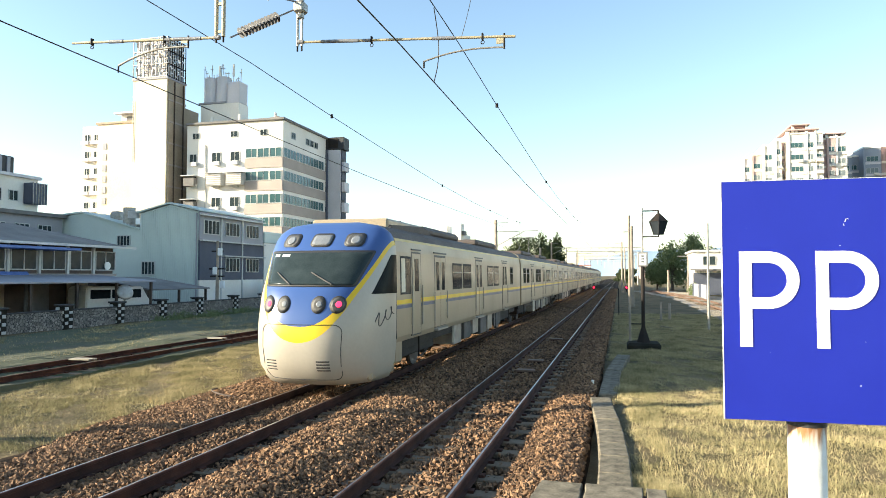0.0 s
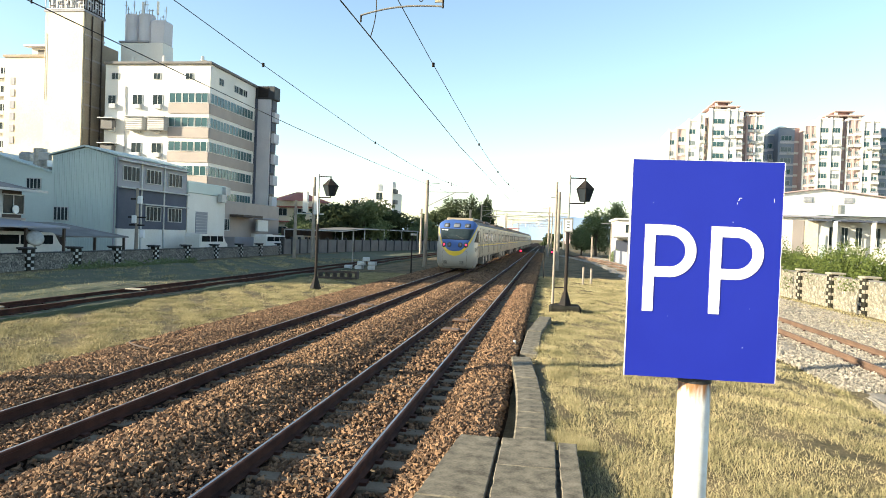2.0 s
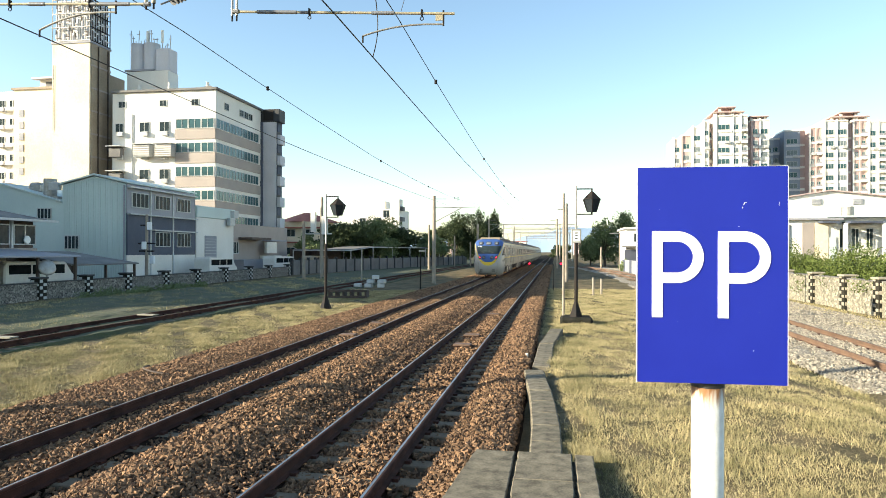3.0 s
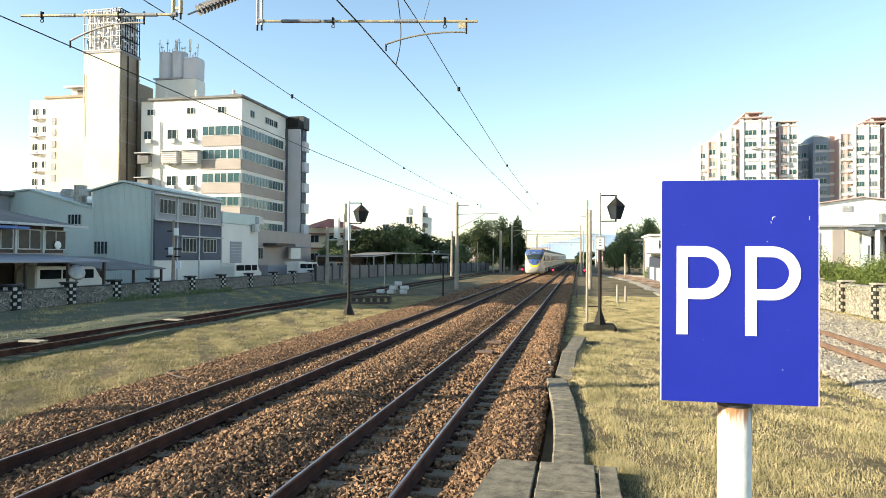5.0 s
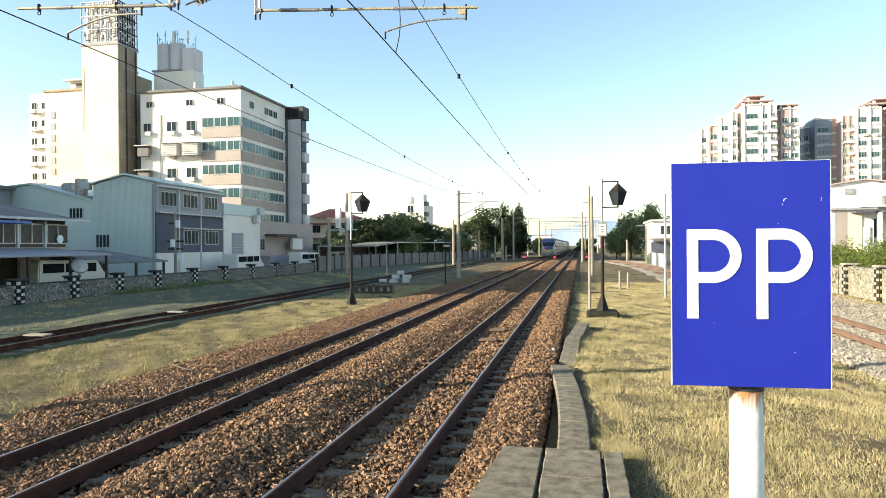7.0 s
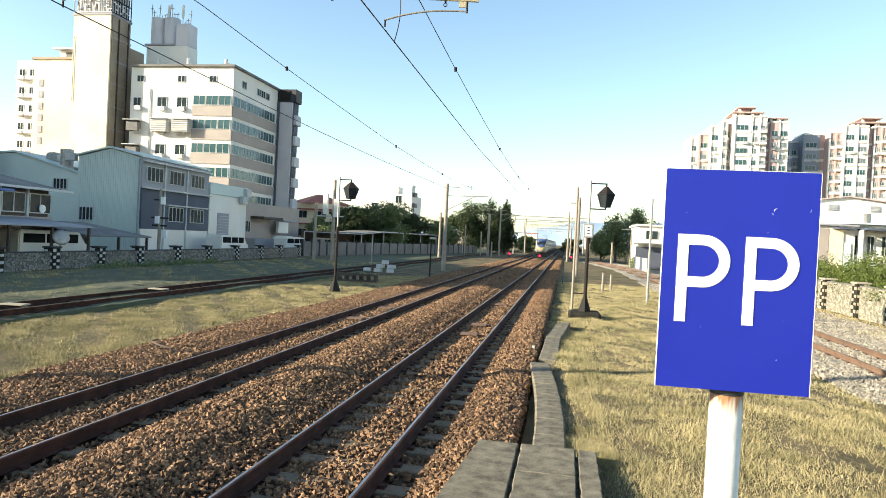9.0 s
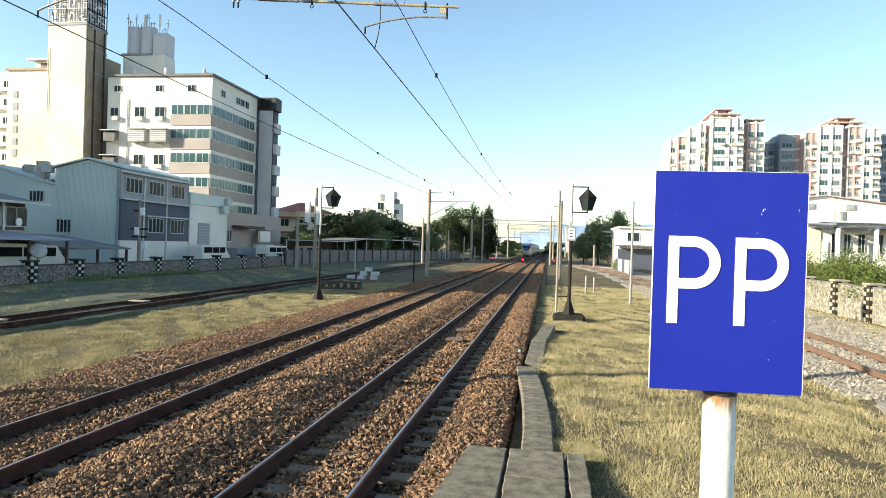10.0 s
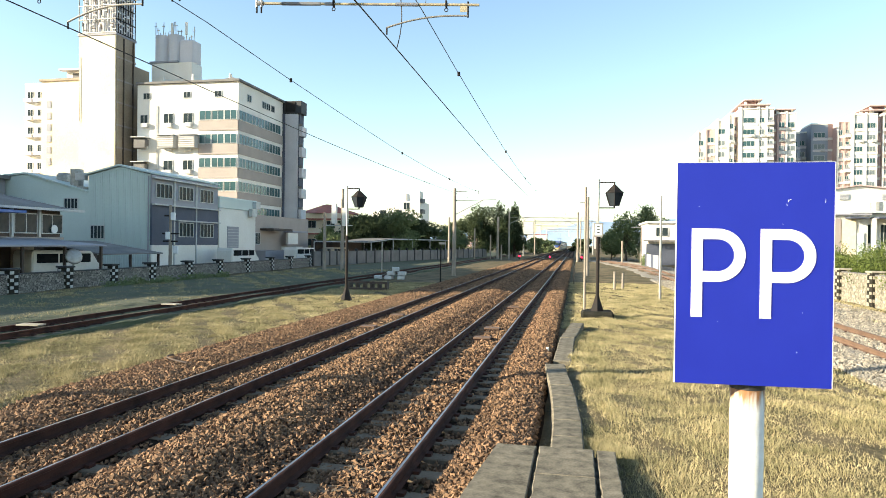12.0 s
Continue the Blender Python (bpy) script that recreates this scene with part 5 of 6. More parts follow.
def mint_house():
    h = thing("mint_house", "mint green sheet clad house with a slate blue window side", "house")
    bm = bmesh.new()
    prism(bm, [(-38.8, -0.5), (-33.2, -0.5), (-33.2, 7.5), (-35.9, 8.15), (-38.8, 7.45)], 10.0, Matrix.Translation((0, 47.6, 0)))
    prism(bm, [(-53.0, -0.5), (-38.8, -0.5), (-38.8, 6.05), (-44.7, 7.6), (-53.0, 6.9)], 9.0, Matrix.Translation((0, 47.65, 0)))
    part("wall", bm, M_MINT, h)
    for i in range(26):
        x = -38.6 + 0.21 * i
        part("sheet_rib", B(x, x + 0.05, 47.57, 47.61, 0, 7.4 + 0.6 * (1 - abs(x + 35.9) / 2.9)), M_MINT, h)
    bm = bmesh.new()
    prism(bm, [(-39.0, 7.48), (-35.9, 8.2), (-33.0, 7.54), (-33.0, 7.66), (-35.9, 8.34), (-39.0, 7.6)], 10.4, Matrix.Translation((0, 47.4, 0)))
    prism(bm, [(-53.2, 6.92), (-44.7, 7.64), (-38.82, 6.09), (-38.82, 6.2), (-44.7, 7.78), (-53.2, 7.05)], 9.2, Matrix.Translation((0, 47.5, 0)))
    part("roof", bm, M_MINT, h)
    part("upper_front", B(-33.2, -33.08, 47.6, 57.6, 5.2, 7.5), M_GREYWALL, h)
    part("middle_front", B(-33.2, -33.04, 47.6, 57.6, 1.9, 5.2), M_DARKBLUE, h)
    part("lower_front", B(-33.2, -33.06, 47.6, 57.6, -0.5, 1.9), M_OFFWHITE, h)
    for y in (50.6, 53.9):
        part("pilaster", B(-33.1, -32.98, y - 0.08, y + 0.08, -0.4, 7.4), M_FRAME, h)
    for z in (5.15, 3.95, 7.25):
        part("ledge", B(-33.1, -32.75, 47.6 if z != 3.95 else 50.8, 57.6, z - 0.05, z + 0.06), M_FRAME, h)
    for y in (49.2, 52.3, 55.6):
        window(h, -33.06, y, 6.3, 2.2, 1.2, 90, None, 3)
    for y in (52.3, 55.6):
        window(h, -33.02, y, 3.2, 2.2, 1.25, 90, None, 3)
    window(h, -40.4, 47.62, 5.2, 1.3, 0.9, 0, None, 3)
    window(h, -37.9, 47.58, 2.9, 1.3, 1.1, 0, None, 3)
    part("drain_pipe", R((-33.3, 47.5, 0), (-33.3, 47.5, 7.4), 0.06), M_GREYWALL, h)
    tk = part("water_tank", R((-40.8, 48.7, 6.6), (-40.8, 48.7, 8.1), 0.5, n=14), M_GALV, h)
    part("tank_stand", B(-41.6, -39.6, 48.1, 49.4, 6.3, 6.62), M_GALV, tk)
    aircon(h, -39.6, 48.0, 7.4, 0)
    part("roof_bump", B(-43.2, -42.2, 49, 50.5, 7.0, 7.9, bevel=0.2), M_GALV, h)


mint_house()


def annex():
    a = thing("annex_building", "low white annex with a grey roller door", "building")
    part("wall", B(-38.0, -33.0, 57.7, 65.0, -0.5, 5.4), M_OFFWHITE, a)
    part("parapet", B(-38.0, -32.9, 57.65, 65.2, 5.4, 6.5, bevel=0.05), M_MINT, a)
    part("roller_door", B(-33.02, -32.95, 59.2, 61.4, 0.2, 3.7), M_GREYWALL, a)
    for k in range(12):
        part("door_slat", B(-32.96, -32.93, 59.25, 61.35, 0.3 + 0.28 * k, 0.34 + 0.28 * k), M_FRAME, a)
    aircon(a, -32.9, 63.8, 5.2, 90, 1.0, 0.8)
    aircon(a, -32.9, 64.6, 6.0, 90, 1.0, 0.8)


annex()


def shop():
    s = thing("shop_building", "brown ground floor shop with small awnings and boxes", "building")
    part("wall", B(-39, -34.2, 66, 82, -0.5, 5.2), M_TAN, s)
    part("awning", B(-34.2, -32.6, 68.5, 73.5, 3.5, 3.75), M_BROWNWOOD, s)
    part("awning", B(-34.2, -33.0, 74.5, 79, 3.4, 3.6), M_GREYWALL, s)
    window(s, -34.18, 67.6, 2.6, 1.6, 1.3, 90, None, 2)
    part("sign_box", B(-33.4, -33.1, 73.4, 76.2, 2.0, 3.3), M_OFFWHITE, s)
    part("counter", B(-34.2, -32.8, 67.0, 72.0, -0.4, 1.3), M_GREYWALL, s)
    part("counter", B(-34.2, -32.6, 74.0, 76.5, -0.4, 1.7), M_OFFWHITE, s)


shop()


def old_house():
    h = thing("old_house", "old two storey timber house with grey hipped roof and awnings", "house")
    # Lengthened unseen to y 4 so its shadow reaches the third track.
    part("wall", B(-42, -31.6, 4, 36.3, -0.5, 4.1), M_BROWNWOOD, h)
    bm = bmesh.new()
    v = [bm.verts.new(p) for p in ((-43, 3, 4.1), (-30.6, 3, 4.1), (-30.6, 37.2, 4.05), (-43, 37.2, 4.1), (-36.5, 5, 5.5), (-36.5, 33.5, 5.5))]
    for f in ((0, 1, 4), (1, 2, 5, 4), (2, 3, 5), (3, 0, 4, 5), (3, 2, 1, 0)):
        bm.faces.new([v[i] for i in f])
    part("roof", bm, M_ROOFGREY, h)
    part("fascia", B(-30.7, -30.55, 21, 37.2, 3.98, 4.12), M_FRAME, h)
    for i in range(7):
        window(h, -31.58, 23.6 + 2.0 * i, 3.2, 1.7, 1.2, 90, None, 1)
        part("porch_post", B(-31.6, -31.45, 22.5 + 2.0 * i, 22.65 + 2.0 * i, 1.6, 4.0), M_FRAME, h)
    part("sill_board", B(-31.6, -31.3, 22, 36.3, 2.25, 2.4), M_TAN, h)
    part("blue_awning", B(-31.6, -30.0, 24.0, 32.0, 3.72, 3.86), M_PALEBLUE, h)
    part("wall_disc", R((-31.5, 35.7, 2.9), (-31.44, 35.7, 2.9), 0.25, n=16), M_WHITEPAINT, h)
    part("tarp_roll", B(-31.4, -30.9, 27.5, 29.5, 1.9, 2.5, bevel=0.15), M_PALEBLUE, h)


old_house()


def lean_to(x0, x1, y0, y1, z_hi, z_lo, label, mat_roof):
    t = thing("lean_to_shed", label, "shed")
    bm = bmesh.new()
    prism(bm, [(x0, z_hi), (x1, z_lo), (x1, z_lo - 0.08), (x0, z_hi - 0.08)], y1 - y0, Matrix.Translation((0, y0, 0)))
    part("roof", bm, mat_roof, t)
    n = int((y1 - y0) / 2.6)
    for i in range(n + 1):
        y = y0 + 0.1 + (y1 - y0 - 0.2) * i / n
        part("post", B(x1 - 0.35, x1 - 0.22, y - 0.06, y + 0.06, -0.3, z_lo - 0.06), M_BROWNWOOD, t)
    # Dark wood closes the bay: the interior's shade put in as colour.
    part("back_wall", B(x0, x0 + 0.1, y0, y1, -0.3, z_hi - 0.09), M_BROWNWOOD, t)
    for i in range(n):
        y = y0 + (y1 - y0) * (i + 0.5) / n
        part("panel", B(x0 + 0.1, x0 + 0.16, y - 0.9, y + 0.7, 0, z_hi - 0.4), M_TOWERSIDE if i % 2 else M_ROOFGREY, t)
    return t


# The first lean-to also runs on unseen, for its shade.
lean_to(-31.3, -26.9, 6, 34.5, 2.35, 1.98, "open lean-to with a grey sheet roof along the wall", M_GREYWALL)
lean_to(-32.8, -27.6, 35.0, 41.0, 2.2, 1.45, "low dark shed with a grey sheet roof", M_ROOFGREY)


def left_white_house():
    h = thing("white_house", "white two storey house with a dark roof water tank", "house")
    part("wall", B(-66, -49.2, 40.5, 47.4, -0.5, 10.6), M_OFFWHITE, h)
    part("roof", B(-66.3, -48.9, 40.2, 47.55, 10.6, 10.85), M_PALEGREY, h)
    part("wall_lower", B(-66, -46.6, 39.5, 47.5, -0.5, 7.2), M_GREYWALL, h)
    part("lower_roof", B(-66.4, -46.2, 39.2, 47.58, 7.2, 7.5), M_ROOFGREY, h)
    tank = part("tank_room", B(-54, -50.4, 42.6, 46.1, 10.85, 12.5, bevel=0.1), M_BLACK, h)
    for k in range(4):
        part("tank_stripe", B(-50.4, -50.3, 42.9 + 0.8 * k, 43.2 + 0.8 * k, 11.0, 12.4), M_GREYWALL, tank)
    window(h, -49.18, 44.9, 9.0, 0.9, 0.9, 90, None, 1)
    window(h, -49.18, 43.2, 9.0, 1.2, 1.1, 90, None, 1)
    cage = part("caged_balcony", B(-49.2, -48.2, 45.9, 47.4, 8.4, 10.2, bevel=0.05), M_DARKBLUE, h)
    for k in range(6):
        part("cage_bar", R((-48.17, 45.95 + 0.28 * k, 8.3), (-48.17, 45.95 + 0.28 * k, 10.25), 0.03, n=6), M_GALV, cage)
    for k in range(3):
        window(h, -46.58, 41.2 + 2.2 * k, 5.9, 1.4, 1.2, 90, None, 2)
        aircon(h, -46.58, 42.2 + 2.2 * k, 4.9, 90)
    # Unseen rear part, added on the sun side for its shade.
    part("unseen_rear_block", B(-76, -66.2, 36.4, 51, -0.5, 12.0), M_OFFWHITE, h)
    # Added block out of view: only its long shadow reaches the tracks.
    t = thing("tall_block", "unseen plain block added to shade the tracks and yard", "building")
    part("wall", B(-76, -60.5, 8.5, 36.2, -0.5, 20.5), M_OFFWHITE, t)
    part("roof", B(-76.2, -60.3, 8.3, 36.3, 20.5, 20.9), M_ROOFGREY, t)


left_white_house()


def van(m, material, label):
    v = thing("van", label, "van", m)
    bm = bmesh.new()
    prism(bm, [(-2.2, 0.35), (2.2, 0.35), (2.2, 1.0), (1.9, 1.15), (1.45, 1.85), (-2.1, 1.9), (-2.2, 1.7)], 1.6, Matrix.Translation((0, -0.8, 0)))
    bmesh.ops.bevel(bm, geom=bm.edges[:], offset=0.06, segments=2, affect="EDGES")
    part("body", bm, material, v)
    for x0, x1 in ((-1.95, -0.7), (-0.6, 0.4), (0.5, 1.35)):
        for y in (-0.81, 0.80):
            part("window", B(x0, x1, y, y + 0.012, 1.2, 1.7), M_TRAINGLASS, v)
    for x in (-1.4, 1.4):
        for y in (-0.82, 0.66):
            part("wheel", R((x, y, 0.3), (x, y + 0.16, 0.3), 0.3, n=18), M_BLACK, v)


van(pose(-28.9, 33.2, -0.22, 0, 0, 78), M_OFFWHITE, "white van parked under the lean-to")
van(pose(-30.4, 56.6, -0.22, 0, 0, 85), M_OFFWHITE, "pale car parked behind the wall")
van(pose(-30.2, 70.5, -0.22, 0, 0, 80), M_OFFWHITE, "white car parked behind the wall")
van(pose(-29.5, 80.0, -0.22, 0, 0, 80), M_TRAINBODY, "beige car parked behind the wall")


def dish():
    d = thing("satellite_dish", "white dish aerial on a short mast", "satellite dish", pose(-26.9, 31.9, 0))
    bm = bmesh.new()
    bmesh.ops.create_uvsphere(bm, u_segments=20, v_segments=10, radius=0.45, matrix=pose(0, 0, 1.35, 70, 0, 60) @ Matrix.Diagonal((1, 1, 0.25, 1)))
    part("bowl", bm, M_GALV, d, smooth=True)
    part("mast", R((-0.1, 0.1, -0.3), (-0.1, 0.1, 1.2), 0.05), M_GALV, d)


dish()


def utility_pole():
    p = thing("utility_pole", "grey pole with boxes and brackets before the slate wall", "utility pole", pose(-31.2, 47.3, -0.24))
    part("pole", R((0, 0, 0), (0, 0, 5.3), 0.14, 0.1, 12), M_CONCPOLE, p)
    for z, w in ((4.4, 0.5), (3.0, 0.7), (2.4, 0.6)):
        part("bracket", B(-w, w, -0.08, 0.08, z, z + 0.12), M_DARKPOLE, p)
    for x, z in ((0.15, 4.1), (0.4, 1.5), (-0.3, 2.6)):
        part("box", B(x, x + 0.35, -0.25, -0.05, z, z + 0.6, bevel=0.03), M_WHITEPAINT, p)


utility_pole()


def rubble_wall(name, x, y0, z1, posts, material, label, slope=0.0):
    west = name == "wall_west"
    w = thing(name, label, "wall", kind="structure")
    for a, b in zip(posts, posts[1:]):
        xa, xb = x + slope * (a - y0), x + slope * (b - y0)
        turn, ln = math.degrees(math.atan2(xa - xb, b - a)), math.hypot(b - a, xb - xa)
        for nm, m, half, za, zb in (("wall_panel", material, 0.14, -0.4, z1), ("coping", M_BLACK if west else M_ROOFGREY, 0.19 if west else 0.16, z1, z1 + 0.05)):
            part(nm, B(-half, half, 0.24, ln - 0.24, za, zb), m, w).matrix_basis = pose(xa, a, 0, 0, 0, turn)
    rng = random.Random(7)
    pale = M_FRAME if west else M_PALESTONE
    up = 0.22 if west else 0.10
    for a in posts:
        xa = x + slope * (a - y0)
        p = part("wall_post", B(xa - 0.25, xa + 0.25, a - 0.26, a + 0.26, -0.4, z1 + up), M_DARKSTONE, w)
        part("post_cap", B(xa - 0.32, xa + 0.32, a - 0.33, a + 0.33, z1 + up, z1 + up + 0.09, bevel=0.02), M_BLACK if west else M_PALESTONE, p)
        for k in range(int((z1 + 0.4) / 0.17)):
            for d in ((-0.125,) if k % 2 else (0.125,)):
                q = rng.uniform(0.09, 0.12)
                z = -0.2 + 0.17 * k
                part("pale_stone", B(xa + d - q, xa + d + q, a - 0.29, a - 0.25, z, z + rng.uniform(0.12, 0.16), bevel=0.015), pale, p)
                for side in (-1, 1):
                    part("pale_stone", B(*sorted((xa + side * 0.24, xa + side * 0.28)), a + d - q, a + d + q, z, z + rng.uniform(0.12, 0.16), bevel=0.015), pale, p)


rubble_wall("wall_west", -25.2, 16, 0.62, [11.8, 15.4, 19.0, 22.6, 26.3, 29.9, 33.5, 37.2, 41.5, 45.8, 50.4, 55.2, 59.6, 64.6], M_WALLL, "rubble faced boundary wall with dark chequered posts", -0.035)
rubble_wall("wall_east", 12.8, 20, 1.15, [21.4, 25.2, 29.0, 32.2, 35.9, 40.1, 44.0, 48.0, 52.0, 56.0, 60.0], M_WALLR, "pale rubble wall with black and white chequered posts")


def far_fence():
    w = thing("concrete_fence", "grey precast fence with dark posts curving along the yard", "fence", kind="structure")
    pts = [(-27.0, 66.0), (-26.6, 72), (-25.4, 79), (-24.2, 86), (-22.9, 94), (-21.4, 103), (-19.9, 113), (-18.6, 122), (-17.4, 132)]
    for (xa, ya), (xb, yb) in zip(pts, pts[1:]):
        ln, a = math.hypot(xb - xa, yb - ya), math.degrees(math.atan2(xa - xb, yb - ya))
        for i in range(3):
            s = part("panel", B(-0.06, 0.06, ln * i / 3 + 0.12, ln * (i + 1) / 3 - 0.12, -0.4, 1.3), M_ROOFGREY, w)
            s.matrix_basis = pose(xa, ya, 0, 0, 0, a)
            s = part("fence_post", B(-0.14, 0.14, ln * i / 3 - 0.12, ln * i / 3 + 0.12, -0.4, 1.55), M_BLACK, w)
            s.matrix_basis = pose(xa, ya, 0, 0, 0, a)


far_fence()


def carport():
    c = thing("carport", "long steel framed carport with a thin flat roof", "carport")
    x0, y0, dx, dy = -27.6, 78.0, 9.0, 43.0
    for i in range(8):
        f = i / 7
        x, y = x0 + dx * f, y0 + dy * f
        h = 2.05 + (0.75 if 2 <= i <= 5 else 0.3)
        part("post", R((x, y, -0.3), (x, y, h), 0.07, n=8), M_FRAME, c)
        part("post", R((x - 4.5, y + 0.9, -0.3), (x - 4.5, y + 0.9, h), 0.07, n=8), M_FRAME, c)
        part("rafter", R((x, y, h), (x - 4.5, y + 0.9, h), 0.06, n=6), M_FRAME, c)
        if i:
            part("eave_bar", R((x, y, h), (x - dx / 7, y - dy / 7, ph), 0.06, n=6), M_FRAME, c)
            bm = bmesh.new()
            v = [bm.verts.new(p) for p in ((x, y, h + 0.08), (x - dx / 7, y - dy / 7, ph + 0.08), (x - dx / 7 - 4.5, y - dy / 7 + 0.9, ph + 0.08), (x - 4.5, y + 0.9, h + 0.08))]
            r = bmesh.ops.extrude_face_region(bm, geom=[bm.faces.new(v)])
            bmesh.ops.translate(bm, vec=(0, 0, 0.05), verts=[g for g in r["geom"] if isinstance(g, bmesh.types.BMVert)])
            part("roof_sheet", bm, M_ROOFGREY, c)
        ph = h
    part("back_wall", B(-0.05, 0.05, 0, math.hypot(dx, dy), -0.3, 2.5), M_BROWNWOOD, c).matrix_basis = pose(x0 - 4.9, y0 + 1, 0, 0, 0, -math.degrees(math.atan2(dx, dy)))


carport()


def red_roof_house():
    h = thing("red_roof_house", "cream house with red tile roofs", "house")
    part("wall", B(-50, -40.5, 112, 122, -0.5, 7.4), M_CREAM, h)
    for z, y in ((3.6, 110.8), (6.2, 111.2)):
        bm = bmesh.new()
        prism(bm, [(-50.5, z), (-40.0, z), (-40.0, z + 0.25), (-50.5, z + 0.25)], 1.6, Matrix.Translation((0, y, 0)) @ pose(0, 0, 0, 0, 0, 0))
        part("roof", bm, M_REDROOF, h)
    part("roof_top", R((-45, 117, 7.4), (-45, 117, 9.2), 6.5, 0.6, 4), M_REDROOF, h)
    for z in (2.2, 5.4):
        for x in (-46, -42.5):
            window(h, x, 111.98, z, 1.6, 1.3, 0, None, 1)


red_roof_house()


def far_white():
    h = thing("white_block", "distant white block with roof aerials", "building")
    part("wall", B(-50, -38, 160, 172, -0.5, 12.6), M_OFFWHITE, h)
    part("stair_top", B(-39.5, -37.6, 159.5, 163, -0.5, 15.0), M_OFFWHITE, h)
    part("stair_top", B(-44, -41.6, 161, 166, 12.6, 14.6), M_OFFWHITE, h)
    for x, z in ((-47, 9.5), (-43, 9.5), (-41, 11.4), (-47, 6), (-43, 6)):
        window(h, x, 159.98, z, 1.6, 1.8, 0, None, 1)
    for k in range(3):
        part("balcony", B(-37.6, -36.9, 160, 162.6, 7 + 2.6 * k, 8 + 2.6 * k), M_ROOFGREY, h)


far_white()


def apartments(x0, y0, sections, canopies, label):
    """Stepped sections: width, top, wall, bays, setback, glass. Each floor has a wide window over a pale spandrel."""
    a = thing("apartment_tower", label, "apartment building", pose(x0, y0, -0.6), "apartment towers")
    x = 0.0
    for w, top, wallm, bays, setback, glass in sections:
        part("wall", B(x, x + w, setback, 14, -0.5, top), wallm, a)
        part("parapet", B(x, x + w - 0.003, setback - 0.15, 14.1, top, top + 0.35), M_OFFWHITE, a)
        floors = int((top - 2) / 2.62)
        bw = w / max(bays, 1)
        for k in range(floors):
            z = top - 2.4 - 2.62 * k
            # White bands turn pale grey on the parts coloured as shaded.
            part("floor_band", B(x + 0.02, x + w - 0.02, setback - 0.12, setback, z - 1.25, z - 0.72), M_OFFWHITE if wallm is not M_SLABBLUE else M_PALEGREY, a)
            for c in range(bays):
                cx = x + bw * (c + 0.5)
                window(a, cx, setback - 0.02, z, min(2.6, bw * 0.66), 1.15, 0, glass if (c + 2 * k) % 3 else M_GREENGLASS, 2 if bw > 2.4 else 1)
                if (c + k) % 4 == 1:
                    aircon(a, cx + bw * 0.2, setback - 0.12, z - 0.9, 0, 0.9, 0.6)
                if bays > 1 and c == bays - 1:
                    bal = part("balcony", B(cx - bw * 0.4, cx + bw * 0.4, setback - 0.95, setback - 0.13, z - 1.2, z - 0.6), M_OFFWHITE, a)
                    part("balcony_rail", B(cx - bw * 0.4, cx + bw * 0.4, setback - 0.96, setback - 0.9, z - 0.55, z - 0.2), M_GREYWALL, bal)
        for c in range(bays):
            px = x + 0.2 + w * c / bays
            part("pier", B(px - 0.18, px + 0.18, setback - 0.22, setback + 0.1, -0.5, top + (0.6 if wallm is M_OFFWHITE else 0)), wallm if bays < 2 or c % 2 else M_OFFWHITE, a)
        x += w
    for xa, xb, z, posts in canopies:
        can = part("roof_canopy", B(xa, xb, 1.0, 9.0, z, z + 0.3, bevel=0.05), M_SALMON, a)
        for k in range(posts):
            cx = xa + 0.6 + (xb - xa - 1.2) * k / max(1, posts - 1)
            part("canopy_post", B(cx - 0.25, cx + 0.25, 1.6, 2.1, z - 1.6, z), M_OFFWHITE, can)
        part("roof_house", B(xa + 1.0, xb - 1.0, 2.6, 8.0, z - 1.8, z - 0.02), M_PINK, can)
    return a


# Both panes use the glass with haze in its colour.
G, D = M_HAZEGLASS, M_HAZEGLASS
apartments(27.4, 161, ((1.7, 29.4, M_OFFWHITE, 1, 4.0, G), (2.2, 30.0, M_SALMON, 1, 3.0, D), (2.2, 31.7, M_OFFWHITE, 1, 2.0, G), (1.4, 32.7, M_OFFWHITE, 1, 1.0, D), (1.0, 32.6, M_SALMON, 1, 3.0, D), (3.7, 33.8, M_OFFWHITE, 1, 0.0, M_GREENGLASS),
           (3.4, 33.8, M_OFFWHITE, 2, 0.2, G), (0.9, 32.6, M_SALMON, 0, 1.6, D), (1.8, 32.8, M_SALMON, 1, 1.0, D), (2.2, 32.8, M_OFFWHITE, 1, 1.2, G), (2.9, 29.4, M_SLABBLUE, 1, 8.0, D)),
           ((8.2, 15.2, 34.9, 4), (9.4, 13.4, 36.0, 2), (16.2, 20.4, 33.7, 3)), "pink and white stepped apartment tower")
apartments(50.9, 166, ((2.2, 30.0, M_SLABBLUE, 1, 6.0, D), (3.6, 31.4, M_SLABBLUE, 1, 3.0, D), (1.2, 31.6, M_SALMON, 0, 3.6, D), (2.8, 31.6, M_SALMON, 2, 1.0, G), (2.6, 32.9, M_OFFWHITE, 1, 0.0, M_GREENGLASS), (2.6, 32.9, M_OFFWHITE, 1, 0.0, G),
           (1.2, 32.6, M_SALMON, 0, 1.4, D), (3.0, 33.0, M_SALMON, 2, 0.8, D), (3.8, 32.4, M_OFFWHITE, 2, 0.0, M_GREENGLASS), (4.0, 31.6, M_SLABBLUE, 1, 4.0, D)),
           ((11.6, 20.0, 34.0, 4), (13.6, 18.0, 35.0, 2)), "pink and white apartment slab with shaded blue grey ends")


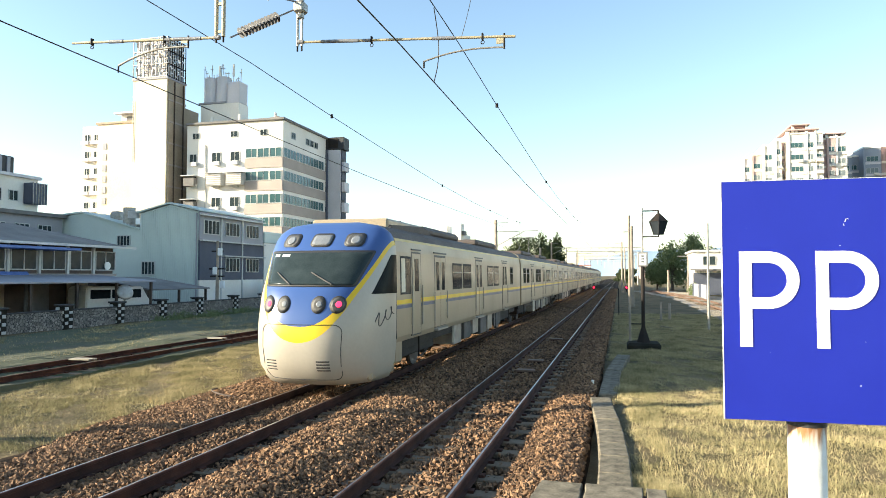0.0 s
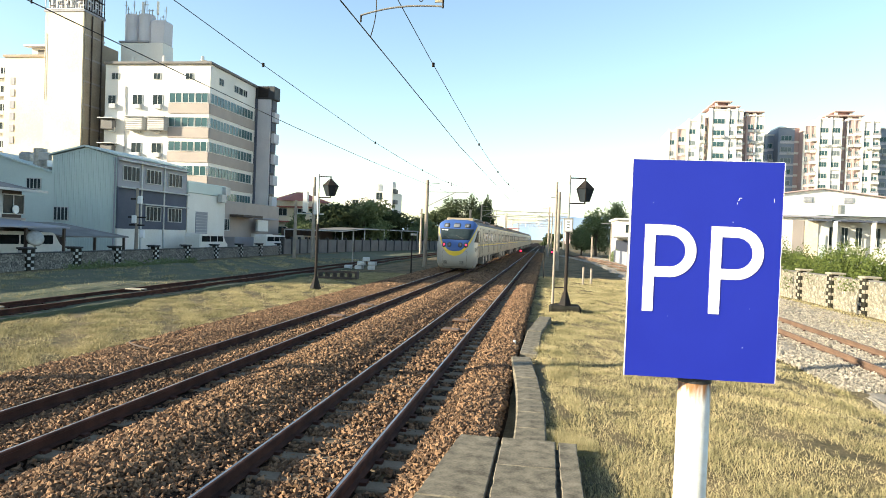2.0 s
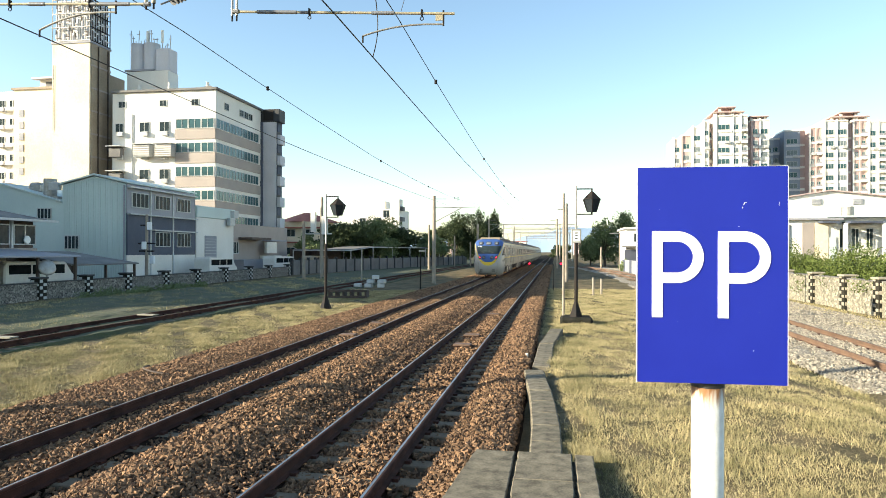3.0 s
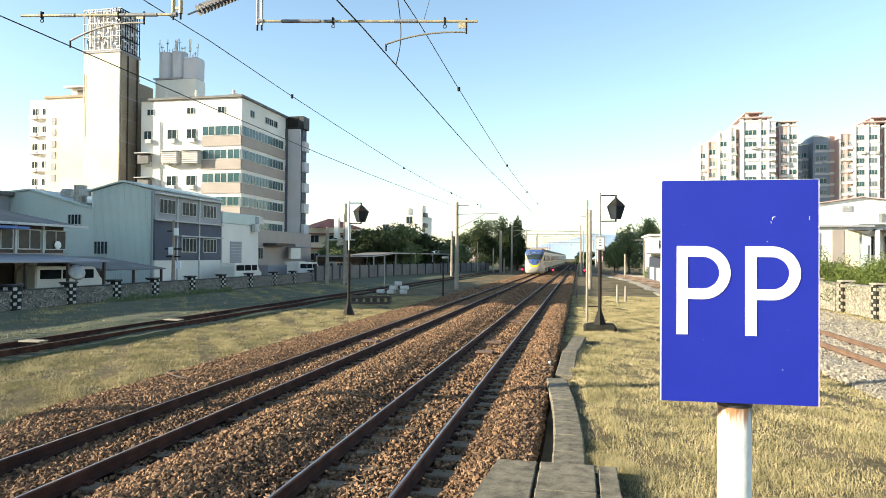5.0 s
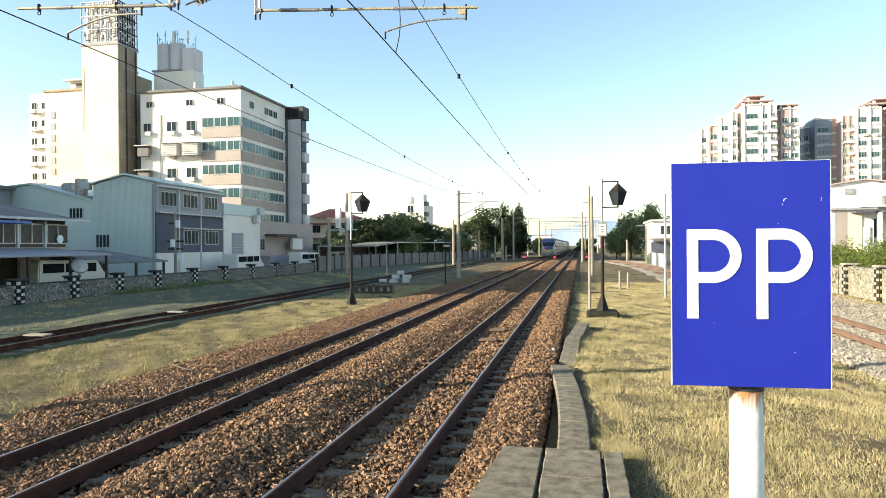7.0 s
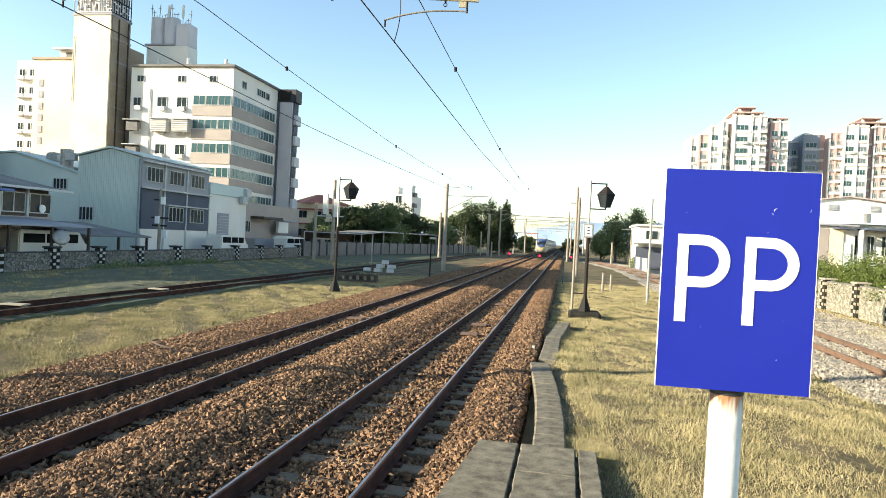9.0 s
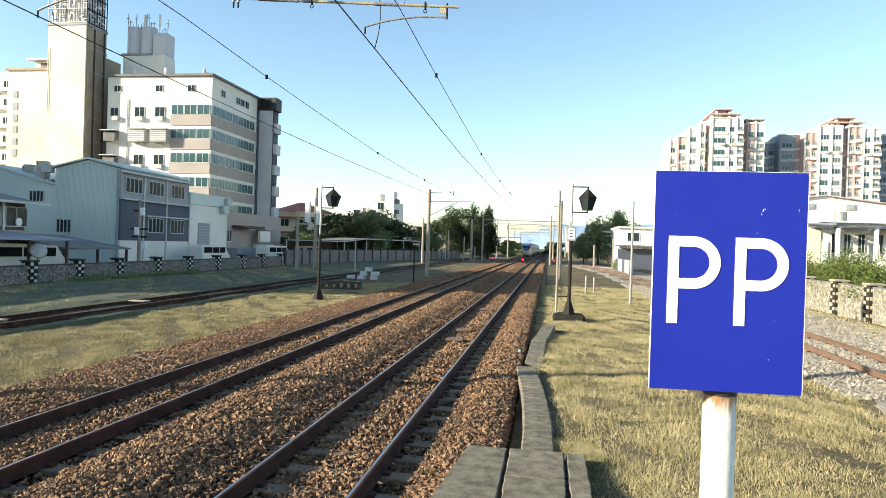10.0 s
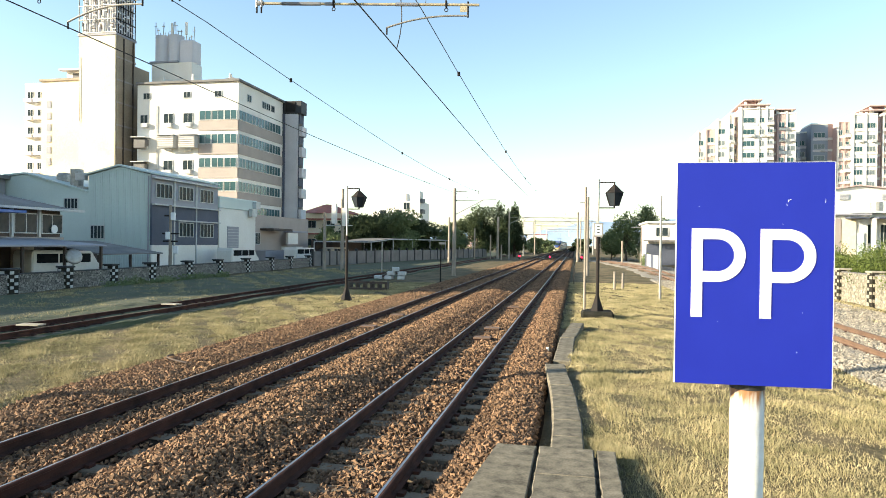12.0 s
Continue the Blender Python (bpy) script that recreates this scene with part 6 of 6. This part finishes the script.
def warehouse():
    w = thing("warehouse", "white gabled warehouse with small grey louvres", "warehouse")
    bm = bmesh.new()
    prism(bm, [(20.6, -0.5), (33.4, -0.5), (33.4, 7.6), (27.0, 8.4), (20.6, 7.4)], 30, Matrix.Translation((0, 72, 0)))
    part("wall", bm, M_OFFWHITE, w)
    bm = bmesh.new()
    prism(bm, [(20.3, 7.42), (27.0, 8.42), (33.7, 7.6), (33.7, 7.7), (27.0, 8.54), (20.3, 7.54)], 30.6, Matrix.Translation((0, 71.7, 0)))
    part("roof", bm, M_SALMON, w)
    for x in (25.65, 29.43):
        v = part("louvre_frame", B(x - 0.45, x + 0.45, 71.9, 72.0, 7.05, 7.65), M_FRAME, w)
        for k in range(4):
            part("louvre_slat", B(x - 0.4, x + 0.4, 71.86, 71.9, 7.1 + 0.13 * k, 7.17 + 0.13 * k), M_GREYWALL, v)
    side = part("side_hall", B(33.8, 52, 73, 100, -0.5, 7.3), M_OFFWHITE, w)
    part("side_roof", B(33.7, 52.2, 72.7, 100, 7.3, 7.5), M_SLABBLUE, side)
    s = thing("yard_shed", "row of white sheds with cream doors and dark awnings", "shed")
    part("wall", B(18.5, 23.2, 60, 68, -0.5, 5.0), M_OFFWHITE, s)
    part("wall", B(23.2, 40, 60.6, 68, -0.5, 5.2), M_OFFWHITE, s)
    part("roof", B(18.2, 23.4, 59.7, 68.2, 5.0, 5.15), M_GREYWALL, s)
    part("roof", B(22.3, 40.4, 60.0, 68.2, 5.22, 5.36), M_MINT, s)
    for x0, x1, z1, m in ((18.9, 19.3, 4.6, M_ROOFGREY), (20.3, 21.2, 4.75, M_TAN), (21.25, 22.3, 4.75, M_CREAM), (22.4, 22.9, 3.6, M_MINT)):
        part("door", B(x0, x1, 59.9, 60.0, 0, z1), m, s)
    for x0, x1 in ((21.5, 22.9), (23.6, 26.0), (26.4, 29.0), (30, 33)):
        part("awning", B(x0, x1, 58.9, 60.6, 4.72, 4.86), M_DARKBLUE, s)
    for x in (23.6, 24.6, 25.7, 27.1, 28.6):
        window(s, x, 60.58, 3.5, 0.55, 1.6, 0, None, 1)
    for x in (23.3, 26.2, 29.4):
        part("column", B(x - 0.14, x + 0.14, 59.0, 59.2, -0.3, 4.72), M_OFFWHITE, s)
    part("tank", R((24.6, 62, 5.36), (24.6, 62, 6.2), 0.5, n=14), M_GALV, s)


warehouse()


def east_house():
    h = thing("white_cottage", "white house with a blue lower wall beside the siding", "house")
    part("wall", B(9.4, 19, 93, 103, -0.5, 5.3), M_OFFWHITE, h)
    part("roof", B(9.1, 19.3, 92.7, 103.3, 5.3, 5.6, bevel=0.05), M_FRAME, h)
    part("canopy", B(8.8, 19, 91.5, 93, 2.9, 3.1), M_ROOFGREY, h)
    part("lower_wall", B(9.2, 19, 92.88, 93, -0.5, 2.6), M_DARKBLUE, h)
    window(h, 11.2, 92.98, 4.2, 1.6, 1.2, 0, None, 1)
    f = thing("metal_fence", "blue grey sheet fence beside the siding", "fence")
    for i in range(8):
        part("panel", B(8.6 + 0.02, 8.7, 72 + 2.4 * i, 74.35 + 2.4 * i, -0.4, 1.3), M_GREYWALL if i % 3 else M_DARKBLUE, f)


east_house()
pipe_post(pose(8.3, 90, -0.24), 5.0, 0.1, M_CONCPOLE, "pale concrete lamp pole", [((-1.3, 0.05, -0.05, 0.05, 4.9, 5.0), M_GALV, "arm")])
pipe_post(pose(6.3, 96, -0.24), 3.2, 0.14, M_CONCPOLE, "pale concrete post beside the siding")


def junk():
    t = thing("block_pile", "pile of pale concrete blocks beside the track", "blocks", pose(-12.6, 44.4, -0.2))
    for i, (x, y, z) in enumerate(((0, 0, 0), (0.55, 0.1, 0), (-0.5, -0.1, 0), (0.1, 0, 0.28), (0.6, 0.1, 0.28), (0.3, 0.1, 0.56))):
        s = part("block", B(-0.25, 0.25, -0.3, 0.3, 0, 0.26, bevel=0.03), M_FRAME, t)
        s.matrix_basis = pose(x * 1.5, y, z, 0, 0, 13 * i % 17)
    c = thing("cable_tray", "low dark crate frame lying by the track", "crate", pose(-11.0, 34.6, -0.2, 0, 0, 4))
    for i in range(6):
        part("slat", B(-1.0 + 0.4 * i, -0.9 + 0.4 * i, -0.35, 0.35, 0, 0.42, bevel=0.02), M_BROWNWOOD, c)
    for z in (0.05, 0.38):
        part("rail", B(-1.1, 1.15, -0.4, -0.34, z - 0.05, z + 0.06), M_BROWNWOOD, c)
    k = thing("loose_cable", "old brown hose lying on the ballast", "hose")
    pts = [(-8.35 + 0.35 * f + 0.62 * f * f, 12.75 - 1.75 * f + 0.9 * f * f, -0.10 + 0.05 * math.sin(f * 3.1)) for f in np.linspace(0, 1.1, 16)]
    part("hose", sweep(pts, 0.018, 8), M_BROWNWOOD, k)
    for x, y in ((TRACK_R, 19.0), (TRACK_L, 18.4), (TRACK_L, 21.6), (TRACK_R, 17.0), (TRACK_R, 25.5)):
        b = thing("track_box", "rusty brown cable box between the rails", "box", pose(x, y, -0.17), "track boxes")
        part("lid", B(-0.22, 0.22, -0.16, 0.16, 0.06, 0.11, bevel=0.01), M_RUSTTOP, b)
        part("case", B(-0.2, 0.2, -0.14, 0.14, -0.08, 0.06), M_RAILSIDE, b)
    for y, a in ((15.3, 4), (21.6, -3)):
        d = thing("board", "pale weathered plank lying across the disused track", "plank", pose(TRACK_3, y, 0.004, 0, 0, a), "planks")
        part("plank", B(-0.32, 0.32, -0.16, 0.16, 0, 0.04, bevel=0.008), M_PALESTONE, d)
    m = thing("kilometre_stone", "short white marker stub by the kerb", "marker", pose(-0.62, 15.2, -0.25))
    part("stub", R((0, 0, 0), (0, 0, 0.26), 0.035, 0.03, 8), M_POST, m)
    r = thing("rubble_lump", "pale lump of broken concrete beside the platform", "rubble", pose(0.30, 8.6, -0.24))
    bm = bmesh.new()
    bmesh.ops.create_icosphere(bm, subdivisions=3, radius=0.2)
    for v in bm.verts:
        v.co *= 0.75 + 0.5 * noise.noise(v.co * 7)
        v.co.z = max(v.co.z * 0.7, -0.02)
    part("lump", bm, M_CONC, r)


junk()


# ---- plants ----
def leaves(name, centres, count, size, material, seed, flat=0.0):
    """Small leaf quads scattered in overlapping clumps: centres are (x, y, z, radius x, radius z)."""
    rng = np.random.default_rng(seed)
    c = np.array(centres)
    vol = c[:, 3] ** 2 * c[:, 4]
    pick = rng.choice(len(c), count, p=vol / vol.sum())
    d = rng.normal(size=(count, 3))
    d /= np.linalg.norm(d, axis=1, keepdims=True)
    rad = rng.random(count) ** 0.45
    bump = 1 + 0.35 * np.sin(d[:, 0] * 5 + pick) * np.sin(d[:, 2] * 6 + 2 * pick)
    p = c[pick, :3] + d * (rad * bump)[:, None] * np.stack([c[pick, 3], c[pick, 3], c[pick, 4]], 1)
    u = rng.normal(size=(count, 3))
    u /= np.linalg.norm(u, axis=1, keepdims=True)
    w = np.cross(u, rng.normal(size=(count, 3)))
    w /= np.linalg.norm(w, axis=1, keepdims=True)
    s = size * (0.6 + 0.8 * rng.random(count))[:, None]
    v = np.stack([p - u * s, p - w * s * 0.45, p + u * s, p + w * s * 0.45], 1).reshape(-1, 3)
    v[:, 2] = np.maximum(v[:, 2], -0.22)
    return mesh_from(name, v, np.arange(count * 4).reshape(-1, 4), material)


def tree(x, y, h, w, label, material, seed, clumps=9, count=7000, size=0.22, low=0.25):
    t = thing("tree", label, "tree", pose(x, y, -0.24), "trees")
    rng = random.Random(seed)
    bm = rod(bmesh.new(), (0, 0, -0.2), (0, 0, h * 0.55), 0.05 * h * 0.6, 0.02 * h * 0.6, 10)
    cs = []
    for i in range(clumps):
        a = rng.uniform(0, 6.28)
        r = w * 0.5 * rng.uniform(0.1, 0.75)
        z = h * rng.uniform(low + 0.1, 0.82)
        k = 1.0 - 0.35 * (z / h)
        cs.append((r * math.cos(a) * k, r * math.sin(a) * k, z, w * rng.uniform(0.16, 0.27), h * rng.uniform(0.12, 0.2)))
        rod(bm, (0, 0, h * 0.35), (cs[-1][0], cs[-1][1], z), 0.012 * h, 0.004 * h, 6)
    cs.append((0, 0, h * 0.85, w * 0.16, h * 0.15))
    part("trunk", bm, M_BARK, t)
    c = leaves("crown", cs, count, size, material, seed)
    c.parent = t
    return t


for i, (x, y, h, w) in enumerate(((-30.5, 92, 6.6, 8.5), (-27.0, 97, 7.7, 9.0), (-24.5, 103, 6.6, 9.0), (-34.5, 90, 5.0, 6.0), (-31.0, 104, 7.6, 9.5), (-21.5, 112, 5.5, 8.0))):
    tree(x, y, h, w, "broad dark green tree behind the carport", M_LEAFDARK if i % 2 == 0 else M_LEAF, 11 + i, 13, 15000, 0.17, 0.12)
for i, (x, y, h, w) in enumerate(((-19.5, 133, 10.6, 9.0), (-15.2, 134, 11.2, 8.0), (-12.3, 137, 11.0, 5.5), (-23.5, 136, 7.5, 7.0))):
    tree(x, y, h, w, "tall very dark tree beside the line", M_LEAFDARK, 31 + i, 14, 16000, 0.17, 0.08)
for i, (x, y, h, w) in enumerate(((8.4, 118, 8.5, 6.0), (11.6, 119, 9.8, 5.5), (6.3, 124, 6.0, 5.0), (14.5, 121, 7.8, 6.0))):
    tree(x, y, h, w, "green feathery tree beyond the siding", M_LEAF, 51 + i, 16, 9000, 0.16, 0.1)
for i, (x, y, h, w) in enumerate(((-16, 170, 5.5, 9), (-11, 178, 4.5, 8), (-22, 165, 6.0, 9), (-9.0, 205, 4.0, 7), (-28, 150, 6.5, 8), (3.0, 215, 4.6, 6), (0.2, 260, 5.0, 5))):
    tree(x, y, h, w, "low green tree far along the line", M_LEAF if i < 5 else M_LEAFDARK, 71 + i, 9, 3000, 0.3, 0.05)
shr = tagged(leaves("shrubs", [(14.4 + 0.9 * math.sin(i * 1.7), 27 + 1.05 * i, 1.1 + 0.25 * math.sin(i * 2.3), 1.25, 1.25 + 0.3 * math.sin(i)) for i in range(36)], 120000, 0.055, M_SHRUB, 5), "sunlit green shrubs growing over the pale wall", "shrubs", kind="stuff")
shr2 = tagged(leaves("weeds", [(-24.4 + 0.3 * math.sin(i * 1.3), 31.5 + 0.7 * i, -0.15, 0.55, 0.28 + 0.1 * math.sin(i * 2)) for i in range(18)] + [(9.0, 88 + i, 0.3, 0.8, 0.9) for i in range(4)], 9000, 0.07, M_LEAF, 6), "low green weeds along the foot of the wall", "weeds", kind="stuff")


def far_town():
    rng = random.Random(3)
    for i in range(16):
        x, y = -70 + 9.5 * i + rng.uniform(-2, 2), 420 + rng.uniform(0, 80)
        if -16 < x < 9:
            continue
        b = thing("distant_house", "pale distant house in haze along the line", "house", pose(x, y, -0.3), "distant houses")
        w, h = rng.uniform(5, 9), rng.uniform(5, 11)
        part("wall", B(-w / 2, w / 2, 0, 8, 0, h), M_OFFWHITE if i % 3 else M_PINK, b)
        part("roof", B(-w / 2 - 0.3, w / 2 + 0.3, -0.3, 8.3, h, h + 0.5), M_REDROOF if i % 2 else M_ROOFGREY, b)
        for k in range(2):
            window(b, -w / 5 + k * w / 2.5, -0.02, h * 0.6, 1.4, 1.4, 0, None, 1)


far_town()


def ridge():
    """A low hazy ridge closing the view along the line."""
    xs = np.linspace(-1400, 1200, 140)
    top = 62 + 22 * np.sin(xs * 0.006) + 8 * np.sin(xs * 0.017 + 1) + 4 * np.sin(xs * 0.05)
    v = np.concatenate([np.stack([xs, 1900 + 0 * xs, -2 + 0 * xs], 1), np.stack([xs, 2100 + 0 * xs, top], 1), np.stack([xs, 2500 + 0 * xs, -2 + 0 * xs], 1)])
    n = len(xs)
    i = np.arange(n - 1)
    f = np.concatenate([np.stack([i, i + 1, i + n + 1, i + n], 1), np.stack([i + n, i + n + 1, i + 2 * n + 1, i + 2 * n], 1)])
    tagged(mesh_from("backdrop", v, f, M_RIDGE, True), "pale blue hazy ridge far beyond the town", "hills", kind="structure")


ridge()


# ---- ballast stones and grass ----
def stone_mesh(name, x, y, z, size, rng, material):
    """Rough angular stones: jittered eight-sided lumps, each with its own squash and turn."""
    n = len(x)
    base = np.array([[1, 0, 0], [-1, 0, 0], [0, 1, 0], [0, -1, 0], [0, 0, 1], [0, 0, -1]], float)
    v = base[None] * (0.85 + 0.55 * rng.random((n, 6, 1))) + rng.normal(0, 0.28, (n, 6, 3))
    v *= (0.8 + 0.5 * rng.random((n, 1, 3)))
    q = rng.normal(size=(n, 4))
    q /= np.linalg.norm(q, axis=1, keepdims=True)
    a, b, c, d = q.T
    Rm = np.stack([1 - 2 * (c * c + d * d), 2 * (b * c - a * d), 2 * (b * d + a * c), 2 * (b * c + a * d), 1 - 2 * (b * b + d * d), 2 * (c * d - a * b),
                   2 * (b * d - a * c), 2 * (c * d + a * b), 1 - 2 * (b * b + c * c)], 1).reshape(n, 3, 3)
    v = np.einsum("nij,nkj->nki", Rm, v) * size[:, None, None] + np.stack([x, y, z], 1)[:, None]
    f = np.array([[0, 2, 4], [2, 1, 4], [1, 3, 4], [3, 0, 4], [2, 0, 5], [1, 2, 5], [3, 1, 5], [0, 3, 5]])
    faces = (np.arange(n)[:, None, None] * 6 + f[None]).reshape(-1, 3)
    return mesh_from(name, v.reshape(-1, 3), faces, material)


def stones():
    rng = np.random.default_rng(2)
    n = 330000
    x = rng.uniform(-8.6, -0.5, n)
    y = 3.5 + 40 * rng.random(n) ** 1.75
    inL, inR = np.abs(x - TRACK_L) < 0.95, np.abs(x - TRACK_R) < 0.95
    keep = np.ones(n, bool)
    side = np.minimum(np.abs(x - TRACK_R - 0.568 - 0.2), np.abs(x - TRACK_L - 0.568 - 0.2)) < 0.16
    keep &= ~(side & (rng.random(n) < 0.6))
    near_rail = np.minimum(np.abs(np.abs(x - TRACK_R) - 0.568), np.abs(np.abs(x - TRACK_L) - 0.568)) < 0.085
    keep &= ~near_rail
    gap = np.abs(((y - 2) / 0.62 + 0.5) % 1 - 0.5) * 0.62
    keep &= ~(inR & (gap < 0.12) & (rng.random(n) < 0.6))
    keep &= ~((inR | inL) & (rng.random(n) < 0.35))
    edge = np.interp(y, [3, 7.4, 9.6, 13, 16, 22, 60], [-7.5, -7.8, -8.6, -8.9, -8.6, -8.4, -8.3])
    keep &= x > edge
    x, y = x[keep], y[keep]
    inR, inL = inR[keep], inL[keep]
    n = len(x)
    size = 0.0145 + 0.012 * rng.random(n) ** 1.6 + 0.0006 * y
    z = bedz(x) + np.where(inR, -0.004, np.where(inL, -0.006, 0.012)) + 0.045 * rng.random(n) ** 1.5
    z = np.where(np.abs(x + 4.1) < 0.5, z + 0.02 * rng.random(n), z)
    tagged(stone_mesh("ballast_stones", x, y, z, size, rng, M_STONE), "loose brown crushed ballast stones between the rails", "ballast", kind="stuff")
    n = 34000
    x, y = rng.uniform(-8.4, -0.5, n), 43 + 77 * rng.random(n) ** 1.4
    keep = np.minimum(np.abs(np.abs(x - TRACK_R) - 0.568), np.abs(np.abs(x - TRACK_L) - 0.568)) > 0.13
    x, y = x[keep], y[keep]
    tagged(stone_mesh("far_ballast_stones", x, y, bedz(x) + 0.02 * rng.random(len(x)), 0.045 + 0.03 * rng.random(len(x)), rng, M_STONE), "brown crushed ballast stones farther along the tracks", "ballast", kind="stuff")


stones()


def gravel():
    rng = np.random.default_rng(12)
    n = 52000
    x, y = rng.uniform(5.4, 11.7, n), 13 + 36 * rng.random(n) ** 1.5
    ok = np.abs(np.abs(x - TRACK_S) - 0.568) > 0.08
    x, y = x[ok], y[ok]
    size = 0.016 + 0.018 * rng.random(len(x)) + 0.0004 * y
    z = np.interp(x - TRACK_S, [-2.2, -1.7, -0.5, 0.5, 2.0, 4.2], [-0.24, -0.2, -0.16, -0.16, -0.18, -0.2]) + 0.01
    tagged(stone_mesh("gravel_stones", x, y, z, size, rng, M_GRAVELSTONE), "pale grey gravel round the rusty siding", "gravel", kind="stuff")


gravel()


def grass(name, boxes, count, seed, length, label, power=1.6):
    """Blades in tufts: boxes are (x0, x1, y0, y1, share)."""
    rng = np.random.default_rng(seed)
    X, Y = [], []
    for x0, x1, y0, y1, share_of in boxes:
        k = int(count * share_of / 7)
        tx, ty = rng.uniform(x0, x1, k), y0 + (y1 - y0) * rng.random(k) ** power
        thick = np.sin(tx * 1.9 + 1.3 * np.sin(ty * 0.8)) * np.sin(ty * 1.1 + tx * 0.6) + 0.5 * np.sin(tx * 4.7 + ty * 3.1) + 0.45 * np.sin(tx * 9.3 - ty * 6.1) * np.sin(ty * 7.7 + tx * 2.9)
        ok = thick > rng.uniform(-1.2, 0.75, k)
        tx, ty = tx[ok], ty[ok]
        X.append((tx[:, None] + rng.normal(0, 0.05, (len(tx), 7))).ravel())
        Y.append((ty[:, None] + rng.normal(0, 0.05, (len(ty), 7))).ravel())
    x, y = np.concatenate(X), np.concatenate(Y)
    n = len(x)
    z = gz(x, y) - 0.01
    a = rng.uniform(0, 6.28, n)
    ln = length * (0.35 + 1.1 * rng.random(n) ** 2.5) * (1 + 0.45 * np.sin(x * 3.1 + 2 * np.sin(y * 2.3)) * np.sin(y * 2.7 + x))
    w = 0.0018 + 0.0003 * y
    lean = rng.normal(0, 0.5, (n, 2)) * ln[:, None]
    p0 = np.stack([x - w * np.cos(a), y - w * np.sin(a), z], 1)
    p1 = np.stack([x + w * np.cos(a), y + w * np.sin(a), z], 1)
    p2 = np.stack([x + lean[:, 0], y + lean[:, 1], z + ln], 1)
    v = np.stack([p0, p1, p2], 1).reshape(-1, 3)
    tagged(mesh_from(name, v, np.arange(n * 3).reshape(-1, 3), M_GRASS), label, "grass", kind="stuff")


grass("dry_grass", [(0.46, 5.4, 5.0, 46, 0.62), (0.12, 0.6, 7.5, 13, 0.05), (-0.1, 0.6, 13, 20, 0.03), (-0.35, 0.6, 20.8, 46, 0.08), (-13.0, -8.7, 7.0, 42, 0.42), (-8.9, -8.2, 8, 30, 0.03)], 1100000, 8, 0.064, "short dry yellow grass beside the tracks")
grass("wall_grass", [(-24.6, -15.4, 14, 60, 0.6), (9.8, 12.4, 18, 50, 0.25)], 210000, 9, 0.10, "thin green grass in the shade of the wall", 1.3)


def motions():
    rows = [(0, 13.2), (0.5, 20.6), (1, 28.1), (1.5, 36.2), (2, 44.3), (2.5, 52.0), (3, 60.2), (4, 76), (5, 91.6), (5.5, 99.8), (6.5, 116.5), (7.5, 135), (8.5, 153.5), (10, 181), (12, 217)]
    walk(train, [(t, pose(TRACK_L, y, 0)) for t, y in rows])


motions()
